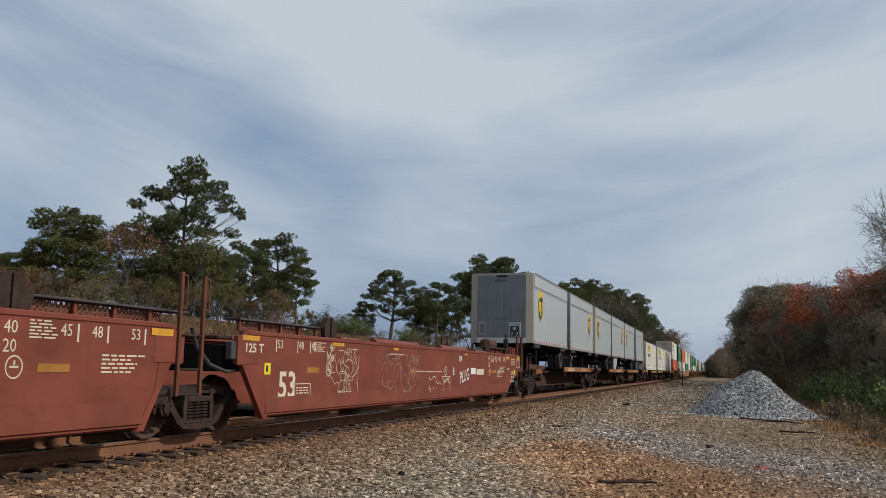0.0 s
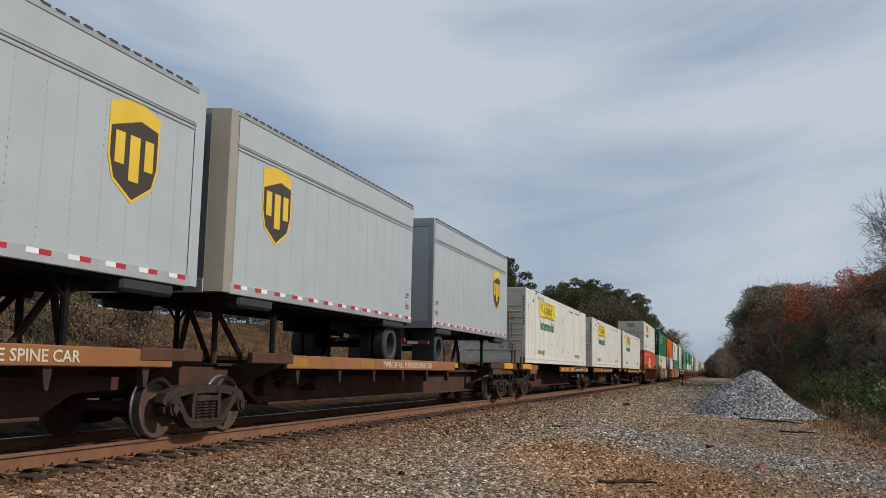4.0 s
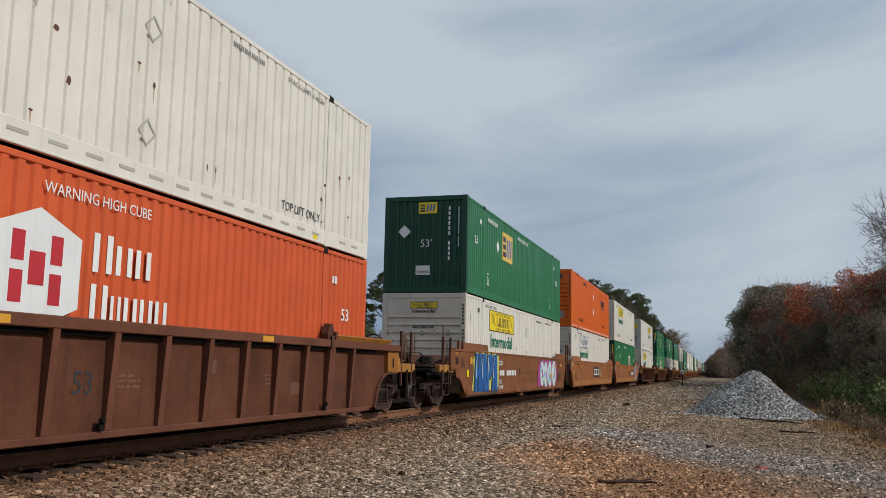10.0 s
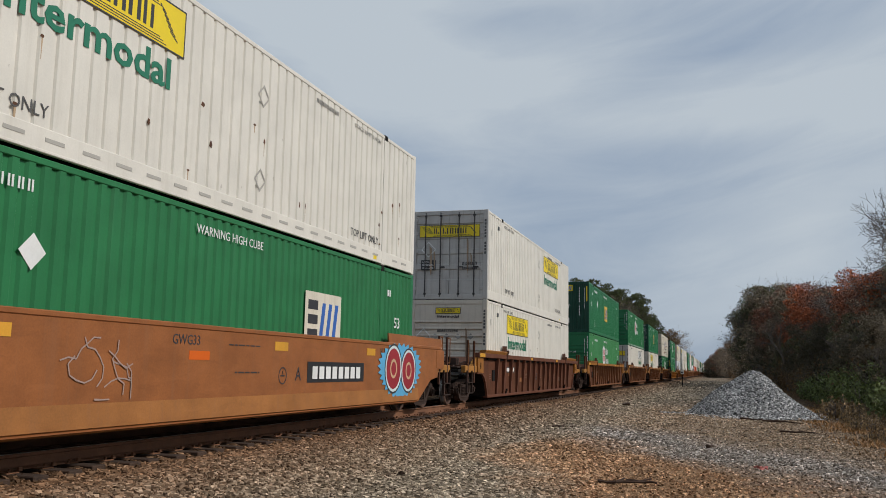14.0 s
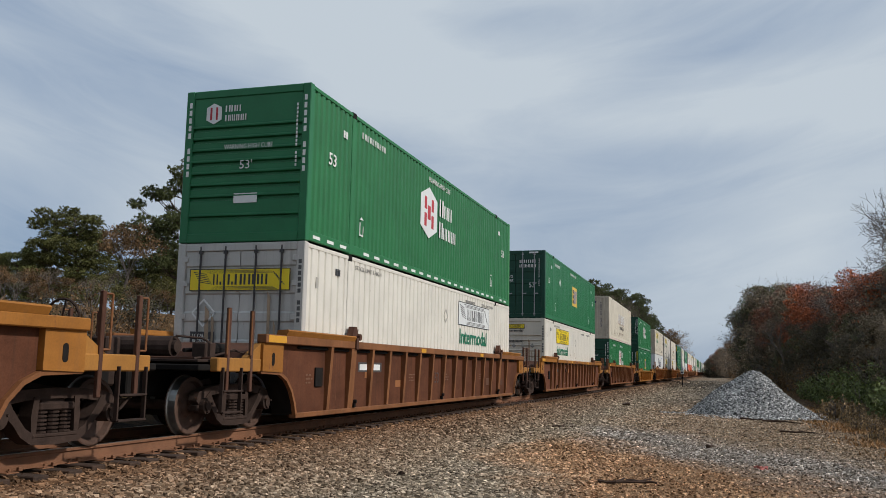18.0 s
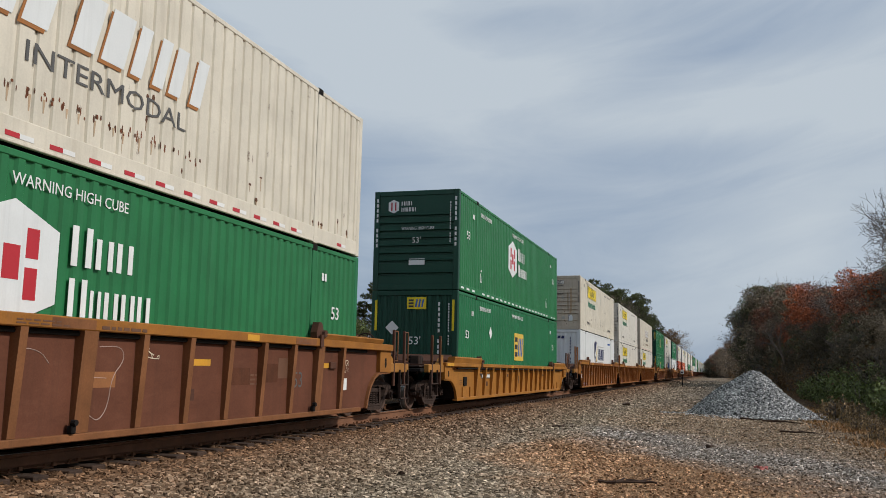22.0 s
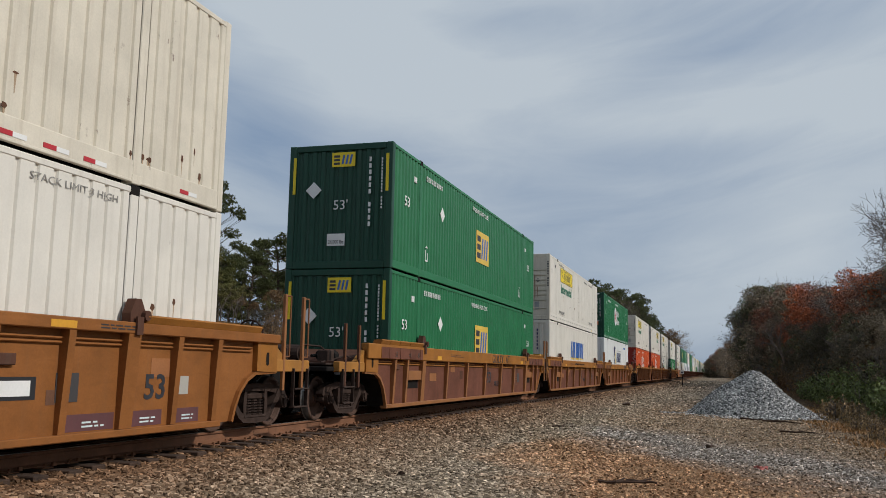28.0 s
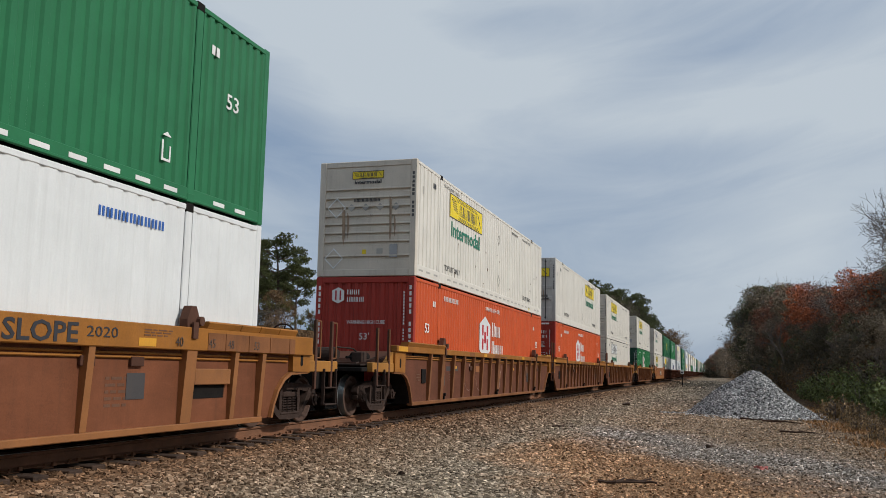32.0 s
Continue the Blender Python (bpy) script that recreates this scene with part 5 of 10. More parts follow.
DESIGNS = {
    "panel": lambda: container("container", "white corrugated freight box with yellow name panel", "white", "plate", "plain_ribs", (name_panel(2.85), end_panel(), plain_marks, grey_dashes, rust_spots(3)), "shaded_white_end"),
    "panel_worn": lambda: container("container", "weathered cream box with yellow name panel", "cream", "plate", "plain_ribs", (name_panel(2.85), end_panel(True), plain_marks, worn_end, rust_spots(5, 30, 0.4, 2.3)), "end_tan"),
    "panel_doors": lambda: container("container", "white box with its doors leading, yellow name panel", "white", "plate", "doors", (name_panel(9.6), end_panel(False, True), door_sign, plain_marks), "shaded_white_door"),
    "wing": lambda: container("container", "white box with black outlined wing name panel", "white", "plate", "plain_ribs", (name_panel(2.75, True), end_panel(True), plain_marks), "shaded_white_end"),
    "wing_doors": lambda: container("container", "white box with doors leading and outlined name panel", "white", "plate", "doors", (name_panel(9.8, True), end_panel(False, True), door_sign, plain_marks), "shaded_white_door"),
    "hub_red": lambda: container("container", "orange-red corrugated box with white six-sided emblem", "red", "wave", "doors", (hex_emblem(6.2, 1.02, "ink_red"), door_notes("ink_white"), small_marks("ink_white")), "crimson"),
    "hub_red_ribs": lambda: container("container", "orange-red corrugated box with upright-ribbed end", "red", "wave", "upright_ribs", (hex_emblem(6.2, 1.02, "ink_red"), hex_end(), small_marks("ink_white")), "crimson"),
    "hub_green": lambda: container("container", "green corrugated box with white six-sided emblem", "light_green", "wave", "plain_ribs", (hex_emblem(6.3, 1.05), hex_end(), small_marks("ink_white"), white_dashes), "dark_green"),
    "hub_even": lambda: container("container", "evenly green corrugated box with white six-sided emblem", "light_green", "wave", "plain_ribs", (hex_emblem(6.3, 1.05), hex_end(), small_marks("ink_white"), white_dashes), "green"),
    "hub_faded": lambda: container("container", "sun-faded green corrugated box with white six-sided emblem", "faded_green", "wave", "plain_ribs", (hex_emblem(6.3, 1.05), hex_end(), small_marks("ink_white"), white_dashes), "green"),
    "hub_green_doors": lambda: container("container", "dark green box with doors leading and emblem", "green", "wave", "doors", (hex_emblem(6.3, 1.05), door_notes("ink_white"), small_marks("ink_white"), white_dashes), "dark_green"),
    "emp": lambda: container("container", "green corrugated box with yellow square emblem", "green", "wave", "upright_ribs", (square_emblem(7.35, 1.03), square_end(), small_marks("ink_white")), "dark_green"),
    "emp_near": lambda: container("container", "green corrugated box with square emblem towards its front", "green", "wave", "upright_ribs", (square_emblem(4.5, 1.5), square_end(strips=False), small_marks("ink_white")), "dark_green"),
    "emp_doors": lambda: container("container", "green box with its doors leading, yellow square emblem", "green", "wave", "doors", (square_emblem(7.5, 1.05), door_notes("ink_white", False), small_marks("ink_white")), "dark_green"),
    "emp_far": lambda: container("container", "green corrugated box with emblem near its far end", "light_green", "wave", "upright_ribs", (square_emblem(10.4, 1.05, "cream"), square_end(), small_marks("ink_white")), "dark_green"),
    "shield": lambda: container("container", "clean white box with navy shield emblem", "snow", "soft", "upright_ribs", (shield_emblem, swift_end, red_dashes)),
    "blue": lambda: container("container", "white box with blue slanting company name", "white", "plate", "upright_ribs", (blue_name, swift_end)),
    "pale": lambda: container("container", "weathered cream box with pale slanting name", "cream", "plate", "upright_ribs", (pale_name, swift_end, rust_spots(9, 34, 0.35, 1.3)), "end_tan"),
    "orange": lambda: container("container", "orange corrugated box with black underlined name", "orange", "wave", "plain_ribs", (underlined_name, white_dashes)),
    "plain_white": lambda: container("container", "plain white corrugated freight box", "white", "plate", "plain_ribs", (plain_marks,)),
}

FAR_DESIGNS = {
    "emp": lambda: distant_container((flat(rect(7.4, 8.9, 1.05, 2.0), "side", XS, "sign_yellow", "emblem_plate"),), "green", "distant green box with yellow emblem"),
    "panel": lambda: distant_container((flat(rect(2.85, 6.3, 1.93, 2.6), "side", XS, "sign_yellow", "name_panel"), flat(rect(2.9, 6.0, 1.42, 1.8), "side", XS, "ink_green", "name_bar")), "white", "distant white box with yellow panel"),
    "pale": lambda: distant_container((flat(rect(6, 10, 1.35, 2.0), "side", XS, "snow", "name_bar"),), "cream", "distant cream weathered freight box"),
    "hub_green": lambda: distant_container((flat(hexagon(6.3, 7.6, 1.05, 2.35), "side", XS, "snow", "emblem_plate"),), "light_green", "distant green box with white emblem"),
    "plain_white": lambda: distant_container((), "white", "distant plain white freight box"),
    "shield": lambda: distant_container((flat(rect(5.9, 7.0, 1.25, 2.3), "side", XS, "navy", "emblem_plate"), flat(rect(7.3, 10.2, 1.35, 1.95), "side", XS, "navy", "name_bar")), "snow", "distant clean white box with shield"),
}
# ---- running gear ----
def wheelset_mesh():
    g = Geo()
    for s in (1, -1):
        prof = [(0.685, 0.10), (0.70, 0.30), (0.69, 0.37), (0.69, 0.447), (0.712, 0.447), (0.722, 0.42), (0.835, 0.413), (0.84, 0.40), (0.84, 0.36), (0.775, 0.33), (0.765, 0.17), (0.82, 0.13), (0.83, 0.10)]
        g.lathe([(s * x, r) for x, r in (prof if s > 0 else prof[::-1])], 32)
    g.cyl((-1.0, 0, 0), (1.0, 0, 0), 0.075, 12)
    m = g.mesh("wheelset", M["wheel"])
    m.materials.append(M["tread"])
    for p in m.polygons:
        c = p.center
        r = math.hypot(c.y, c.z)
        if r > 0.409 and abs(c.x) > 0.705:
            p.material_index = 1
    return m


def band(points, width):
    """Outline of a strip of that width along a bent line in (y, z)."""
    n = len(points)
    near, far = [], []
    for k, (y, z) in enumerate(points):
        (ya, za), (yb, zb) = points[max(0, k - 1)], points[min(n - 1, k + 1)]
        l = math.hypot(yb - ya, zb - za)
        ny, nz = -(zb - za) / l, (yb - ya) / l
        w = width[k] / 2 if isinstance(width, tuple) else width / 2
        near.append((y + ny * w, z + nz * w))
        far.append((y - ny * w, z - nz * w))
    return near + far[::-1]


def side_frame_mesh(s):
    g = Geo()
    x0, x1 = (0.90, 1.04) if s > 0 else (-1.04, -0.90)
    g.prism(band([(-1.04, 0.47), (-0.98, 0.56), (-0.80, 0.615), (-0.45, 0.655), (0.0, 0.67), (0.45, 0.655), (0.80, 0.615), (0.98, 0.56), (1.04, 0.47)], (0.10, 0.14, 0.13, 0.12, 0.12, 0.12, 0.13, 0.14, 0.10)), "x", x0, x1)
    g.prism(band([(-0.80, 0.58), (-0.71, 0.47), (-0.60, 0.36), (-0.50, 0.25), (-0.36, 0.175), (0.0, 0.155), (0.36, 0.175), (0.50, 0.25), (0.60, 0.36), (0.71, 0.47), (0.80, 0.58)], (0.15, 0.12, 0.10, 0.11, 0.12, 0.12, 0.12, 0.11, 0.10, 0.12, 0.15)), "x", x0 - 0.02, x1 + 0.02)
    for k in (1, -1):
        g.prism([(k * 0.30, 0.20), (k * 0.37, 0.20), (k * 0.39, 0.42), (k * 0.36, 0.63), (k * 0.28, 0.63)], "x", x0 - 0.015, x1 + 0.015)
        g.prism([(k * 1.06, 0.42), (k * 1.06, 0.36), (k * 1.00, 0.34), (k * 0.99, 0.44)], "x", x0, x1)
    g.cbox(x0 - 0.03, x1 + 0.03, -0.36, 0.36, 0.185, 0.225, 0.01)
    return g.mesh("side_frame", M["castor"])


def spring_mesh(y):
    prof = [(0.22, 0.05)]
    for i in range(6):
        z = 0.225 + i * 0.044
        prof += [(z, 0.052), (z + 0.004, 0.082), (z + 0.024, 0.082), (z + 0.028, 0.052)]
    prof.append((0.48, 0.05))
    g, n = Geo(), 10
    k = len(prof)
    g.add([(0.985 + r * math.cos(2 * math.pi * i / n), y + r * math.sin(2 * math.pi * i / n), z) for i in range(n) for z, r in prof],
          [(i * k + j, (i + 1) % n * k + j, (i + 1) % n * k + j + 1, i * k + j + 1) for i in range(n) for j in range(k - 1)])
    return g.mesh("coil_spring", M["castor"])


def bearing_mesh(s, y):
    g = Geo().cyl((s * 0.92, y, 0.42), (s * 1.11, y, 0.42), 0.115, 14).cyl((s * 1.11, y, 0.42), (s * 1.135, y, 0.42), 0.07, 10)
    for i in range(3):
        a = i * 2.094 + 0.4
        g.cyl((s * 1.11, y + 0.085 * math.cos(a), 0.42 + 0.085 * math.sin(a)), (s * 1.15, y + 0.085 * math.cos(a), 0.42 + 0.085 * math.sin(a)), 0.018, 6)
    return g.mesh("bearing_cap", M["castor"])


def bogie(parent, y):
    b = part("bogie", shared("bolster", lambda: Geo().cbox(-1.0, 1.0, -0.2, 0.2, 0.50, 0.70, 0.02).cyl((0, 0, 0.6), (0, 0, 0.86), 0.2, 14).box(-0.80, 0.80, -0.52, -0.46, 0.24, 0.34).box(-0.80, 0.80, 0.46, 0.52, 0.24, 0.34).mesh("bogie", M["castor"])), "castor", parent, "rusty two-axle bogie")
    b.location = (0, y, 0)
    for s in (1, -1):
        part("side_frame", shared(("side_frame", s), lambda: side_frame_mesh(s)), "castor", b)
        part("bolster_end", shared(("bolster_end", s), lambda: Geo().cbox(min(s * 0.86, s * 1.07), max(s * 0.86, s * 1.07), -0.28, 0.28, 0.48, 0.565, 0.015).mesh("bolster_end", M["castor"])), "castor", b)
        for k in (1, -1):
            part("bearing_cap", shared(("bearing", s, k), lambda: bearing_mesh(s, k * 0.89)), "castor", b)
    for y1 in (-0.19, 0.0, 0.19):
        part("coil_spring", shared(("spring", y1), lambda: spring_mesh(y1)), "castor", b)
    for k in (1, -1):
        w = part("wheelset", shared("wheelset", wheelset_mesh), "wheel", b, "steel wheels with bright treads")
        w.location = (0, k * 0.89, 0.42)
    return b


def coupler(parent, y, way):
    g = Geo().cbox(-0.10, 0.10, min(y, y + way * 0.55), max(y, y + way * 0.55), 0.74, 0.96, 0.02)
    g.cbox(-0.17, 0.17, min(y + way * 0.45, y + way * 0.68), max(y + way * 0.45, y + way * 0.68), 0.70, 1.0, 0.03)
    g.rod([(0.25, y, 0.6), (0.27, y + way * 0.3, 0.38), (0.2, y + way * 0.7, 0.42)], 0.022)
    part("coupler", g, "castor", parent)


def step_ladder(parent, x, y0, y1, z_top, z_low, steps=2, material="galvanised", name="step_ladder", r=0.016):
    g = Geo().rod([(x, y0, z_top), (x, y0, z_low), (x, y1, z_low), (x, y1, z_top)], r)
    for i in range(1, steps):
        z = z_low + (z_top - z_low) * i / steps
        g.rod([(x, y0, z), (x, y1, z)], r)
    part(name, g, material, parent)


def hand_post(parent, x, y, z0, z1, way, post="rust_dark", loop="rib_brown"):
    """An upright with a bent handrail loop on its outer face."""
    part("grab_post", Geo().cbox(x - 0.028, x + 0.028, y - 0.035, y + 0.035, z0, z1, 0.008), post, parent)
    q = x + (0.055 if x > 0 else -0.055)
    part("grab_iron", Geo().rod([(x, y, z0 + 0.55), (q, y + way * 0.10, z0 + 0.55), (q, y + way * 0.10, z1 - 0.03), (x, y, z1 - 0.03)], 0.014), loop, parent)


def hanging_step(parent, x, y0, y1, z_top, z_low, material="castor"):
    """A flat-bar stirrup with two treads below the sill."""
    g = Geo().cbox(x - 0.03, x + 0.03, y0 - 0.014, y0 + 0.014, z_low, z_top, 0.004).cbox(x - 0.03, x + 0.03, y1 - 0.014, y1 + 0.014, z_low, z_top, 0.004)
    for z in (z_low, z_low + 0.30):
        g.cbox(x - 0.06, x + 0.05, y0, y1, z - 0.012, z + 0.012, 0.004)
    part("hanging_step", g, material, parent)


def coupler_end(root, y_end, way, paint, sill="yellow", post="rust_dark", top=1.72):
    """The platform over the outer bogie; y_end is the well's end, way = -1 for the leading end."""
    def span(a, b):
        return (y_end + way * a, y_end + way * b) if way > 0 else (y_end + way * b, y_end + way * a)
    at = lambda k: y_end + way * k
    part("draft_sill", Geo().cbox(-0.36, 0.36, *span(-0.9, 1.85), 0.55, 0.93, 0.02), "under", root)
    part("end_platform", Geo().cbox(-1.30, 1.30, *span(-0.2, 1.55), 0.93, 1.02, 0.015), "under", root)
    part("bulkhead", Geo().prism([(at(-1.5), 0.98), (at(0.15), 1.02), (at(0.05), 1.22), (at(-1.35), 1.40)], "x", -1.22, 1.22), "rust_dark", root)
    for k in (0.15, 0.55, 0.95):
        part("deck_beam", Geo().cbox(-1.24, 1.24, *span(k, k + 0.14), 1.02, 1.13, 0.012), "rust_dark", root)
    for s in (1, -1):
        lo, hi = sorted((s * 1.28, s * 1.42))
        part("side_sill", Geo().cbox(lo, hi, *span(0.0, 1.25), 0.92, 1.12, 0.015).prism([(at(0.0), 1.12), (at(0.42), 1.12), (at(0.0), 1.36)], "x", lo + 0.02, hi - 0.02), sill, root, "weathered ochre end sill")
        for k in (0.30, 0.98):
            hand_post(root, s * 1.40, at(k), 0.62, top, way, post)
        hanging_step(root, s * 1.43, *span(0.62, 1.14), 0.98, 0.34)
    part("cross_walk", Geo().cbox(-1.25, 1.25, *span(1.05, 1.5), 1.05, 1.09, 0.008), "castor", root)
    part("air_reservoir", Geo().cyl((-0.75, at(0.75), 1.28), (0.35, at(0.75), 1.28), 0.16, 14).cyl((0.35, at(0.75), 1.28), (0.41, at(0.75), 1.28), 0.10, 12), "castor", root)
    part("brake_cylinder", Geo().cyl((0.78, at(0.1), 1.24), (0.78, at(0.75), 1.24), 0.11, 12).cyl((0.78, at(0.75), 1.24), (0.78, at(1.15), 1.22), 0.03, 8), "under", root)
    part("valve_block", Geo().cbox(0.86, 1.10, *span(0.80, 1.08), 1.09, 1.34, 0.02).cbox(0.92, 1.04, *span(0.72, 0.82), 1.14, 1.26, 0.012), "castor", root)
    part("air_pipe", Geo().rod([(1.12, at(-0.1), 1.18), (1.14, at(0.35), 1.24), (1.0, at(0.62), 1.16), (1.05, at(1.3), 1.10)], 0.018).rod([(0.55, at(-0.1), 1.30), (0.60, at(0.4), 1.42), (0.40, at(0.8), 1.44)], 0.018), "castor", root)
    part("brake_lever", Geo().prism([(at(-0.05), 0.70), (at(0.9), 0.62), (at(0.95), 0.68), (at(0.0), 0.80)], "x", 0.50, 0.53), "castor", root)
    coupler(root, y_end + way * 1.55, way)


def brake_wheel(root, x, y, z):
    g = Geo()
    n = 18
    ring = [(x + 0.26 * math.cos(2 * math.pi * i / n), y, z + 0.26 * math.sin(2 * math.pi * i / n)) for i in range(n + 1)]
    g.rod(ring, 0.016)
    for i in range(0, n, 4):
        g.rod([(x, y, z), ring[i]], 0.012)
    g.cyl((x, y, z), (x, y + 0.22, z - 0.02), 0.05, 8)
    part("brake_wheel", g, "castor", root)


def arc(cy, cz, r, a0, a1, n=6):
    return [(cy + r * math.cos(radians(a0 + (a1 - a0) * i / n)), cz + r * math.sin(radians(a0 + (a1 - a0) * i / n))) for i in range(n + 1)]


WELL_END = 1.62


def patched(root, seed, x=1.365):
    """Repaint patches, brackets and a bracketed box between the ribs."""
    r = random.Random(seed)
    pitch = (LONG + 0.16) / 18
    for k in (0, 3, 5, 6, 9, 11, 13, 14, 16):
        y = -0.08 + k * pitch + 0.10
        kind = r.random()
        if kind < 0.45:
            w, h, z = r.uniform(0.25, 0.55), r.uniform(0.14, 0.34), r.uniform(0.5, 0.95)
            part("repaint_patch", Geo().box(x - 0.001, x + 0.003, y + 0.05, y + 0.05 + w, z, z + h), r.choice(("faint_mark", "rust_dark", "worn_patch")), root)
        elif kind < 0.75:
            text_lines(root, y + 0.06, y + r.uniform(0.35, 0.62), 0.72, 0.92, 3, "faint_mark", seed + k, x + 0.002)
        else:
            part("bracket", Geo().cbox(x, x + 0.05, y + 0.2, y + 0.45, 0.98, 1.10, 0.008), "rust_dark", root)


def ribbed_well(label, sheet="brown", trim="ochre_trim", lead="coupler", tail="coupler", sill="sill_ochre", numbers=True, rib=None, deep=False):
    """A well wagon with upright ribs on its sides; y = 0 where the load begins."""
    root = thing("well_wagon", label, "wagon", "wagons of the train")
    pitch = (LONG + 0.16) / 18
    rib_places, heavies = [8.05 + 1.02 * (k - 7) for k in range(15)], (1, 7, 13) if sheet == "red_brown" else (1, 13)
    if deep:
        rib_places = [0.05, 0.87, 2.05, 4.05, 6.0, 8.08, 10.15, 12.1, 14.1, 15.28, 16.1]
        heavies = (2, 8)
    elif sheet == "ochre":
        rib_places = [0.15, 1.12] + [2.1 + 1.0864 * k for k in range(12)] + [15.03, 16.0]
        heavies = (2, 13)
    elif sheet == "car_yellow":
        rib_places, heavies = [-0.08 + k * pitch for k in range(2, 17)], (0, 14)
    tip = "car_yellow" if sheet == "car_yellow" else "ochre_trim"
    a, b = -(WELL_END if lead == "coupler" else 1.38), LONG + (WELL_END if tail == "coupler" else 1.38)
    front = [(a, 0.92), (-1.0, 0.90), (-0.75, 0.80), (-0.55, 0.62), (-0.42, 0.40), (-0.35, 0.20)] if lead == "coupler" else [(a, 0.95), (-1.15, 0.92), (-0.46, 0.20)]
    rear = [(LONG + 0.35, 0.20), (LONG + 0.42, 0.40), (LONG + 0.55, 0.62), (LONG + 0.75, 0.80), (LONG + 1.0, 0.90), (b, 0.92)] if tail == "coupler" else [(LONG + 0.02, 0.20), (LONG + 0.95, 0.92), (b, 0.95)]
    outline = front + rear + [(b, 1.40), (a, 1.40)]
    for s in (1, -1):
        part("side_sheet", shared(("rib_sheet", sheet, s, a, b), lambda: Geo().prism(outline, "x", min(s * 1.335, s * 1.365), max(s * 1.335, s * 1.365)).mesh("side_sheet", M[sheet])), sheet, root)
        part("top_chord", shared(("chord", trim, s, a, b, deep), lambda: Geo().cbox(min(s * 1.325, s * 1.50), max(s * 1.325, s * 1.50), a, b, 1.20 if deep else 1.37, 1.51, 0.012).mesh("top_chord", M[trim])), trim, root)
        part("bottom_chord", shared(("low_chord", rib or sheet, s), lambda: Geo().cbox(min(s * 1.30, s * 1.44), max(s * 1.30, s * 1.44), -0.38, LONG + 0.02, 0.15, 0.235, 0.01).mesh("bottom_chord", M[rib or sheet])), sheet, root)
        if s < 0:
            def far_ribs():
                g = Geo()
                for k in range(19):
                    y = -0.08 + k * (LONG + 0.16) / 18
                    g.prism([(-1.365, 0.24), (-1.40, 0.24), (-1.475, 1.37), (-1.365, 1.37)], "y", y - 0.045, y + 0.045)
                return g.mesh("rib_row", M[rib or sheet])
            tagged(part("rib_row", shared(("far_ribs", rib or sheet), far_ribs), sheet, root), kind="stuff")
        for k, y in enumerate(rib_places) if s > 0 else ():
            heavy = k in heavies
            w = 0.12 if heavy else 0.055
            r = part("rib", shared(("rib", rib or sheet, s, heavy), lambda: Geo().add([(s * 1.365, -w, 0.24), (s * 1.365, w, 0.24), (s * 1.365, w, 1.37), (s * 1.365, -w, 1.37), (s * 1.425, -w, 0.24), (s * 1.425, w, 0.24), (s * 1.492, w, 1.37), (s * 1.492, -w, 1.37)], [(0, 1, 5, 4), (1, 2, 6, 5), (2, 3, 7, 6), (3, 0, 4, 7), (4, 5, 6, 7)] if s > 0 else [(4, 5, 1, 0), (5, 6, 2, 1), (6, 7, 3, 2), (7, 4, 0, 3), (7, 6, 5, 4)]).mesh("rib", M[rib or sheet])), sheet, root)
            r.location = (0, y, 0)
        rise_up = 0.22 if sheet == "car_yellow" else 0.10
        spans = [(-0.95, 1.92), (LONG - 1.92, LONG + 0.95)]
        if deep:      # a row of short blocks over each end
            spans = [(-0.95, -0.45), (-0.43, 0.17), (0.19, 0.85), (0.87, 1.80), (LONG - 1.75, LONG - 0.88), (LONG - 0.86, LONG - 0.30), (LONG - 0.28, LONG + 0.32), (LONG + 0.34, LONG + 0.95)]
        for y0, y1 in spans:
            part("guide_plate", shared(("guide", tip, s, y0, y1), lambda: Geo().prism([(s * 1.31, 1.508), (s * 1.495, 1.508), (s * 1.535, 1.508 + rise_up * 0.8), (s * 1.515, 1.51 + rise_up), (s * 1.34, 1.50 + rise_up), (s * 1.31, 1.53)], "y", y0, y1).mesh("guide_plate", M[tip])), tip, root, "flared ochre guide plate")
        for y in (2.03, LONG - 2.03):
            part("lock_hook", shared(("hook", s, y), lambda: Geo().prism([(y - 0.16, 1.50), (y + 0.15, 1.50), (y + 0.13, 1.63), (y + 0.03, 1.80), (y - 0.08, 1.80), (y - 0.17, 1.62)], "x", min(s * 1.345, s * 1.47), max(s * 1.345, s * 1.47)).cyl((s * 1.36, y + 0.10, 1.60), (s * 1.53, y + 0.10, 1.60), 0.065, 10).box(min(s * 1.50, s * 1.53), max(s * 1.50, s * 1.53), y - 0.1, y + 0.02, 1.36, 1.58).mesh("lock_hook", M["rust_dark"])), "rust_dark", root)
        for y0, y1 in ((a, -0.95), (LONG + 0.98, b)):
            p = part("end_plate", shared(("end_plate", tip, s, y0, y1), lambda: Geo().prism([(y0, 0.93), (y1, 0.91), (y1, 1.37), (y0, 1.37)], "x", min(s * 1.365, s * 1.45), max(s * 1.365, s * 1.45)).mesh("end_plate", M[tip])), tip, root)
            if s > 0:
                m = (y0 + y1) / 2
                # raised near-black oval: the hole's inner shade as colour
                part("slot", shared(("slot", m), lambda: Geo().prism(arc(m, 1.18, 0.045, 0, 180) + arc(m, 1.06, 0.045, 180, 360), "x", 1.449, 1.454).mesh("slot", M["under"])), "under", p)
        if s > 0:
            for line in (front, rear):
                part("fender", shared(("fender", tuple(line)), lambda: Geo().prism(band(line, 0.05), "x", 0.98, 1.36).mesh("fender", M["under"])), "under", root)
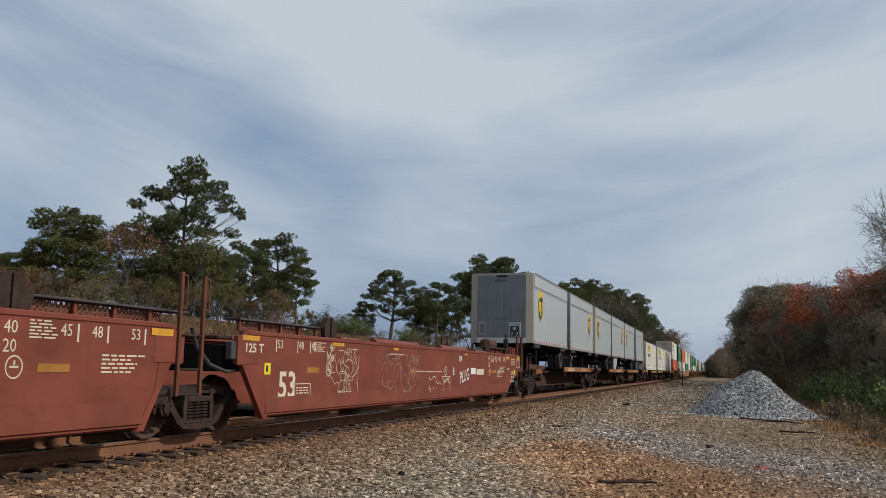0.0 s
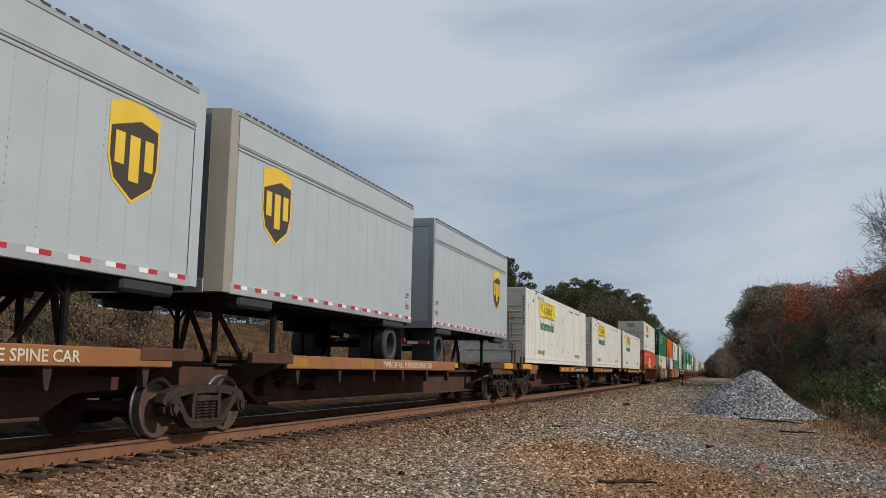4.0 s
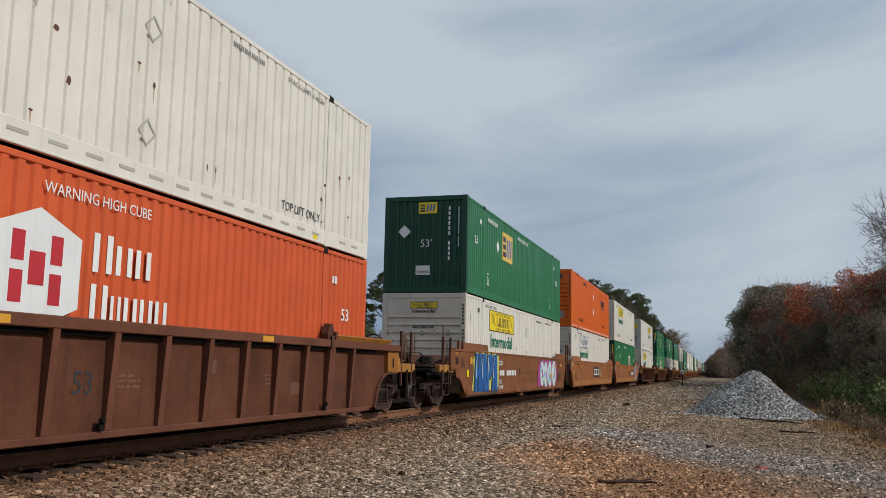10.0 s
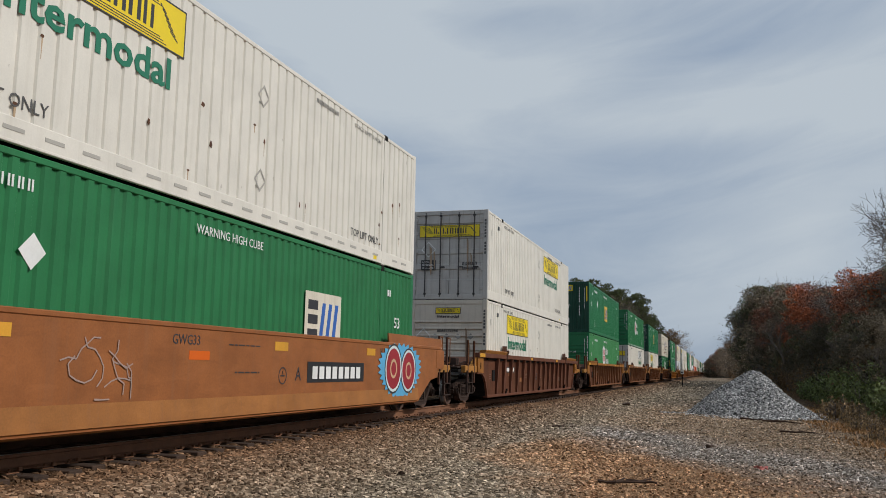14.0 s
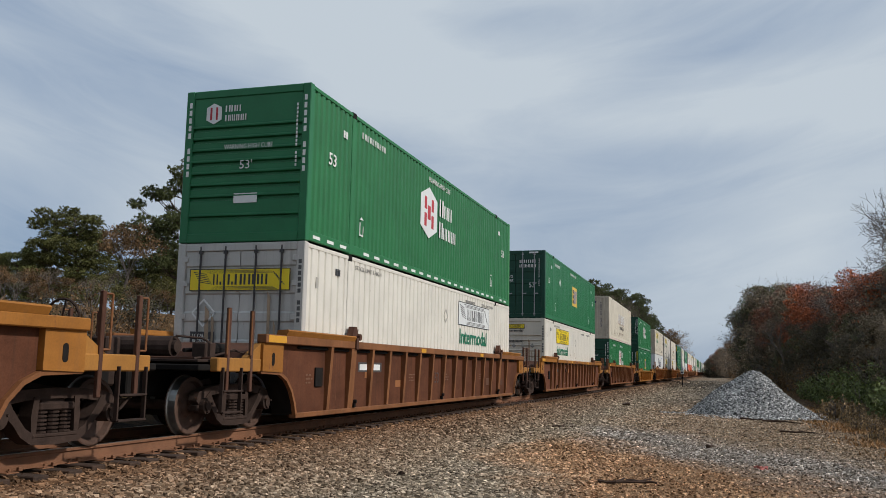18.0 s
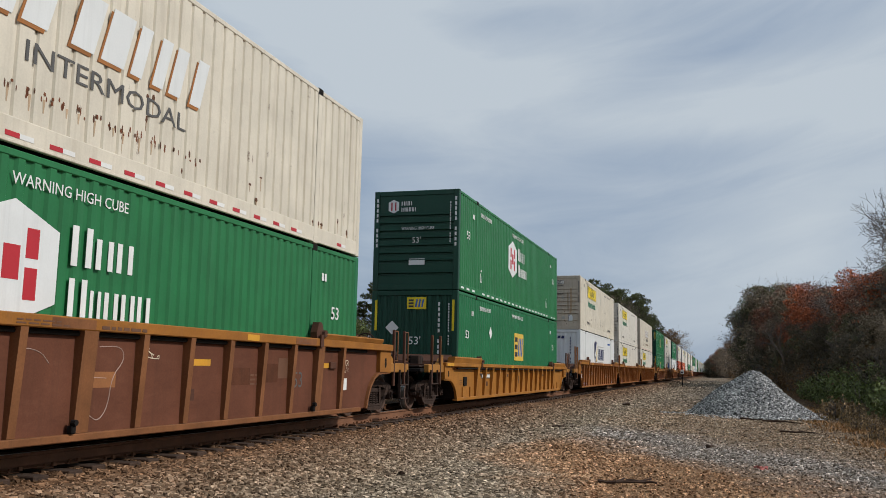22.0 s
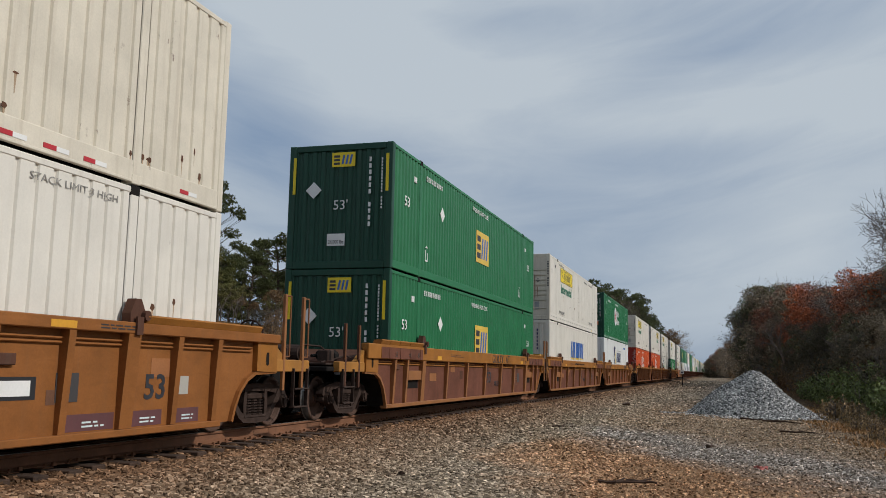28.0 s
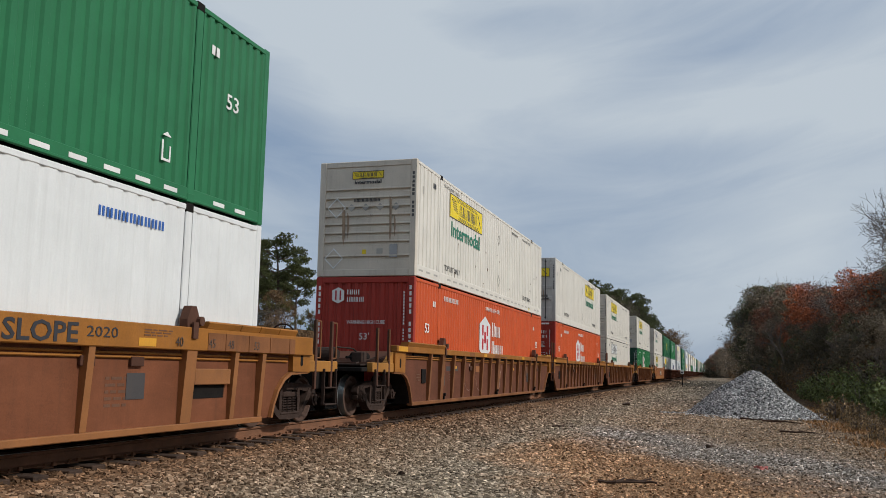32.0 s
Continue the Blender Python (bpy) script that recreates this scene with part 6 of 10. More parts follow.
                part("arch_flange", shared(("flange", rib or sheet, tuple(line)), lambda: Geo().prism(band(line, 0.055), "x", 1.366, 1.43).mesh("arch_flange", M[rib or sheet])), sheet, root)
    if sheet == "ochre" or lead != "coupler" or tail != "coupler":
        for z in (1.10, 1.15) if deep else (1.24, 1.29):
            part("air_pipe", Geo().cyl((1.385, -0.9, z), (1.385, LONG + 0.9, z - 0.01), 0.017, 6), trim, root)
        for k in (2, 14):
            y = -0.08 + k * (LONG + 0.16) / 18 + 0.28
            part("mark_plate", Geo().box(1.365, 1.372, y, y + 0.36, 0.58, 0.90), "gusset_grey", root)
    if sheet in ("brown", "red_brown"):      # near-black rod added for the chord's cast shadow, feet of the ribs
        part("brake_pipe", Geo().cyl((1.40, -0.3, 1.335), (1.40, LONG + 0.3, 1.335), 0.03, 8), "under", root)
        for y in (rib_places[1] + 0.15, rib_places[7] - 0.16, rib_places[13] - 0.2):
            part("lug", Geo().cbox(1.40, 1.475, y - 0.035, y + 0.035, 0.24, 0.33, 0.01).cyl((1.44, y, 0.36), (1.50, y, 0.36), 0.035, 8), "under", root)
    if sheet == "car_yellow":
        part("brake_pipe", Geo().cyl((1.45, -0.5, 1.31), (1.45, LONG + 0.5, 1.31), 0.026, 8), "under", root)
        for y in (0.35, 1.15, LONG - 1.2, LONG - 0.4):
            part("stub_rib", Geo().cbox(1.365, 1.40, y - 0.05, y + 0.05, 0.24, 0.62, 0.008), sheet, root)
    if deep:      # plates of the body's colour below the blocks, with upright dividers
        for y0, y1 in ((-0.92, 1.82), (LONG - 1.72, LONG + 0.92)):
            plate = part("chord_plate", Geo().box(1.498, 1.508, y0, y1, 1.215, 1.455), "rib_brown" if sheet == "rust_orange" else sheet, root)
            for k in range(4):
                y = y0 + (y1 - y0) * (k + 0.5) / 4 + 0.12
                part("divider", Geo().box(1.507, 1.516, y, y + 0.03, 1.215, 1.455), "rib_brown" if sheet == "rust_orange" else sheet, plate)
        for y0, y1 in ((0.98, 1.92), (LONG - 1.90, LONG - 0.98)):
            part("step_plate", Geo().cbox(1.40, 1.445, y0, y1, 0.74, 0.96, 0.01), rib or sheet, root)
            # flat dark plate in place of the shade inside a recess
            part("recess", Geo().box(1.366, 1.369, y0 + 0.05, y1 - 0.05, 0.55, 0.74), "under", root)
    patched(root, len(label) + (7 if deep else 0))
    part("well_floor", shared("well_floor", lambda: Geo().box(-1.30, 1.30, 0.05, 1.2, 0.19, 0.30).box(-1.30, 1.30, LONG - 1.2, LONG - 0.05, 0.19, 0.30).box(-1.30, 1.30, 7.4, 8.8, 0.19, 0.28).box(-1.30, 1.30, 3.8, 4.2, 0.19, 0.28).box(-1.30, 1.30, 12.0, 12.4, 0.19, 0.28).mesh("well_floor", M["under"])), "under", root)
    ends(root, a, b, lead, tail, sheet, sill)
    if numbers:
        for y, text in ((1.94, "20"), (1.94, "40")):
            write(root, text, 0.10, "ink", 1.452, y, 1.17 if text == "20" else 1.02, SIDE)
        write(root, "53", 0.26, "worn_black" if sheet == "red_brown" else "ink", 1.368, 13.3 if sheet == "red_brown" else 7.45, 0.66, SIDE)
        part("number_plate_bar", Geo().box(1.366, 1.3685, 2.42, 3.72, 0.92, 1.12), "plum_brown" if sheet == "red_brown" else "gusset_grey", root)
        part("number_bar", Geo().box(1.3685, 1.3705, 2.50, 2.92, 0.96, 1.08), "gusset_grey" if sheet == "red_brown" else "ink_white", root)
        part("number_bar", Geo().box(1.3685, 1.3705, 3.02, 3.62, 0.96, 1.08), "gusset_grey" if sheet == "red_brown" else "ink_white", root)
        part("reflector", Geo().box(1.50, 1.504, -1.55, -0.95, 1.385, 1.495), "yellow", root)
        part("reflector", Geo().box(1.50, 1.504, 6.0, 6.35, 1.39, 1.48), "yellow", root)
        part("reflector", Geo().box(1.50, 1.504, 11.5, 11.85, 1.39, 1.48), "yellow", root)
        part("junction_box", Geo().cbox(1.365, 1.40, 0.42, 0.72, 0.66, 1.0, 0.01), "under", root)
    return root


def distant_well(label, sheet="brown"):
    """A ribbed well for the far part of the train."""
    root = thing("well_wagon", label, "wagon", "wagons of the train")

    def body():
        g = Geo().box(-1.36, 1.36, -0.4, LONG + 0.4, 0.20, 1.40).box(1.3, 1.50, -1.6, LONG + 1.6, 1.36, 1.51).box(-1.3, 1.3, -3.0, LONG + 3.0, 0.9, 1.1)
        for k in range(19):
            y = -0.08 + k * (LONG + 0.16) / 18
            g.prism([(1.36, 0.24), (1.40, 0.24), (1.475, 1.37), (1.36, 1.37)], "y", y - 0.045, y + 0.045)
        return g.mesh("body", M[sheet])
    part("body", shared(("distant_well", sheet), body), sheet, root)

    def gear():
        g = Geo()
        for y in (-1.7, LONG + 1.7):
            for k in (-0.89, 0.89):
                g.cyl((-0.84, y + k, 0.42), (0.84, y + k, 0.42), 0.42, 14)
            g.box(0.9, 1.04, y - 1.0, y + 1.0, 0.4, 0.66).box(-1.04, -0.9, y - 1.0, y + 1.0, 0.4, 0.66)
        return g.mesh("bogie_pair", M["castor"])
    part("running_gear", shared("distant_gear", gear), "castor", root)
    return root


def ends(root, a, b, lead, tail, paint, sill):
    if lead == "coupler":
        coupler_end(root, a if a > -1.7 else a + 0.45, -1, paint, sill, "rib_ochre" if paint == "ochre" else "rust_dark", 2.25 if paint == "ochre" else 1.85)
        bogie(root, -1.70 if a > -1.7 else -1.88)
    else:
        joint_end(root, a, -1, paint)
        bogie(root, -1.675)
    if tail == "coupler":
        coupler_end(root, b if b < LONG + 1.7 else b - 0.45, 1, paint, sill, "rib_ochre" if paint == "ochre" else "rust_dark", 2.2 if paint in ("brick", "ochre") else 1.85)
        bogie(root, LONG + (1.70 if b < LONG + 1.7 else 1.42))
        brake_wheel(root, 0.62, b + 0.55, 1.52)
    else:
        joint_end(root, b, 1, paint)


def joint_end(root, y, way, paint):
    """Where two wells share a bogie."""
    y0, y1 = sorted((y - way * 1.3, y + way * 0.03))
    part("bulkhead", Geo().cbox(-1.24, 1.24, y0, y1, 0.92, 1.32, 0.02), "under", root)
    post = {"ochre": "ochre", "rust_orange": "rib_ochre", "plum_brown": "rib_ochre"}.get(paint, "red_brown")
    if way > 0:
        for s in (1, -1):
            x = s * 1.50
            for k in (-0.14, 0.40):
                part("ladder_post", Geo().cbox(x - 0.025, x + 0.025, y + k - 0.03, y + k + 0.03, 0.60, 2.22, 0.008), post, root)
                part("grab_iron", Geo().rod([(x + s * 0.02, y + k, 1.75), (x + s * 0.02, y + k + 0.10, 1.75), (x + s * 0.02, y + k + 0.10, 2.18), (x + s * 0.02, y + k, 2.18)], 0.012), post, root)
            for z in (0.62, 0.95, 1.40):
                part("rung", Geo().rod([(x, y - 0.14, z), (x, y + 0.40, z)], 0.014), "castor", root)
            if paint != "brick":
                part("spacer_block", Geo().cbox(min(s * 1.0, s * 1.3), max(s * 1.0, s * 1.3), y - 0.06, y + 0.26, 1.60, 1.68, 0.01), "yellow", root)
            if paint != "brick":
                part("spacer_block", Geo().cbox(min(s * 1.0, s * 1.3), max(s * 1.0, s * 1.3), y - 0.04, y + 0.30, 1.46, 1.54, 0.01), "yellow", root)
        part("cross_walk", Geo().cbox(-1.2, 1.2, y - 0.3, y + 0.25, 1.40, 1.45, 0.01), "castor", root)
        part("hose", Geo().rod([(1.32, y + 0.42, 1.52), (1.34, y + 0.55, 1.25), (1.36, y + 0.85, 1.02), (1.36, y + 1.3, 0.92), (1.33, y + 1.6, 0.94)], 0.028, 6), "gusset_grey", root)
    else:
        for k in (0.0, 0.14) if paint != "brick" else ():
            part("spacer_block", Geo().cbox(1.0, 1.3, y - 0.10, y + 0.24, 1.46 + k, 1.54 + k, 0.01), "yellow", root)
        part("bulkhead_box", Geo().cbox(1.36, 1.46, y - 0.16, y - 0.02, 1.1, 1.36, 0.01), "gusset_grey", root)
        part("cross_walk", Geo().cbox(-1.2, 1.2, y - 0.12, y + 0.3, 1.40, 1.45, 0.01), "castor", root)


def smooth_well(label, sheet="tan", top=1.55, lead="joint", tail="joint", sill="sill_ochre", marks=None, hood=True, gusset="gusset_grey", lip=None):
    """A well wagon with plain sheet sides and sloped lower corners."""
    root = thing("well_wagon", label, "wagon", "wagons of the train")
    a, b = -2.0 if lead == "coupler" else -1.38, LONG + (2.0 if tail == "coupler" else 0.55)
    low_b, high_b = (LONG + 0.02, LONG + 0.95) if tail == "coupler" else (LONG - 0.22, LONG + 0.28)
    arch = [(high_b, 0.74), (b - 0.5, 0.80), (b - 0.42, 1.0), (b, 1.0)] if tail == "coupler" else [(high_b, 1.02), (b, 1.02)]
    front = [(a, 1.0), (a + 0.42, 1.0), (a + 0.5, 0.80), (-1.12, 0.74)] if lead == "coupler" else [(a, 1.02), (-0.90, 1.02)]
    outline = [(-0.45 if lead == "coupler" else -0.52, 0.25), (low_b, 0.25), *arch, (b, top - 0.12), (b - 0.25, top), (a + 0.25, top), (a, top - 0.12), *front]
    for s in (1, -1):
        part("side_sheet", shared(("smooth", sheet, s, top, lead, tail), lambda: Geo().prism(outline, "x", min(s * 1.44, s * 1.475), max(s * 1.44, s * 1.475)).mesh("side_sheet", M[sheet])), sheet, root)
        part("top_chord", shared(("smooth_top", sheet, s, top, lead, tail), lambda: Geo().cbox(min(s * 1.325, s * 1.49), max(s * 1.325, s * 1.49), a + 0.25, b - 0.25, top - 0.06, top + 0.01, 0.012).mesh("top_chord", M[sheet])), sheet, root)
        part("bottom_chord", shared(("smooth_low", lip or sheet, s, tail), lambda: Geo().prism([(s * 1.30, 0.22), (s * 1.41, 0.22), (s * 1.50, 0.29), (s * 1.497, 0.34), (s * 1.477, 0.56), (s * 1.30, 0.56)], "y", -0.50, low_b - 0.02).mesh("bottom_chord", M[lip or sheet])), sheet, root)
        x0, x1 = sorted((s * 1.40, s * 1.485))
        part("end_plate", Geo().cbox(x0, x1, a - 0.02, a + 0.62, 1.03, top - 0.08, 0.008), gusset, root)
        part("end_plate", Geo().cbox(x0, x1, b - 0.62, b + 0.02, 1.03, top - 0.08, 0.008), gusset, root)
        if lead != "coupler":
            part("gusset", Geo().prism([(a + 0.12, 1.03), (-0.55, 0.20), (-0.42, 0.20), (-0.45, 0.55), (-0.62, 1.03)], "x", x0, x1 if s > 0 else x1), gusset, root)
        if tail != "coupler":
            part("gusset", Geo().prism([(high_b + 0.02, 1.03), (low_b + 0.02, 0.20), (low_b - 0.12, 0.20), (high_b - 0.30, 0.7), (high_b - 0.25, 1.03)], "x", x0, x1), gusset, root)
        if hood:
            for y0, y1 in ((-0.75, 2.0), (LONG - 2.0, b - 0.15)):
                part("hood_plate", Geo().prism([(s * 1.44, top), (s * 1.48, top), (s * 1.455, top + 0.21), (s * 1.43, top + 0.21)], "y", y0, y1), sheet, root)
        else:
            for y0, y1 in ((2.4, 3.3), (12.2, 13.3)):
                part("guide_plate", Geo().prism([(s * 1.30, top + 0.01), (s * 1.49, top + 0.01), (s * 1.42, top + 0.05), (s * 1.33, top + 0.05)], "y", y0, y1), sheet, root)
            for y0, y1 in ((4.2, 7.0), (8.8, 11.2)):
                part("guide_plate", Geo().prism([(s * 1.30, top + 0.01), (s * 1.49, top + 0.01), (s * 1.40, top + 0.09), (s * 1.33, top + 0.09)], "y", y0, y1), sheet, root)
    part("well_floor", SHEETS["well_floor"], "under", root)
    ends(root, a, b, lead, tail, sheet, sill)
    if marks:
        marks(root)
    return root


def side_text(root, text, height, ink, y, z, x=1.478, width=None, bold=0.0):
    return write(root, text, height, ink, x, y, z, SIDE, width, bold)


def side_plate(root, y0, y1, z0, z1, ink, x=1.478, name="reflector"):
    return part(name, Geo().box(x - 0.003, x + 0.002, y0, y1, z0, z1), ink, root)


def number_blocks(root, y, z, h, n, ink, x=1.478, pitch=None):
    g = Geo()
    pitch = pitch or h * 0.78
    for i in range(n):
        g.box(x - 0.002, x + 0.002, y + i * pitch, y + (i + 0.72) * pitch, z, z + h)
    return part("number_panel", g, ink, root)


def scrawl(root, y0, y1, z0, z1, ink, seed, strokes=14, r=0.018, x=1.48):
    """Sprayed loops and strokes."""
    rng = random.Random(seed)
    g = Geo()
    for i in range(strokes):
        x += 0.0006
        y = y0 + (y1 - y0) * rng.random()
        z = z0 + (z1 - z0) * rng.random()
        pts, a = [], rng.uniform(0, 6.28)
        for k in range(7):
            pts.append((x, max(y0, min(y1, y)), max(z0, min(z1, z))))
            a += rng.uniform(-1.3, 1.3)
            y += 0.13 * math.cos(a)
            z += 0.13 * math.sin(a)
        for p, q in zip(pts, pts[1:]):
            x += 0.00004
            d = Vector(q) - Vector(p)
            if d.length < 1e-4:
                continue
            n = Vector((0, -d.z, d.y)).normalized() * r
            g.add([(x, p[1] - n.y, p[2] - n.z), (x, q[1] - n.y, q[2] - n.z), (x, q[1] + n.y, q[2] + n.z), (x, p[1] + n.y, p[2] + n.z)], [(0, 1, 2, 3)])
    return part("graffiti", g, ink, root)


def capacity_marks(root, ink, top):
    z = top - 0.20
    for y, t in ((-0.16, "53"), (0.60, "48"), (1.08, "45"), (LONG - 1.75, "45"), (LONG - 1.25, "48"), (LONG - 0.55, "53")):
        side_text(root, t, 0.13, ink, y, z, 1.478)
        side_plate(root, y + (-0.06 if y < 5 else 0.26), y + (-0.03 if y < 5 else 0.29), z - 0.06, z + 0.14, ink, 1.4785, "limit_mark")
    for y in (1.85, LONG - 2.55):
        side_text(root, "40", 0.13, ink, y, z)
        side_text(root, "20", 0.13, ink, y, z - 0.19)


# ---- skeleton wagons and their trailers ----
def spine_wagon(label, plate=(7.5, 17.0), lead="joint", tail="joint", text="53' ALL PURPOSE SPINE CAR", front=0.0, back=17.5, cradle=True):
    """front and back: its bogies' places along y."""
    root = thing("spine_wagon", label, "wagon", "wagons of the train")
    a, b = (front - 1.2 if lead == "coupler" else front - 0.2), (back + 1.2 if tail == "coupler" else back + 0.2)
    belly = [(a + 0.4, 0.98), (a + 0.4, 0.70), (a + 2.3, 0.62), (a + 2.9, 0.34), (b - 2.9, 0.34), (b - 2.3, 0.62), (b - 0.4, 0.70), (b - 0.4, 0.98)]
    part("centre_beam", Geo().prism(belly, "x", -0.42, 0.42).cbox(-0.62, 0.62, a + 2.0, b - 2.0, 0.92, 0.99, 0.01).cbox(-0.56, 0.56, a + 3.0, b - 3.0, 0.32, 0.37, 0.01), "spine", root, "long fishbelly steel spine")
    y0, y1 = plate
    for s in (1, -1):
        part("deck_edge", Geo().cbox(min(s * 1.23, s * 1.31), max(s * 1.23, s * 1.31), y0, y1, 0.97, 1.20, 0.012), "ochre" if cradle else "rib_ochre", root, "deck edge plate with lettering")
        for k in range(6):
            y = y0 + 0.5 + k * (y1 - y0 - 1.0) / 5
            part("bracket", Geo().prism([(y - 0.08, 0.97), (y + 0.08, 0.97), (y + 0.03, 0.70), (y - 0.03, 0.72)], "x", min(s * 1.16, s * 1.26), max(s * 1.16, s * 1.26)).box(min(s * 0.4, s * 1.2), max(s * 0.4, s * 1.2), y - 0.04, y + 0.04, 0.84, 0.96), "castor", root)
        for y in (0.3, 14.1 if cradle else 15.6):
            part("cross_arm", Geo().prism([(s * 0.40, 0.62), (s * 0.40, 1.0), (s * 1.30, 1.22), (s * 1.30, 1.05)], "y", y + 1.5, y + 1.85), "castor", root)
            part("side_sill", Geo().cbox(min(s * 1.22, s * 1.32), max(s * 1.22, s * 1.32), y + 0.7, y + 2.1, 1.05, 1.22, 0.012), "ochre" if cradle else "rust_dark", root)
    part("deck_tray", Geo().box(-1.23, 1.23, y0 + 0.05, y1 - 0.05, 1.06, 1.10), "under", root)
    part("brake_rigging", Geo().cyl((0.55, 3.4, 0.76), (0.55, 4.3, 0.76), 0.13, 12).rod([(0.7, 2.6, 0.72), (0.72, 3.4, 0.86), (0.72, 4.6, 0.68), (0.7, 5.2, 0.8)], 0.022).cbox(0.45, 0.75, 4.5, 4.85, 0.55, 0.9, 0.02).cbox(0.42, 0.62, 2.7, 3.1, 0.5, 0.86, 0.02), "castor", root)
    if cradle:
        # near-black filler added where the gap above the deck lies in shade
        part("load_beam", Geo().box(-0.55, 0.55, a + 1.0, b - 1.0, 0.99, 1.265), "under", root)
    if text:
        if cradle:
            side_plate(root, y0 + 4.4, y0 + 8.0, 1.0, 1.17, "black", 1.312, "text_panel")
        else:
            if text.startswith("2"):
                number_blocks(root, y0 + 1.1, 1.02, 0.13, 9, "ink_cream", 1.315, 0.21)
        side_text(root, text, 0.13 if not cradle else 0.115, "ink_cream", y0 + (5.4 if text.startswith("2") else 4.45), 1.02, 1.315, 1.6 if text.startswith("2") else 3.45, 0.003)
    for k in (0.35, 1.6, 3.2, 8.3) if cradle else (0.05, 3.2):
        side_plate(root, y0 + k, y0 + k + 0.75, 1.01, 1.16, "yellow" if cradle else "sill_ochre", 1.3115)
    if lead == "coupler":
        f = front
        part("end_platform", Geo().cbox(-1.25, 1.25, f - 1.95, f - 1.0, 0.98, 1.06, 0.012).cbox(-0.3, 0.3, f - 2.0, f + 0.2, 0.6, 0.95, 0.02), "under", root)
        for s in (1, -1):
            part("side_sill", Geo().cbox(min(s * 1.24, s * 1.38), max(s * 1.24, s * 1.38), f - 1.8, f - 0.2, 1.05, 1.24, 0.012), "yellow" if cradle else "rust_dark", root, "end sill")
            part("lower_sill", Geo().cbox(min(s * 1.20, s * 1.33), max(s * 1.20, s * 1.33), f - 0.18, f + 1.1, 0.88, 1.06, 0.012), "rib_brown", root)
            step_ladder(root, s * 1.40, f - 1.9, f - 1.25, 1.1, 0.36, 2, "gusset_grey", r=0.012)
            for y in (f - 1.88, f - 1.27):
                part("end_post", Geo().box(s * 1.30 - 0.025, s * 1.30 + 0.025, y - 0.03, y + 0.03, 1.0, 1.50), "red_brown", root)
            part("hand_loop", Geo().rod([(s * 1.33, f - 1.88, 1.22), (s * 1.33, f - 1.86, 1.66), (s * 1.33, f - 1.29, 1.66), (s * 1.33, f - 1.27, 1.22)], 0.011), "gusset_grey", root)
        coupler(root, f - 1.75, -1)
    if tail == "coupler":
        k = back
        part("end_platform", Geo().cbox(-1.25, 1.25, k - 0.3, k + 1.0, 0.98, 1.06, 0.012).cbox(-0.3, 0.3, k - 0.2, k + 2.0, 0.6, 0.95, 0.02), "under", root)
        for s in (1, -1):
            part("side_sill", Geo().cbox(min(s * 1.24, s * 1.38), max(s * 1.24, s * 1.38), k - 0.9, k + 0.40, 1.05, 1.24, 0.012), "yellow", root, "yellow end sill")
            part("bogie_sill", Geo().cbox(min(s * 1.16, s * 1.30), max(s * 1.16, s * 1.30), k - 2.2, k + 0.7, 0.86, 1.05, 0.012), "rust_dark", root)
            step_ladder(root, s * 1.40, k + 0.42, k + 0.95, 1.1, 0.28, 2, "gusset_grey", r=0.012)
            part("plate_end", Geo().cbox(min(s * 1.24, s * 1.38), max(s * 1.24, s * 1.38), k + 0.41, k + 1.0, 1.02, 1.24, 0.01), "red_brown", root)
            for y in (k + 0.46, k + 0.95):
                part("end_post", Geo().box(s * 1.32 - 0.025, s * 1.32 + 0.025, y - 0.03, y + 0.03, 1.0, 1.72), "red_brown", root)
            part("cross_rung", Geo().cyl((s * 1.32, k + 0.46, 1.42), (s * 1.32, k + 0.95, 1.42), 0.016, 6), "red_brown", root)
            part("hand_loop", Geo().rod([(s * 1.33, k + 0.46, 1.5), (s * 1.33, k + 0.48, 1.92), (s * 1.33, k + 0.93, 1.92), (s * 1.33, k + 0.95, 1.5)], 0.011), "gusset_grey", root)
        coupler(root, k + 1.75, 1)
        bogie(root, k)
    bogie(root, front)
    return root


def hitch(root, y, way):
    """The folding stand that holds a trailer's nose."""
    g = Geo()
    for s in (1, -1):
        g.cyl((s * 0.35, y + way * 0.9, 1.0), (s * 0.25, y, 1.94), 0.05, 8).cyl((s * 0.35, y - way * 0.15, 1.0), (s * 0.25, y, 1.94), 0.05, 8)
    g.cbox(-0.55, 0.55, y - 0.35, y + 0.35, 1.93, 2.03, 0.02).cbox(-0.5, 0.5, y - 0.25, y + 1.0 * way if way > 0 else y + 0.25, 0.99, 1.04, 0.01)
    part("hitch_stand", g, "castor", root)


T_LONG, T_LOW, T_TOP = 8.53, 2.04, 4.90


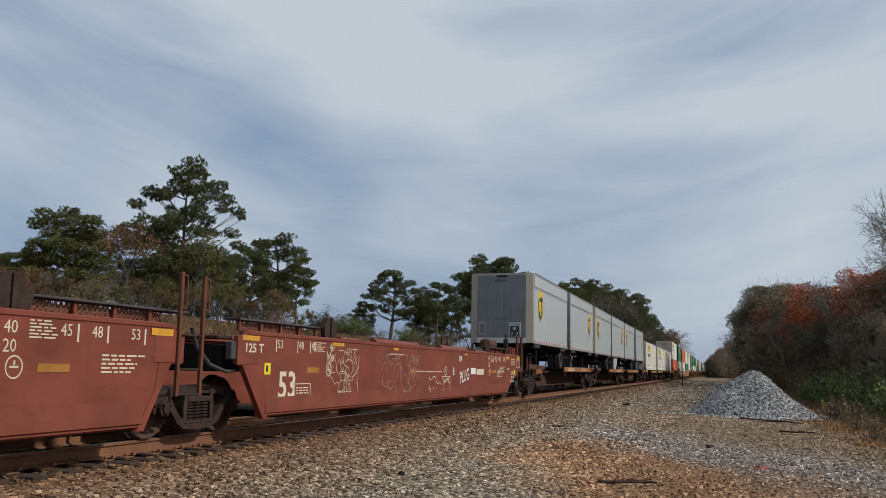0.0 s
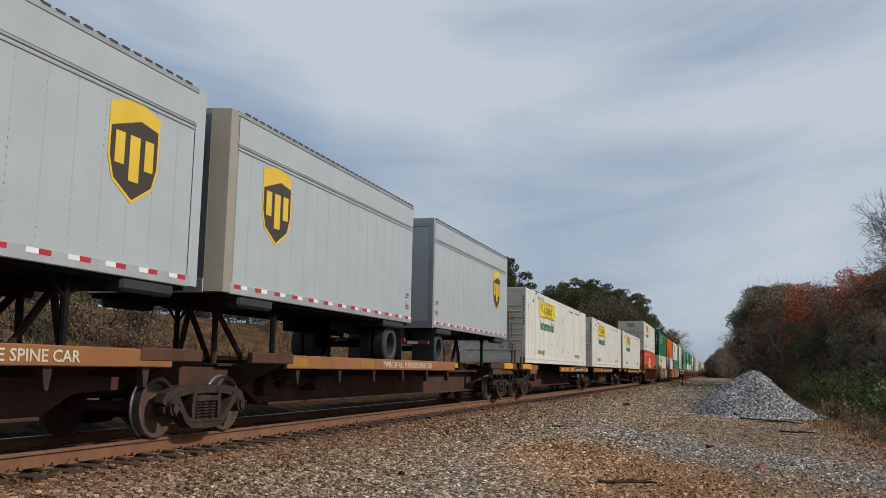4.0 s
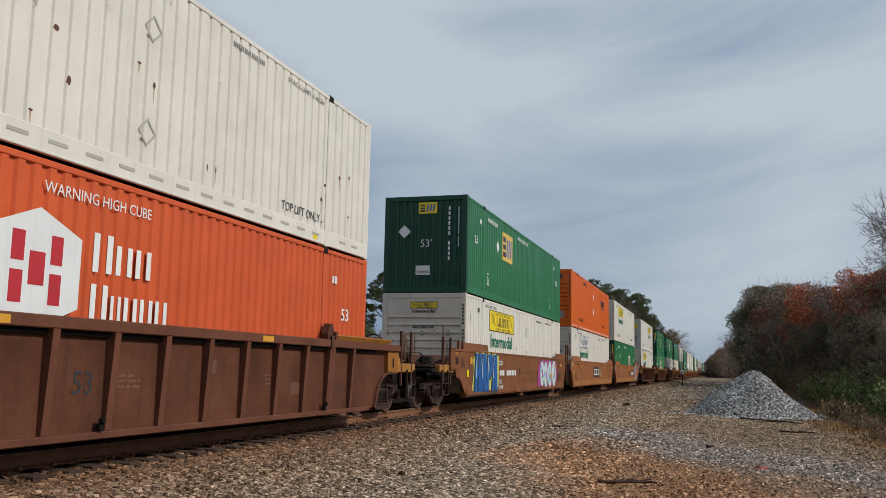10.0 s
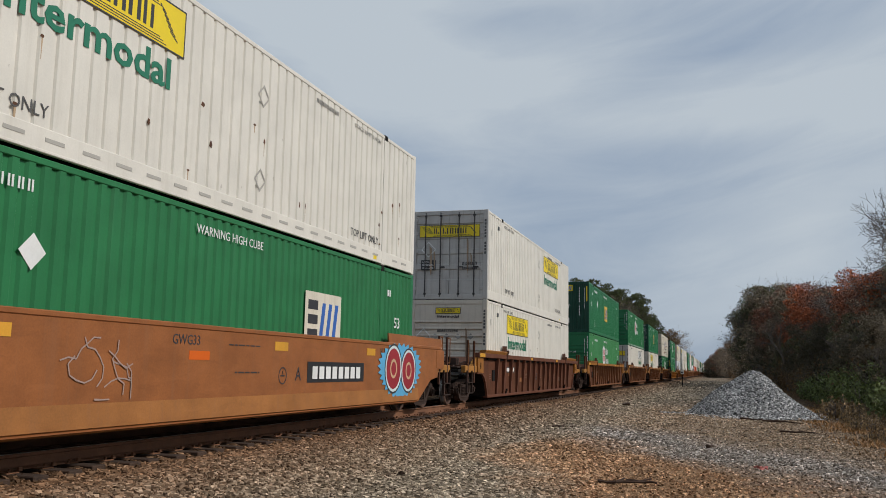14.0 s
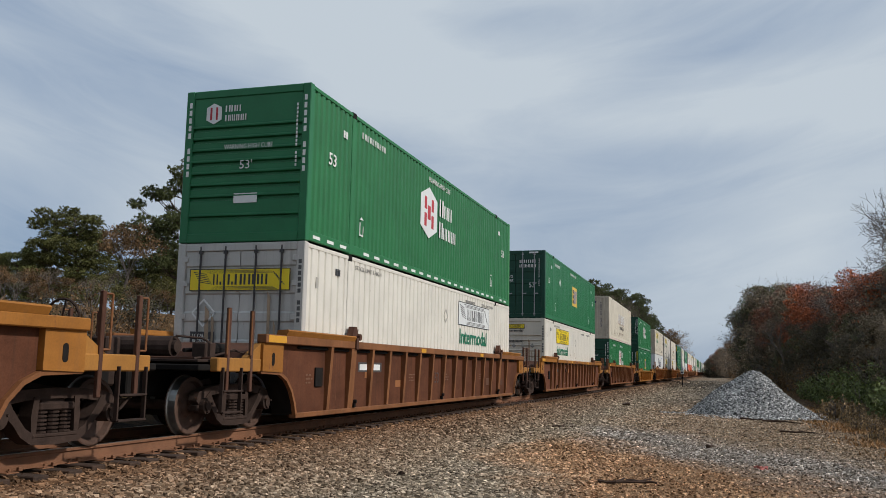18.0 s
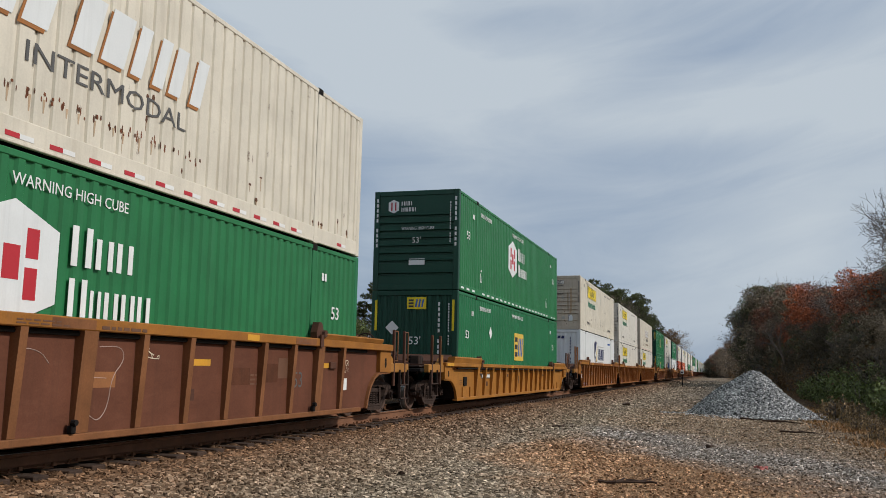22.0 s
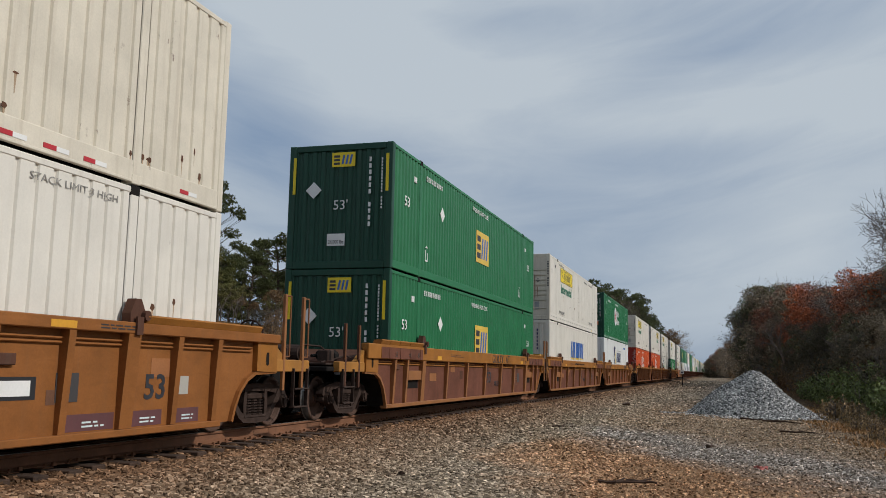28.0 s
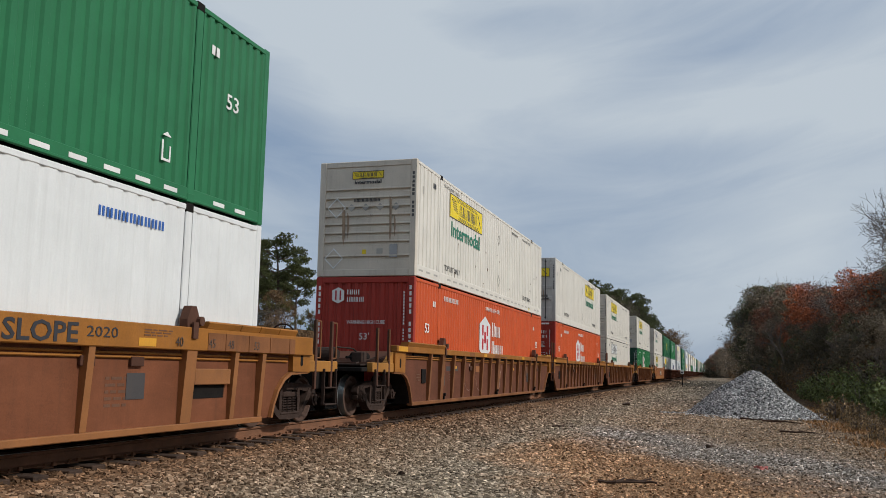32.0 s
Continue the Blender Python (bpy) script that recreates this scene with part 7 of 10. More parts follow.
def trailer(nose_first, skirt=False):
    """A 28 foot van: origin under its leading end on the deck's level 0, bogie wheels at its tail."""
    root = thing("semi_trailer", "pale grey box trailer with brown and gold shield emblem", "trailer", "trailers on the spine wagons")
    L, w = T_LONG, 1.27

    def sp(a, b):       # a..b counted from the nose
        return (a, b) if nose_first else (L - b, L - a)
    part("body", Geo().cbox(-w, w, *sp(0.32, L), T_LOW + 0.17, T_TOP - 0.06, 0.02), "trailer", root)
    for s in (1, -1):
        x0, x1 = sorted((s * (w - 0.03), s * (w + 0.012)))
        part("upper_panel", Geo().box(x0, x1, *sp(0.34, L - 0.02), T_TOP - 0.52, T_TOP - 0.10), "trailer", root)
        part("belt_rail", Geo().box(x0, x1 + 0.004 * s if s > 0 else x1, *sp(0.34, L - 0.02), T_TOP - 0.56, T_TOP - 0.53).box(x0, x1, *sp(0.34, L - 0.02), T_TOP - 0.62, T_TOP - 0.60), "galvanised", root)
        part("bottom_rail", Geo().cbox(*sorted((s * (w - 0.05), s * (w + 0.014))), *sp(0.3, L), T_LOW + 0.03, T_LOW + 0.20, 0.01), "alu", root)
        part("top_rail", Geo().cbox(*sorted((s * (w - 0.05), s * (w + 0.012))), *sp(0.3, L), T_TOP - 0.09, T_TOP, 0.012), "galvanised", root)
        ridge = Geo()
        for k in range(int(L / 0.23) - 2):
            a, b = sp(0.5 + k * 0.23, 0.5 + k * 0.23 + 0.14)
            ridge.box(*sorted((s * (w - 0.02), s * (w + 0.016))), a, b, T_TOP - 0.02, T_TOP + 0.012)
        tagged(part("roof_clips", ridge, "gusset_grey", root), kind="stuff")
        red, white, rivets = Geo(), Geo(), Geo()
        for k in range(13):
            a, b = sp(0.4 + k * 0.64, 0.4 + k * 0.64 + 0.19)
            red.box(*sorted((s * (w + 0.012), s * (w + 0.018))), a, b, T_LOW + 0.12, T_LOW + 0.18)
            a, b = sp(0.59 + k * 0.64, 0.59 + k * 0.64 + 0.19)
            white.box(*sorted((s * (w + 0.012), s * (w + 0.018))), a, b, T_LOW + 0.12, T_LOW + 0.18)
        tagged(part("reflective_tape", red, "ink_red", root), kind="stuff")
        tagged(part("reflective_tape", white, "ink_white", root), kind="stuff")
        for k in range(16):
            y = sp(0.75 + k * 0.49, 0.75 + k * 0.49)[0]
            for j in range(22):
                z = T_LOW + 0.3 + j * 0.095
                rivets.box(*sorted((s * (w - 0.002), s * (w + 0.0045))), y - 0.009, y + 0.009, z, z + 0.022)
        tagged(part("rivets", rivets, "grey_ink", root), kind="stuff")
        e = Geo()
        ly = sp(1.15, 2.15)
        m = (ly[0] + ly[1]) / 2
        x0, x1 = sorted((s * (w + 0.001), s * (w + 0.006)))
        e.prism([(m, 2.98), (ly[1] - 0.10, 3.22), (ly[1], 3.5), (ly[1], 4.18), (m, 4.32), (ly[0], 4.18), (ly[0], 3.5), (ly[0] + 0.10, 3.22)], "x", x0, x1)
        part("emblem", e, "logo_gold", root, "gold and dark brown shield emblem")
        x0, x1 = sorted((s * (w + 0.004), s * (w + 0.010)))
        e = Geo().prism([(m, 3.03), (ly[1] - 0.13, 3.25), (ly[1] - 0.04, 3.52), (ly[1] - 0.04, 4.00), (m + 0.1, 4.06), (ly[0] + 0.04, 3.88), (ly[0] + 0.04, 3.52), (ly[0] + 0.13, 3.25)], "x", x0, x1)
        part("emblem", e, "logo_brown", root)
        x0, x1 = sorted((s * (w + 0.008), s * (w + 0.014)))
        e = Geo()
        for y0, y1, z0, z1 in ((0.12, 0.30, 3.44, 3.84), (0.40, 0.60, 3.26, 3.84), (0.70, 0.88, 3.44, 3.84)):
            e.box(x0, x1, ly[0] + y0, ly[0] + y1, z0, z1)
        part("emblem_name", e, "logo_gold", root)
        lg = Geo()
        ya = sp(2.3, 2.3)[0]
        lg.cyl((s * 0.95, ya, 1.10), (s * 0.95, ya, T_LOW + 0.05), 0.05, 8).cyl((s * 0.95, ya, 1.75), (s * 0.95, ya + 0.35, T_LOW), 0.022, 6).cyl((s * 0.95, ya, 1.75), (s * 0.95, ya - 0.35, T_LOW), 0.022, 6).cbox(s * 0.95 - 0.13, s * 0.95 + 0.13, ya - 0.12, ya + 0.12, 1.08, 1.13, 0.01)
        part("landing_leg", lg, "under", root)
        yw = sp(L - 1.0, L - 1.0)[0]
        for x in (1.0, 0.68):
            tyre = Geo().lathe([(s * (x - 0.13), 0.29), (s * (x - 0.13), 0.41), (s * (x - 0.10), 0.44), (s * (x + 0.11), 0.44), (s * (x + 0.14), 0.41), (s * (x + 0.14), 0.29)] if s > 0 else [(s * (x + 0.14), 0.29), (s * (x + 0.14), 0.41), (s * (x + 0.11), 0.44), (s * (x - 0.10), 0.44), (s * (x - 0.13), 0.41), (s * (x - 0.13), 0.29)], 40)
            t = part("tyre", tyre, "tyre", root, smooth=False)
            t.location = (0, yw, 1.54)
            prof = [(x + 0.135, 0.292), (x + 0.12, 0.262), (x - 0.04, 0.245), (x - 0.06, 0.13), (x + 0.01, 0.115), (x + 0.03, 0.08), (x + 0.03, 0.0)]
            r = part("rim", Geo().lathe([(s * p, q) for p, q in (prof if s > 0 else prof[::-1])], 28), "dull_rim", root)
            ring = [(x + 0.142, 0.30), (x + 0.150, 0.285), (x + 0.136, 0.262)]
            part("rim_edge", Geo().lathe([(s * p, q) for p, q in (ring if s > 0 else ring[::-1])], 28), "dull_rim", r)
            r.location = (0, yw, 1.54)
        if skirt:
            part("side_skirt", Geo().prism([(p if nose_first else L - p, z) for p, z in ((5.0, 1.42), (4.6, 1.6), (4.35, 2.06), (6.8, 2.06), (6.8, 1.2), (5.3, 1.2))], "x", *sorted((s * 1.16, s * 1.19))), "trailer", root, "white aerodynamic side skirt")
        part("mud_flap", Geo().box(*sorted((s * 0.6, s * 1.2)), *sp(L - 0.42, L - 0.40), 1.2, 2.0), "tyre", root)
        part("underside_bag", Geo().cbox(*sorted((s * 1.0, s * 1.26)), *sp(0.6, 1.7), T_LOW - 0.14, T_LOW + 0.04, 0.04), "tyre", root)
    nose = Geo()
    y = [sp(0.0, 0.0)[0], sp(0.1, 0.1)[0], sp(0.36, 0.36)[0]]
    nose.prism([(-w, y[2]), (-w, y[1]), (-w + 0.28, y[0]), (w - 0.28, y[0]), (w, y[1]), (w, y[2])], "z", T_LOW + 0.05, T_TOP - 0.03)
    part("nose", nose, "nose" if nose_first else "trailer", root, "rounded nose")
    d = 1 if nose_first else -1
    part("front_panel", Geo().box(-w + 0.27, w - 0.27, *sorted((y[0] - d * 0.006, y[0] + d * 0.03)), T_LOW + 0.25, T_TOP - 0.12), "nose_front", root)
    if nose_first:
        box = part("glad_hand_box", Geo().cbox(0.32, 0.80, -0.05, 0.01, T_LOW + 0.28, T_LOW + 0.85, 0.012), "galvanised", root, "dull metal air and light socket box")
        # thin black plate drawn for the dark inside of the box
        part("recess", Geo().box(0.38, 0.74, -0.054, -0.045, T_LOW + 0.32, T_LOW + 0.70), "black", box)
        part("socket", Geo().cyl((0.56, -0.052, T_LOW + 0.60), (0.56, -0.09, T_LOW + 0.60), 0.07, 12), "grey_ink", box)
        for q in (0.46, 0.66):
            part("air_line", Geo().rod([(q, -0.06, T_LOW + 0.46), (q + 0.02, -0.11, T_LOW + 0.40), (q - 0.02, -0.08, T_LOW + 0.30)], 0.018), "grey_ink", box)
        door = part("vent_door", Geo().cbox(-0.92, -0.60, -0.035, 0.01, T_LOW + 0.32, T_LOW + 0.88, 0.012), "nose", root)
        part("door_panel", Geo().cbox(-0.86, -0.66, -0.045, -0.03, T_LOW + 0.40, T_LOW + 0.80, 0.008), "nose_front", door)
        part("seam", Geo().box(-0.004, 0.004, -0.010, 0.0, T_LOW + 1.05, T_TOP - 0.45).box(0.52, 0.528, -0.010, 0.0, T_LOW + 1.05, T_TOP - 0.45), "galvanised", root)
        part("lower_band", Geo().cbox(-1.0, 1.0, -0.012, 0.01, T_LOW + 0.03, T_LOW + 0.24, 0.006), "alu", root)
        bars(root, "end", -0.25, 0.25, T_TOP - 0.38, T_TOP - 0.28, "ink", 6).location = (0, -0.022, 0)
        bars(root, "end", -0.22, 0.22, T_LOW + 0.95, T_LOW + 1.0, "ink", 8).location = (0, -0.022, 0)
        part("vent", Geo().cbox(-0.2, 0.25, -0.03, 0.0, T_TOP - 0.2, T_TOP - 0.1, 0.01), "black", root)
    else:
        part("rear_frame", Geo().cbox(-w - 0.022, w + 0.022, -0.03, 0.09, T_TOP - 0.22, T_TOP + 0.004, 0.015).cbox(-w - 0.018, -w + 0.12, -0.03, 0.09, T_LOW, T_TOP - 0.2, 0.01).cbox(w - 0.12, w + 0.018, -0.03, 0.09, T_LOW, T_TOP - 0.2, 0.01).cbox(-w, w, -0.03, 0.09, T_LOW, T_LOW + 0.2, 0.01), "galvanised", root)
    part("roof", Geo().box(-w + 0.02, w - 0.02, *sp(0.2, L), T_TOP - 0.06, T_TOP - 0.01), "alu", root)
    part("chassis", Geo().cbox(-1.2, 1.2, *sp(0.3, L - 0.1), T_LOW - 0.02, T_LOW + 0.17, 0.01).cbox(-0.55, -0.45, *sp(L - 3.0, L - 0.1), 1.75, T_LOW, 0.01).cbox(0.45, 0.55, *sp(L - 3.0, L - 0.1), 1.75, T_LOW, 0.01).cyl((-1.0, sp(L - 1.0, L - 1.0)[0], 1.54), (1.0, sp(L - 1.0, L - 1.0)[0], 1.54), 0.07, 10), "under", root)
    part("bumper_bar", Geo().cbox(-1.15, 1.15, *sp(L - 0.14, L - 0.05), 1.62, 1.72, 0.01).box(-0.5, -0.42, *sp(L - 0.12, L - 0.06), 1.7, T_LOW).box(0.42, 0.5, *sp(L - 0.12, L - 0.06), 1.7, T_LOW), "gusset_grey", root)
    for odd in (0, 1):
        g = Geo()
        for k in range(odd, 8, 2):
            g.box(-1.15 + k * 0.29, -0.87 + k * 0.29, *sp(L - 0.145, L - 0.045), 1.635, 1.705)
        tagged(part("bumper_stripes", g, "ink_red" if odd else "ink_white", root), kind="stuff")
    for z in (T_LOW + 0.36, T_LOW + 0.62):
        lamp = part("marker_lamp", Geo().cbox(w - 0.01, w + 0.022, *sp(L - 0.42, L - 0.24), z, z + 0.13, 0.006), "alu", root)
        part("lens", Geo().box(w + 0.018, w + 0.026, *sp(L - 0.39, L - 0.27), z + 0.035, z + 0.095), "ink_red", lamp)
    part("tyre_cover", Geo().cbox(0.6, 1.262, *sp(L - 1.75, L - 0.45), T_LOW - 0.12, T_LOW + 0.03, 0.03), "tyre", root)
    return root
# ---- trees and brush ----
def leafy(name, base, rough=0.75, island=0.8):
    m = surface(name, base, rough, vary=0.25, scale=0.6, grain=8, island=island, spec=0.25)
    return m


M["needles"] = leafy("pine_needles", (0.098, 0.112, 0.042))
M["needles_warm"] = leafy("yellowing_needles", (0.125, 0.128, 0.042))
M["bark"] = surface("bark", (0.10, 0.072, 0.052), 0.9, vary=0.3, scale=4, bump=0.4)
M["grey_bark"] = surface("grey_bark", (0.115, 0.094, 0.080), 0.9, vary=0.3, scale=4, bump=0.3)
M["rust_leaf"] = leafy("rusty_autumn_leaves", (0.165, 0.098, 0.045))
M["red_leaf"] = leafy("dull_red_leaves", (0.23, 0.068, 0.036))
M["olive_leaf"] = leafy("olive_leaves", (0.125, 0.115, 0.038))
M["dry_grass"] = leafy("dry_grass", (0.31, 0.165, 0.068))
M["dusk_leaf"] = leafy("dark_brown_leaves", (0.18, 0.140, 0.092))
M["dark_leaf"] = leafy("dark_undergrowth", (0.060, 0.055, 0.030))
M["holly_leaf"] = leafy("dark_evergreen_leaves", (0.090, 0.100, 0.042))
# understory leaves darkened so that the wood's shade lies in their colour
M["shade_leaf"] = leafy("shaded_understory_leaves", (0.085, 0.070, 0.040))
M["scarlet_leaf"] = leafy("orange_red_leaves", (0.40, 0.115, 0.045))
M["maroon_leaf"] = leafy("maroon_leaves", (0.235, 0.105, 0.066))
M["tawny_leaf"] = leafy("tawny_leaves", (0.31, 0.235, 0.155))
M["weed_leaf"] = leafy("dry_weed_leaves", (0.26, 0.175, 0.085))
M["moss_leaf"] = leafy("dark_green_bramble_leaves", (0.130, 0.160, 0.055))


class Cloud:
    """Quick gathering of small leaf quads and twig prisms."""

    def __init__(self, seed):
        self.g, self.r = Geo(), random.Random(seed)

    def leaf(self, p, size, long=1.6):
        r = self.r
        d = Vector((r.gauss(0, 1), r.gauss(0, 1), r.gauss(0, 1) + 0.2)).normalized()
        s = d.orthogonal().normalized()
        s.rotate(Matrix.Rotation(r.uniform(0, 6.28), 3, d))
        a, b = d * size * long * 0.5, s * size * 0.5
        p = Vector(p)
        self.g.add([p - a - b, p - a * 0.2 + b * 1.3, p + a], [(0, 1, 2)])

    def twig(self, p, q, r0, r1, n=4):
        p, q = Vector(p), Vector(q)
        way = (q - p).normalized()
        side = way.orthogonal().normalized()
        other = way.cross(side)
        ring = [side * math.cos(2 * math.pi * i / n) + other * math.sin(2 * math.pi * i / n) for i in range(n)]
        self.g.add([p + d * r0 for d in ring] + [q + d * r1 for d in ring], [(i, (i + 1) % n, n + (i + 1) % n, n + i) for i in range(n)])


def blades(geo, roots, ways, length, width, rng):
    """Many thin three-cornered leaves or needles at once: n roots, n directions, n lengths and widths."""
    n = len(roots)
    ways = ways / np.linalg.norm(ways, axis=1)[:, None]
    side = np.cross(ways, rng.normal(size=(n, 3)))
    side *= (width / np.maximum(1e-6, np.linalg.norm(side, axis=1)))[:, None]
    v = np.stack([roots + side, roots + ways * length[:, None], roots - side], 1).reshape(-1, 3)
    k = len(geo.v)
    geo.v += [tuple(p) for p in v.tolist()]
    geo.f += [(k + 3 * i, k + 3 * i + 1, k + 3 * i + 2) for i in range(n)]


def needle_mass(crown, at, size, dense=1.0):
    """A rounded needle mass: small tufts set through a squashed, lumpy ball, each a burst of short needle blades."""
    rng = np.random.RandomState(crown.r.randrange(1 << 30))
    tufts, each = max(16, int(112 * size ** 1.8 * dense)), 12
    d = rng.normal(size=(tufts, 3))
    d /= np.linalg.norm(d, axis=1)[:, None]
    lump = 1.0 + 0.22 * np.sin(d[:, 0] * 5.0 + at[0]) * np.cos(d[:, 1] * 4.0 + at[2])
    d *= (size * lump * rng.uniform(0.30, 1.0, tufts) ** 0.6)[:, None]
    d[:, 2] = d[:, 2] * 0.56 + 0.08 * size
    hearts = np.repeat(np.array(at)[None] + d, each, 0)
    n = len(hearts)
    ways = rng.normal(size=(n, 3)) + (0, 0, 0.25)
    blades(crown.g, hearts, ways, rng.uniform(0.11, 0.23, n), rng.uniform(0.024, 0.050, n), rng)


def limbed(label, seed, top, masses, colour="needles", girth=0.3, lift=0.55, deep=1.7, dense=1.15, swell=1.0):
    """A pine whose crooked limbs carry separate needle masses: sideways reach, height, size."""
    root = thing("pine_tree", label, "tree", "pines beside the line")
    r = random.Random(seed)
    wood, crown = Cloud(seed), Cloud(seed + 1)
    axis = lambda z: Vector((0.22 * math.sin(z * 0.35 + seed), 0.2 * math.cos(z * 0.4 + seed), z))
    n = 10
    for k in range(n):
        wood.twig(axis(-0.5 + (top - 0.6) * k / n), axis(-0.5 + (top - 0.6) * (k + 1) / n), girth * (1 - 0.085 * k), girth * (1 - 0.085 * (k + 1)), 8)
    for side, z, size in masses:
        size *= swell
        for depth in ((0.0,) if abs(side) > 2.6 else (-1.0, 1.0)):
            tip = Vector((side + (0.5 * r.uniform(-1, 1) if depth else 0), depth * deep * r.uniform(0.35, 1.0) + r.uniform(-0.5, 0.5), z + (r.uniform(-0.45, 0.2) if depth else 0)))
            start = axis(max(2.0, z - 0.5 - lift * abs(side)))
            mid = start.lerp(tip, 0.55) + Vector((0, 0, -0.10 * abs(side)))
            wood.twig(start, mid, girth * 0.26, girth * 0.17, 5)
            wood.twig(mid, tip, girth * 0.17, girth * 0.06, 4)
            for _ in range(3):
                wood.twig(mid, tip + Vector((r.uniform(-1, 1), r.uniform(-1, 1), r.uniform(-0.4, 0.6))) * size * 0.8, girth * 0.08, girth * 0.03, 3)
            needle_mass(crown, tip, size * (0.92 if depth else 1.0), dense)
    part("trunk", wood.g, "bark", root)
    part("crown", crown.g, colour, root)
    return root


def crooked_pine():
    """The tallest pine: open tiers, a round head and a heavy skirt."""
    return limbed("tallest pine with layered open needle masses", 77, 14.2, (
        (0.1, 13.4, 0.85), (-0.6, 12.7, 0.75), (0.8, 12.6, 0.8), (-1.1, 11.8, 0.75), (0.3, 11.7, 0.9), (1.9, 11.5, 0.85), (3.0, 10.8, 0.75), (0.0, 9.7, 0.8), (1.3, 9.2, 0.75), (-0.7, 8.9, 0.75), (0.9, 8.1, 0.85), (3.9, 9.9, 0.65), (2.8, 10.0, 0.6), (1.0, 10.5, 0.75), (4.3, 9.4, 0.4),
        (-2.9, 11.0, 0.8), (-2.0, 10.7, 0.7), (-4.0, 10.1, 0.65), (-3.9, 9.8, 0.4), (-1.3, 10.4, 0.45), (2.3, 8.3, 0.45), (3.6, 8.0, 0.65), (4.1, 7.0, 0.6), (-2.9, 8.4, 1.15), (-4.2, 8.0, 0.85), (-5.1, 7.7, 0.55), (-1.6, 8.3, 1.05), (-2.4, 7.1, 1.4), (-0.8, 6.7, 1.2), (1.0, 6.4, 1.25), (2.3, 5.9, 1.25), (3.5, 5.6, 1.15), (-3.7, 6.7, 1.0), (-1.9, 5.4, 1.3), (0.4, 4.9, 1.4), (2.3, 4.4, 1.3)), girth=0.24, dense=1.3, swell=1.2)


def bushy_pine():
    return limbed("broad bushy pine with a rounded crown", 31, 12.0, (
        (-1.9, 11.2, 0.95), (-0.6, 11.5, 0.95), (0.6, 11.0, 1.0), (-2.4, 10.2, 0.9), (-0.9, 10.4, 1.3), (0.9, 10.1, 1.3), (1.9, 9.5, 1.0), (-1.8, 9.1, 1.2), (0.0, 9.2, 1.4), (1.6, 8.6, 1.3), (2.7, 8.3, 0.9), (-2.6, 8.1, 1.0), (-1.0, 7.9, 1.4), (0.6, 7.7, 1.4), (2.2, 7.3, 1.3), (3.0, 6.9, 0.9), (-2.8, 6.7, 1.1), (-1.4, 6.5, 1.4), (0.4, 6.3, 1.4), (2.1, 5.9, 1.4), (-2.5, 5.3, 1.2), (0.0, 4.9, 1.4), (2.6, 4.8, 1.2)), "needles_warm", 0.26, 0.4, 1.9, 1.25)


def open_pine():
    return limbed("dark pine with knobbly needle masses", 19, 11.2, (
        (0.5, 10.4, 0.85), (-0.6, 10.0, 0.75), (-1.8, 9.7, 0.85), (1.5, 9.3, 0.9), (0.2, 8.8, 0.9), (2.3, 8.5, 0.8), (-2.3, 8.2, 0.8), (-1.1, 8.0, 0.7), (1.1, 7.6, 0.9), (2.5, 6.9, 0.7), (-2.0, 6.7, 0.8), (0.4, 6.4, 0.9), (2.2, 5.8, 0.9), (3.0, 5.6, 0.5), (-1.1, 5.6, 0.8), (1.0, 5.0, 0.8)), "needles", 0.22, 0.5, swell=1.2)


def dome_pine():
    return limbed("pine with a dense domed crown", 43, 10.6, (
        (0.0, 9.9, 0.85), (-0.9, 9.4, 0.8), (0.9, 9.4, 0.8), (-1.7, 8.6, 0.8), (1.7, 8.6, 0.85), (0.1, 8.7, 1.0), (2.3, 7.7, 0.8), (-2.4, 7.7, 0.8), (-0.9, 7.7, 0.95), (0.9, 7.5, 0.95), (-3.0, 6.8, 0.7), (3.0, 6.8, 0.75), (-1.8, 6.6, 0.8), (1.9, 6.4, 0.9), (0.2, 6.3, 0.9), (-3.4, 5.8, 0.6), (3.4, 5.8, 0.7), (-2.4, 5.4, 0.7), (2.6, 5.3, 0.8), (-1.0, 5.3, 0.7), (0.8, 4.6, 0.8)), "needles", 0.26, 0.5, 1.7, 1.3)


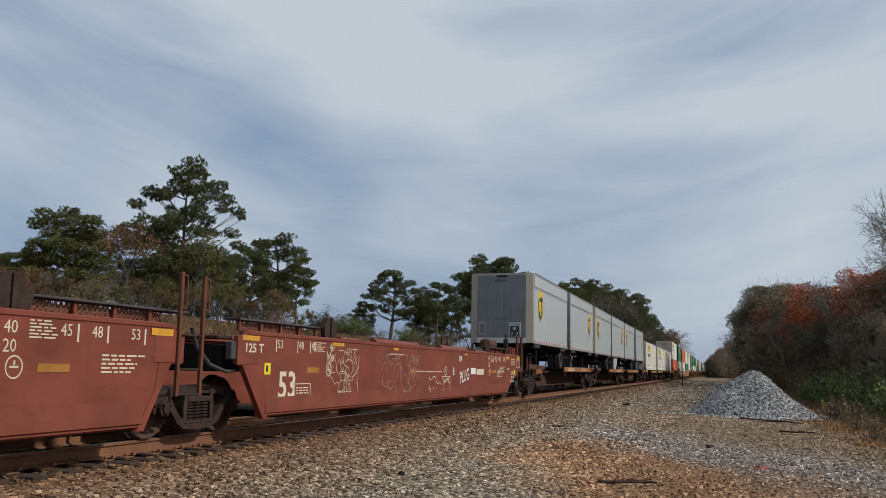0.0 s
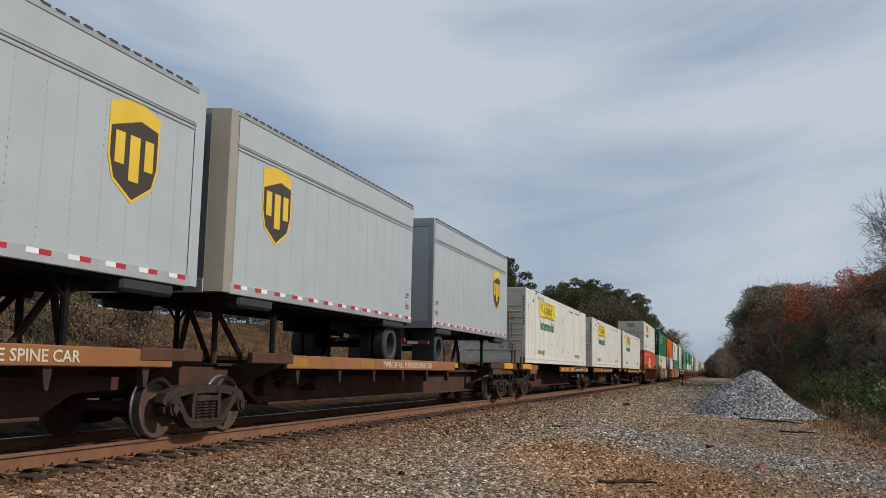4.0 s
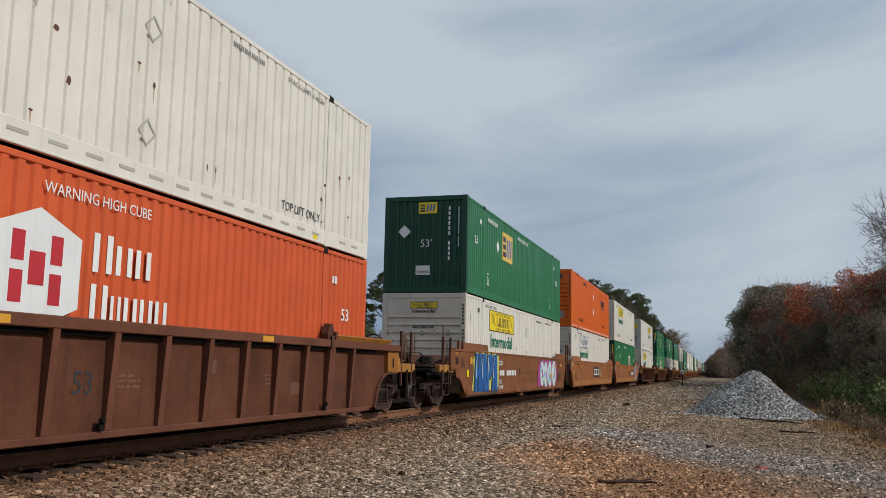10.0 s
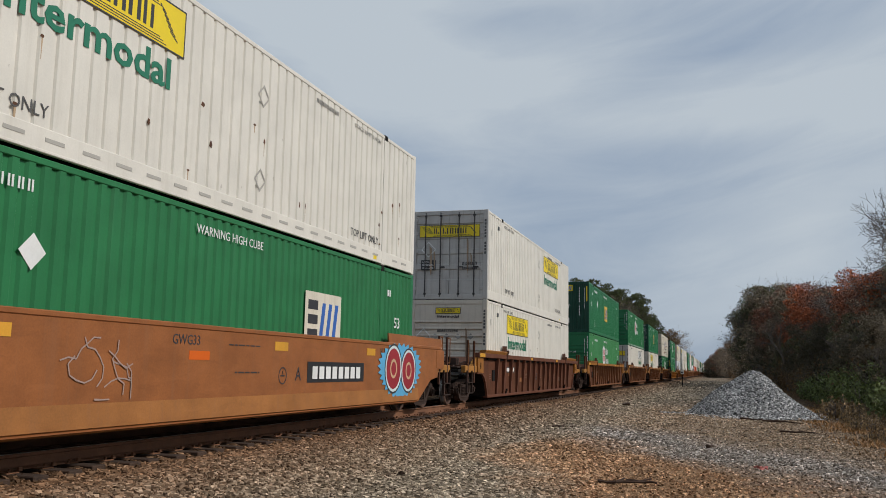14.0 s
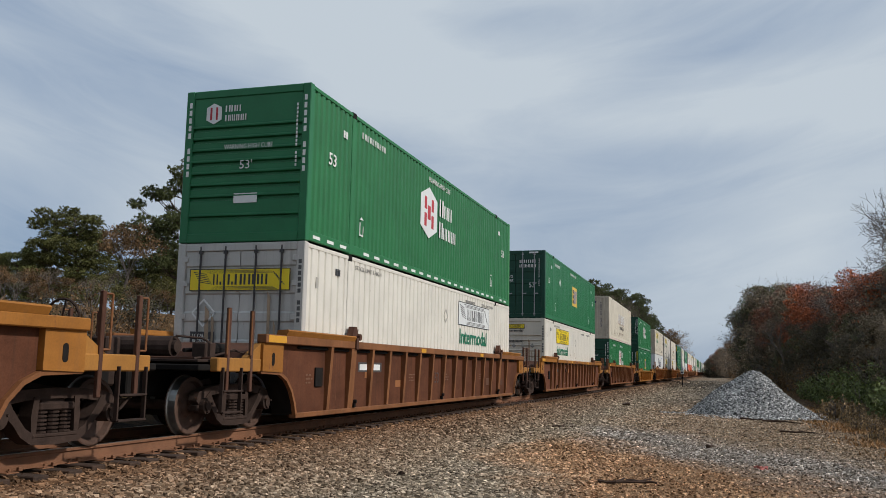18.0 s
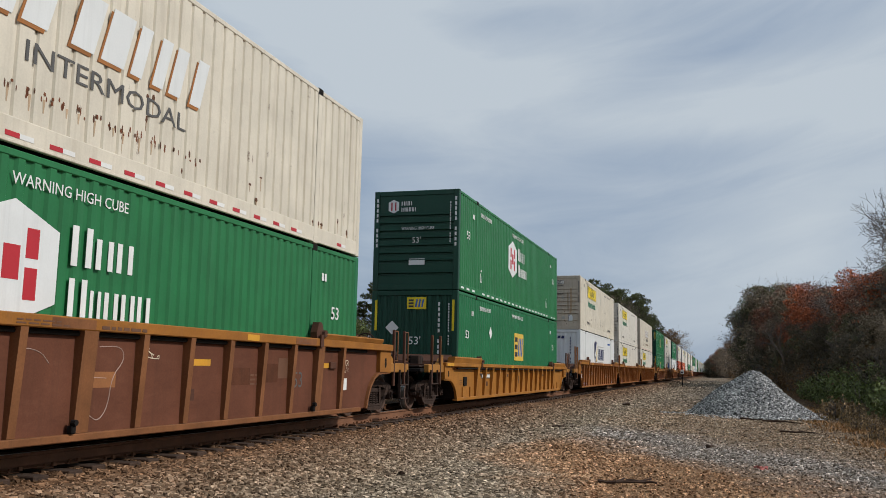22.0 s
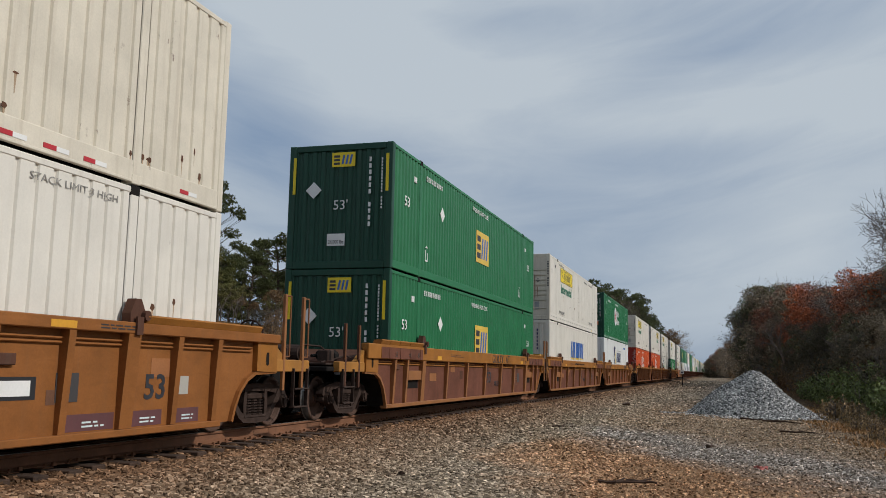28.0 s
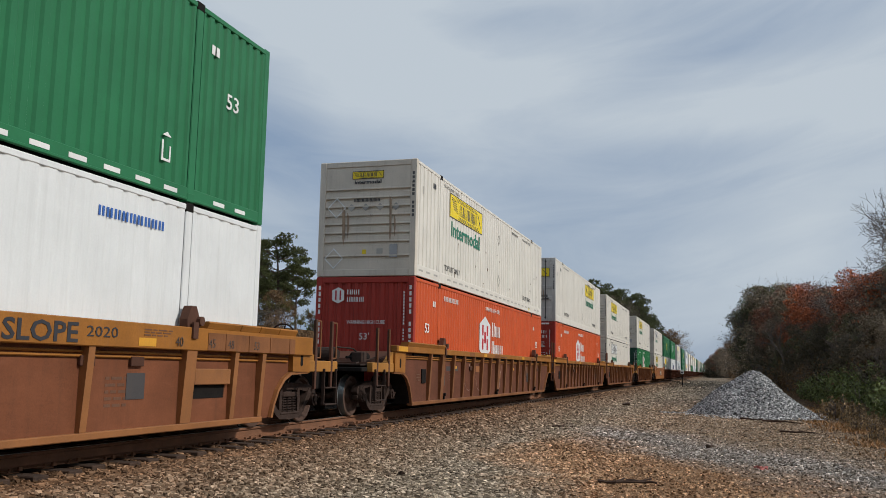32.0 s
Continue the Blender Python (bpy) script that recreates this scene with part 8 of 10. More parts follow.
def clumped(seed, height, leaf, label, clumps=30, leaves=150, size=0.2, wide=0.30, twigs=5, low=0.12, ball=1.0):
    """A wood's-edge tree: leaf clumps on crooked limbs with shadowed gaps between, bare twig ends standing out."""
    root = thing("broadleaf_tree", label, "tree", "trees beside the line")
    r = random.Random(seed)
    rng = np.random.RandomState(seed)
    wood, crown = Cloud(seed), Geo()
    bend = lambda z: Vector((0.05 * height * math.sin(z * 3.1 / height + seed), 0.04 * height * math.cos(z * 2.3 / height + seed), z))
    for k in range(7):
        wood.twig(bend(-0.4 + height * 0.9 * k / 7), bend(-0.4 + height * 0.9 * (k + 1) / 7), height * 0.016 * (1.1 - k / 7.5), height * 0.016 * (1.1 - (k + 1) / 7.5), 6)
    for k in range(clumps):
        u = low + (0.95 - low) * (k + r.random()) / clumps
        reach = height * wide * math.sqrt(max(0.06, 1 - ((u - 0.52) / 0.56) ** 2)) * math.sqrt(r.uniform(0.12, 1.0))
        a = r.uniform(0, 6.28)
        tip = bend(u * height) + Vector((math.cos(a) * reach, math.sin(a) * reach, r.uniform(-0.03, 0.03) * height))
        start = bend(max(0.05, u - 0.14) * height)
        mid = start.lerp(tip, 0.6) + Vector((0, 0, 0.03 * height))
        wood.twig(start, mid, height * 0.0055, height * 0.0035, 4)
        wood.twig(mid, tip, height * 0.0035, height * 0.0015, 3)
        puff = height * r.uniform(0.06, 0.12) * ball
        for _ in range(twigs):
            e = Vector((r.gauss(0, 1), r.gauss(0, 1), r.gauss(0.5, 0.8))).normalized()
            wood.twig(tip, tip + e * puff * r.uniform(1.0, 1.7), height * 0.0016, 0.006, 3)
        n = int(leaves * (puff / height / 0.09) ** 2)
        d = rng.normal(size=(n, 3))
        d *= (puff * rng.uniform(0.2, 1.0, n) ** 0.45 / np.linalg.norm(d, axis=1))[:, None]
        d[:, 2] *= 0.7
        blades(crown, np.array(tip)[None] + d, rng.normal(size=(n, 3)), size * rng.uniform(0.7, 1.5, n), size * rng.uniform(0.25, 0.5, n), rng)
    part("trunk", wood.g, "grey_bark", root)
    part("crown", crown, leaf, root)
    return root


def broadleaf(seed, height, leaf, leaves=2600, spread=0.42, label="autumn tree with thin grey branches", size=0.16, deep=5, forks=3):
    """A forking tree with fine twigs and scattered leaves."""
    root = thing("broadleaf_tree", label, "tree", "trees beside the line")
    r = random.Random(seed)
    wood, crown = Cloud(seed), Cloud(seed + 1)
    tips = []

    def grow(p, d, length, radius, level):
        q = p + d * length
        wood.twig(p, q, radius, radius * 0.62, 6 if level < 2 else 3)
        if level >= deep:
            tips.append(q)
            return
        if level >= 3:
            tips.append(q)
        for k in range(3 if 1 <= level <= forks else 2):
            a = r.uniform(0, 6.28)
            tilt = r.uniform(0.25, 0.75) * (1.15 if level else 0.6)
            side = d.orthogonal().normalized()
            side.rotate(Matrix.Rotation(a, 3, d))
            e = (d * math.cos(tilt) + side * math.sin(tilt) * spread * 2.2 + Vector((0, 0, 0.10))).normalized()
            grow(q, e, length * r.uniform(0.62, 0.84), max(0.011, radius * 0.6), level + 1)
    grow(Vector((0, 0, -0.4)), Vector((r.uniform(-0.08, 0.08), r.uniform(-0.08, 0.08), 1)).normalized(), height * 0.27, height * 0.013 + 0.04, 0)
    for _ in range(leaves):
        t = r.choice(tips)
        crown.leaf(t + Vector((r.gauss(0, 0.45), r.gauss(0, 0.45), r.gauss(0, 0.35))) * height * 0.045, r.uniform(0.5, 1.2) * size, 1.4)
    part("trunk", wood.g, "grey_bark", root)
    if leaves:
        part("crown", crown.g, leaf, root)
    return root


def bush(seed, height, width, leaf, leaves=2200, label="tangled low roadside brush thicket"):
    root = thing("shrub", label, "shrub", "brush beside the line")
    r = random.Random(seed)
    wood, crown = Cloud(seed), Cloud(seed + 1)
    for k in range(30):
        a, reach = r.uniform(0, 6.28), r.random() ** 0.6 * width
        tip = Vector((math.cos(a) * reach, math.sin(a) * reach, height * r.uniform(0.45, 1.05) * (1.1 - 0.5 * reach / width)))
        foot = Vector((tip.x * 0.45, tip.y * 0.45, -0.2))
        mid = foot.lerp(tip, 0.55) + Vector((r.uniform(-0.2, 0.2), r.uniform(-0.2, 0.2), 0.15))
        wood.twig(foot, mid, 0.022, 0.016, 4)
        wood.twig(mid, tip, 0.016, 0.006, 3)
        for _ in range(3):
            wood.twig(mid, mid + Vector((r.uniform(-0.6, 0.6), r.uniform(-0.6, 0.6), r.uniform(0.1, 0.8))) * height * 0.3, 0.01, 0.004, 3)
        for _ in range(leaves // 30):
            p = foot.lerp(tip, r.uniform(0.25, 1.0)) + Vector((r.gauss(0, 0.22), r.gauss(0, 0.22), r.gauss(0, 0.2))) * height * 0.45
            p.z = max(0.02, p.z)
            crown.leaf(p, r.uniform(0.04, 0.10), 1.7)
    part("stem_tangle", wood.g, "grey_bark", root)
    part("foliage", crown.g, leaf, root)
    return root


def around(eye_az, distance):
    a = radians(eye_az)
    return EYE.x + distance * math.sin(a), distance * math.cos(a)


def stand(ob, x, y, turn=0.0, scale=1.0, sink=0.0):
    ob.matrix_basis = pose(x, y, ground_height(x, y) - sink, 0, 0, turn) @ Matrix.Scale(scale, 4)
    return ob


def planted(proto, x, y, turn, scale=1.0):
    ob = copy_thing(proto, pose(x, y, ground_height(x, y), 0, 0, turn))
    ob.scale = (scale, scale, scale)
    return ob


def plant_all():
    rng = random.Random(17)

    def rooted(proto, height, az, d, el, turn):
        """Scaled so that its top stands at that elevation as seen from beside the track."""
        x, y = around(az, d)
        want = EYE.z + d * math.tan(radians(el)) - ground_height(x, y)
        return planted(proto, x, y, turn, want / height)
    # pines on the far side of the line, each at its own bearing and height
    big, wide, tall, dome = crooked_pine(), bushy_pine(), open_pine(), dome_pine()
    height_of = {big: 14.3, wide: 12.2, tall: 11.3, dome: 10.8}
    for proto, az, d, el in ((big, -33.7, 75, 12.85), (wide, -40.2, 72, 9.15), (tall, -28.0, 78, 8.55), (dome, -20.5, 95, 6.45)):
        x, y = around(az, d)
        k = (EYE.z + d * math.tan(radians(el)) - ground_height(x, y)) / height_of[proto]
        proto.matrix_basis = pose(x, y, ground_height(x, y), 0, 0, -az)
        proto.scale = (max(k, 0.94), max(k, 0.94), k)
    for proto, az, d, el, turn in ((tall, -17.5, 98, 5.8, 190), (dome, -16.6, 104, 4.6, 100), (dome, -22.4, 99, 4.2, 150), (tall, -19.0, 99, 4.6, 10), (wide, -18.1, 103, 4.7, 30),
                                   (dome, -14.3, 112, 7.6, 120), (dome, -13.3, 114, 7.45, 40), (tall, -15.3, 112, 6.7, 40),
                                   (wide, -9.2, 150, 5.6, 20), (dome, -8.3, 160, 6.1, 75), (tall, -7.6, 168, 5.8, 160), (dome, -7.0, 175, 5.7, 260), (tall, -6.3, 186, 5.4, 30), (dome, -5.6, 196, 5.25, 120), (dome, -5.1, 210, 4.9, 100), (tall, -4.6, 225, 4.3, 10), (dome, -4.2, 240, 3.6, 200), (dome, -10.2, 140, 5.3, 80),
                                   (wide, -44.6, 76, 6.2, 250), (tall, -43.2, 82, 6.6, 60), (wide, -36.6, 80, 6.4, 90), (wide, -31.6, 74, 6.7, 300), (wide, -42.0, 76, 6.8, 130), (tall, -26.6, 86, 6.6, 210), (tall, -29.6, 90, 7.9, 120), (wide, -34.4, 82, 6.9, 20),
                                   (dome, -24.6, 170, 2.6, 10), (dome, -25.4, 190, 2.8, 10), (dome, -23.4, 170, 2.7, 60)):
        rooted(proto, height_of[proto], az, d, el, turn)
    for k in range(12):
        rooted((wide, dome)[k % 2], height_of[(wide, dome)[k % 2]], -45.5 + 18.0 * (k + rng.random()) / 12, rng.uniform(88, 104), rng.uniform(5.2, 6.2), rng.uniform(0, 360))
    rust = stand(broadleaf(5, 7.5, "rust_leaf", 3400, 0.45, "rust-brown autumn tree with thin twigs", 0.11), *around(-37.4, 62), 0)
    olive = stand(broadleaf(9, 7.0, "olive_leaf", 4000, 0.45, "olive and yellow autumn tree", 0.11), *around(-33.0, 60), 0)
    bare = stand(broadleaf(14, 12.5, "rust_leaf", 0, 0.52, "bare grey winter tree with fine twigs", 0.1, 7, 5), *around(15.5, 60), 0)
    thin = stand(broadleaf(16, 9.0, "dusk_leaf", 1000, 0.48, "leafless tree with grey-brown twigs", 0.08, 6, 3), *around(4.1, 95), 0)
    red = stand(broadleaf(23, 9.5, "red_leaf", 4600, 0.45, "dull red autumn tree at the yard", 0.10), *around(4.3, 100), 0)
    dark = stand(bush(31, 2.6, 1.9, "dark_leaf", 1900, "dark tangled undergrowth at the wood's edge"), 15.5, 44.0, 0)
    brown = stand(bush(37, 2.2, 1.8, "rust_leaf", 1400, "brown leafless brush beside the line"), -13.0, 26.0, 0)
    green = stand(bush(41, 1.7, 1.7, "moss_leaf", 3600, "low dark green bramble thicket"), 15.6, 40.0, 0)
    # under the far pines
    for k in range(54):
        az = -46 + 21.5 * (k + rng.random()) / 54
        el = rng.uniform(4.4, 5.9) if az < -30 else rng.uniform(4.0, 5.2) - 1.6 * rise(-28.5, -24.6, az)
        p = rng.choice((rust, olive, rust, olive, thin))
        rooted(p, {rust: 7.6, olive: 7.1, thin: 8.6}[p], az, rng.uniform(48, 66), el, rng.uniform(0, 360))
    rooted(thin, 8.6, -37.3, 64, 6.1, 40)
    rooted(rust, 7.6, -36.6, 63, 5.6, 140)
    for k in range(30):
        az = -25 + 21 * (k + rng.random()) / 30
        p = rng.choice((rust, olive, thin))
        rooted(p, {rust: 7.6, olive: 7.1, thin: 8.6}[p], az, rng.uniform(95, 140), rng.uniform(2.2, 3.2), rng.uniform(0, 360))
    for k in range(46):
        y = 6 + 2.8 * k + rng.uniform(-0.8, 0.8)
        x = -rng.uniform(9.0, 21.0)
        planted(rng.choice((brown, brown, green, dark)), x, y, rng.uniform(0, 360), rng.uniform(0.5, 0.9))
    # the wood along the yard, from far to near; its tops rise and fall
    dusk = stand(clumped(51, 9.0, "dusk_leaf", "dark brown-leaved tree in the wood", 30, 210, 0.17, ball=1.35), 20.0, 62.0)
    holly = stand(clumped(57, 9.0, "holly_leaf", "dark evergreen tree at the wood's edge", 34, 230, 0.15, 0.26, 2, ball=1.3), 22.0, 66.0)
    scarlet = stand(clumped(63, 9.0, "scarlet_leaf", "orange-red autumn tree in the wood", 26, 190, 0.16, 0.28, ball=1.3), 24.0, 70.0)
    maroon = stand(clumped(69, 9.0, "maroon_leaf", "dull maroon-leaved tree in the wood", 28, 150, 0.15, 0.30, 7, ball=1.3), 26.0, 74.0)
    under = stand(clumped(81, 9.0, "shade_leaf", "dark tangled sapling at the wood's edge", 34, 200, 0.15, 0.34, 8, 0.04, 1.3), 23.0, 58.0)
    tawny = stand(clumped(75, 9.0, "tawny_leaf", "tawny half-bare tree in the wood", 28, 70, 0.13, 0.32, 12, ball=1.3), 28.0, 78.0)
    tops = ((-0.6, 0.9), (0.3, 1.6), (1.0, 2.3), (1.5, 3.1), (2.0, 4.5), (2.6, 5.4), (3.2, 5.75), (3.8, 5.3), (4.4, 5.2), (5.7, 5.35), (7.0, 5.9), (8.2, 6.3), (9.0, 6.5), (13.0, 7.2))

    def top_at(az):
        for (a, p), (b, q) in zip(tops, tops[1:]):
            if a <= az <= b:
                return p + (q - p) * (az - a) / (b - a)
        return 6.5
    tall_of = {olive: 7.1, bare: 12.0, red: 9.4, rust: 7.6, thin: 8.6, dusk: 9.2, holly: 9.2, scarlet: 9.2, maroon: 9.2, tawny: 9.2, under: 9.2}
    for k in range(54):
        az = 2.5 + 8.1 * ((k + rng.random()) / 54) ** 1.1
        d = min(190, rng.uniform(10.0, 15.5) / math.sin(radians(az)))
        x, y = around(az, d)
        pool = (scarlet, maroon, dusk, maroon, tawny) if 5.0 < az < 6.7 or az > 8.6 else ((tawny, bare, tawny, dusk, maroon) if az > 6.7 or az < 2.3 else (dusk, tawny, dusk, tawny, maroon))
        p = rng.choice(pool)
        want = d * math.tan(radians(top_at(az))) * rng.uniform(0.66, 0.97) + EYE.z - ground_height(x, y)
        planted(p, x, y, rng.uniform(0, 360), want / tall_of[p])
    # saplings and vines fill the edge below the crowns; dark leaf colour holds their shade
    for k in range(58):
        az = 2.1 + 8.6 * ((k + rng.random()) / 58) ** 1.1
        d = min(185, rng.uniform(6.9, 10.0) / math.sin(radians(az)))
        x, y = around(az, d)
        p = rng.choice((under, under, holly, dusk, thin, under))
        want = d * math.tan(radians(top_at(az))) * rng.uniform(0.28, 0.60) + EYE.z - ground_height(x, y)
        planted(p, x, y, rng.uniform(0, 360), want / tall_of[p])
    # farther along, low and hazy over the heap
    for k in range(46):
        az = -0.5 + 1.5 * (k + rng.random()) / 46
        d = rng.uniform(330, 480)
        x, y = around(az, d)
        if k % 3 == 0:
            planted(dark, x, y, rng.uniform(0, 360), rng.uniform(1.8, 2.6))
        p = rng.choice((tawny, maroon, dusk, thin))
        planted(p, x, y, rng.uniform(0, 360), (d * math.tan(radians(top_at(az))) * rng.uniform(0.7, 1.0) + EYE.z - ground_height(x, y)) / tall_of[p])
    for k in range(68):
        y = 42 + 300 * (k / 68) ** 1.6
        x = 14.9 + rng.uniform(0, 4.0)
        planted(rng.choice((dark, dark, brown) if y < 140 else (brown, brown, dark)), x, y, rng.uniform(0, 360), rng.uniform(0.9, 1.6) + 0.004 * max(0, y - 100))
    for k in range(16):
        y = 95 + 8 * k
        planted(rng.choice((brown, dark)), 13.6 + rng.uniform(0, 2.5) + 0.01 * y, y, rng.uniform(0, 360), rng.uniform(1.4, 2.3))
    for k in range(40):
        y = 31 + 26 * k / 40 + rng.uniform(-1, 1)
        planted(green, 14.6 + rng.uniform(0, 3.6) + 0.02 * (y - 30), y, rng.uniform(0, 360), rng.uniform(0.8, 1.35))
    # a bank of dark green vines in front of the wood
    for az, d, el in ((6.0, 62, 0.2), (6.6, 58, 0.35), (7.1, 55, 0.75), (7.6, 52, 0.85), (8.1, 50, 0.95), (8.7, 48, 0.9), (9.3, 47, 0.9), (9.8, 46, 1.0), (7.4, 49, -0.1), (8.4, 46, 0.1), (9.2, 44, 0.2)):
        rooted(green, 1.75, az, d, el, rng.uniform(0, 360))
    weed = stand(bush(47, 1.0, 0.8, "weed_leaf", 700, "dry tan weed clump at the yard's edge"), 12.6, 36.5, 0)
    for k in range(34):
        y = 25 + 20 * k / 34 + rng.uniform(-1, 1)
        planted(weed, 11.9 + 0.03 * (y - 25) + rng.uniform(0, 2.2), y, rng.uniform(0, 360), rng.uniform(0.3, 0.7))
    for az, d, el, p in ((3.25, 140, 5.75, tall), (1.5, 190, 2.8, tawny), (1.7, 180, 3.2, thin), (2.35, 140, 4.9, thin), (2.7, 140, 5.5, holly), (3.0, 135, 5.7, tawny), (3.3, 135, 5.4, dusk), (3.6, 130, 5.5, tawny), (4.0, 125, 5.45, maroon), (4.4, 120, 5.2, maroon), (4.9, 115, 5.2, dusk), (5.4, 110, 5.4, scarlet), (5.8, 100, 5.45, scarlet), (6.3, 95, 5.6, maroon), (6.9, 90, 5.95, bare), (7.3, 88, 6.0, bare), (7.8, 85, 6.15, tawny), (8.4, 80, 6.3, bare), (8.8, 78, 6.4, scarlet), (9.3, 70, 6.4, maroon)):
        rooted(p, {**height_of, **tall_of}[p], az, d, el, rng.uniform(0, 360))
    rooted(rust, 7.6, -2.9, 250, 3.2, 140)
    rooted(thin, 8.6, -6.7, 150, 5.6, 70)
    rooted(thin, 8.6, -6.2, 150, 5.4, 170)
    rooted(tawny, 9.2, -2.4, 260, 2.7, 40)
    rooted(tawny, 9.2, -3.3, 255, 2.9, 240)
    for az, d, el, turn in ((12.9, 52, 13.0, 130), (13.7, 56, 13.6, 20), (12.2, 60, 10.4, 250), (13.4, 48, 11.0, 75)):
        rooted(bare, 13.0, az, d, el, turn)
    # distant woods on both sides of the line
    for k in range(14):
        y = 260 + 70 * k
        for x in (-14 - rng.uniform(0, 12), 15 + rng.uniform(0, 12)):
            planted(rng.choice((rust, thin, dusk)), x, y, rng.uniform(0, 360), rng.uniform(0.8, 1.3))
    dry_grass()


def dry_grass():
    """Tan grass and stalks along the edge of the yard and on the far bank."""
    r = random.Random(61)
    for name, x0, x1, y0, y1, n, h in (("dry_grass", 10.8, 15.2, 19, 48, 15000, 0.12), ("bank_brush", -16.0, -8.2, 8, 60, 9000, 0.35)):
        g = Geo()
        for _ in range(n):
            x, y = r.uniform(x0, x1), r.uniform(y0, y1)
            if noise.noise((x * 0.6, y * 0.35, 3.0)) < -0.05 or (x0 > 0 and r.random() > rise(x0, x0 + 1.6, x + 0.012 * (y - 30))):
                continue
            z, a = ground_height(x, y), r.uniform(0, 6.28)
            t = h * r.uniform(0.35, 1.3)
            w = 0.02 + 0.02 * r.random()
            dx, dy = math.cos(a), math.sin(a)
            lx, ly = r.uniform(-1.1, 1.1) * t, r.uniform(-1.1, 1.1) * t
            g.add([(x - dx * w, y - dy * w, z - 0.02), (x + dx * w, y + dy * w, z - 0.02), (x + lx, y + ly, z + t)], [(0, 1, 2)])
        m = g.mesh(name, M[name])
        tagged(new(name, m), "dry tan leaves and grass over the ground" if x0 > 0 else "dead brown brush on the far bank", "grass", kind="stuff")


plant_all()
# ---- the train: wagons and loads by their place along the line at the start ----
MOVING = []
BUILT = {}


def load(design, y0, z, label="", far=False):
    key = (design, far)
    if far and design not in FAR_DESIGNS:
        design = {"emp_doors": "emp", "blue": "shield", "hub_green_doors": "hub_green"}.get(design, "panel")
        key = (design, far)
    if key not in BUILT:
        ob = BUILT[key] = (FAR_DESIGNS if far else DESIGNS)[design]()
    else:
        ob = copy_thing(BUILT[key], Matrix())
    if label:
        tagged(ob, label)
    MOVING.append((ob, y0, z))
    return ob


def wagon(key, y0, make):
    if key not in BUILT:
        ob = BUILT[key] = make()
    else:
        ob = copy_thing(BUILT[key], Matrix())
    MOVING.append((ob, y0, 0.0))
    return ob


LOW_SIDE = 0.75


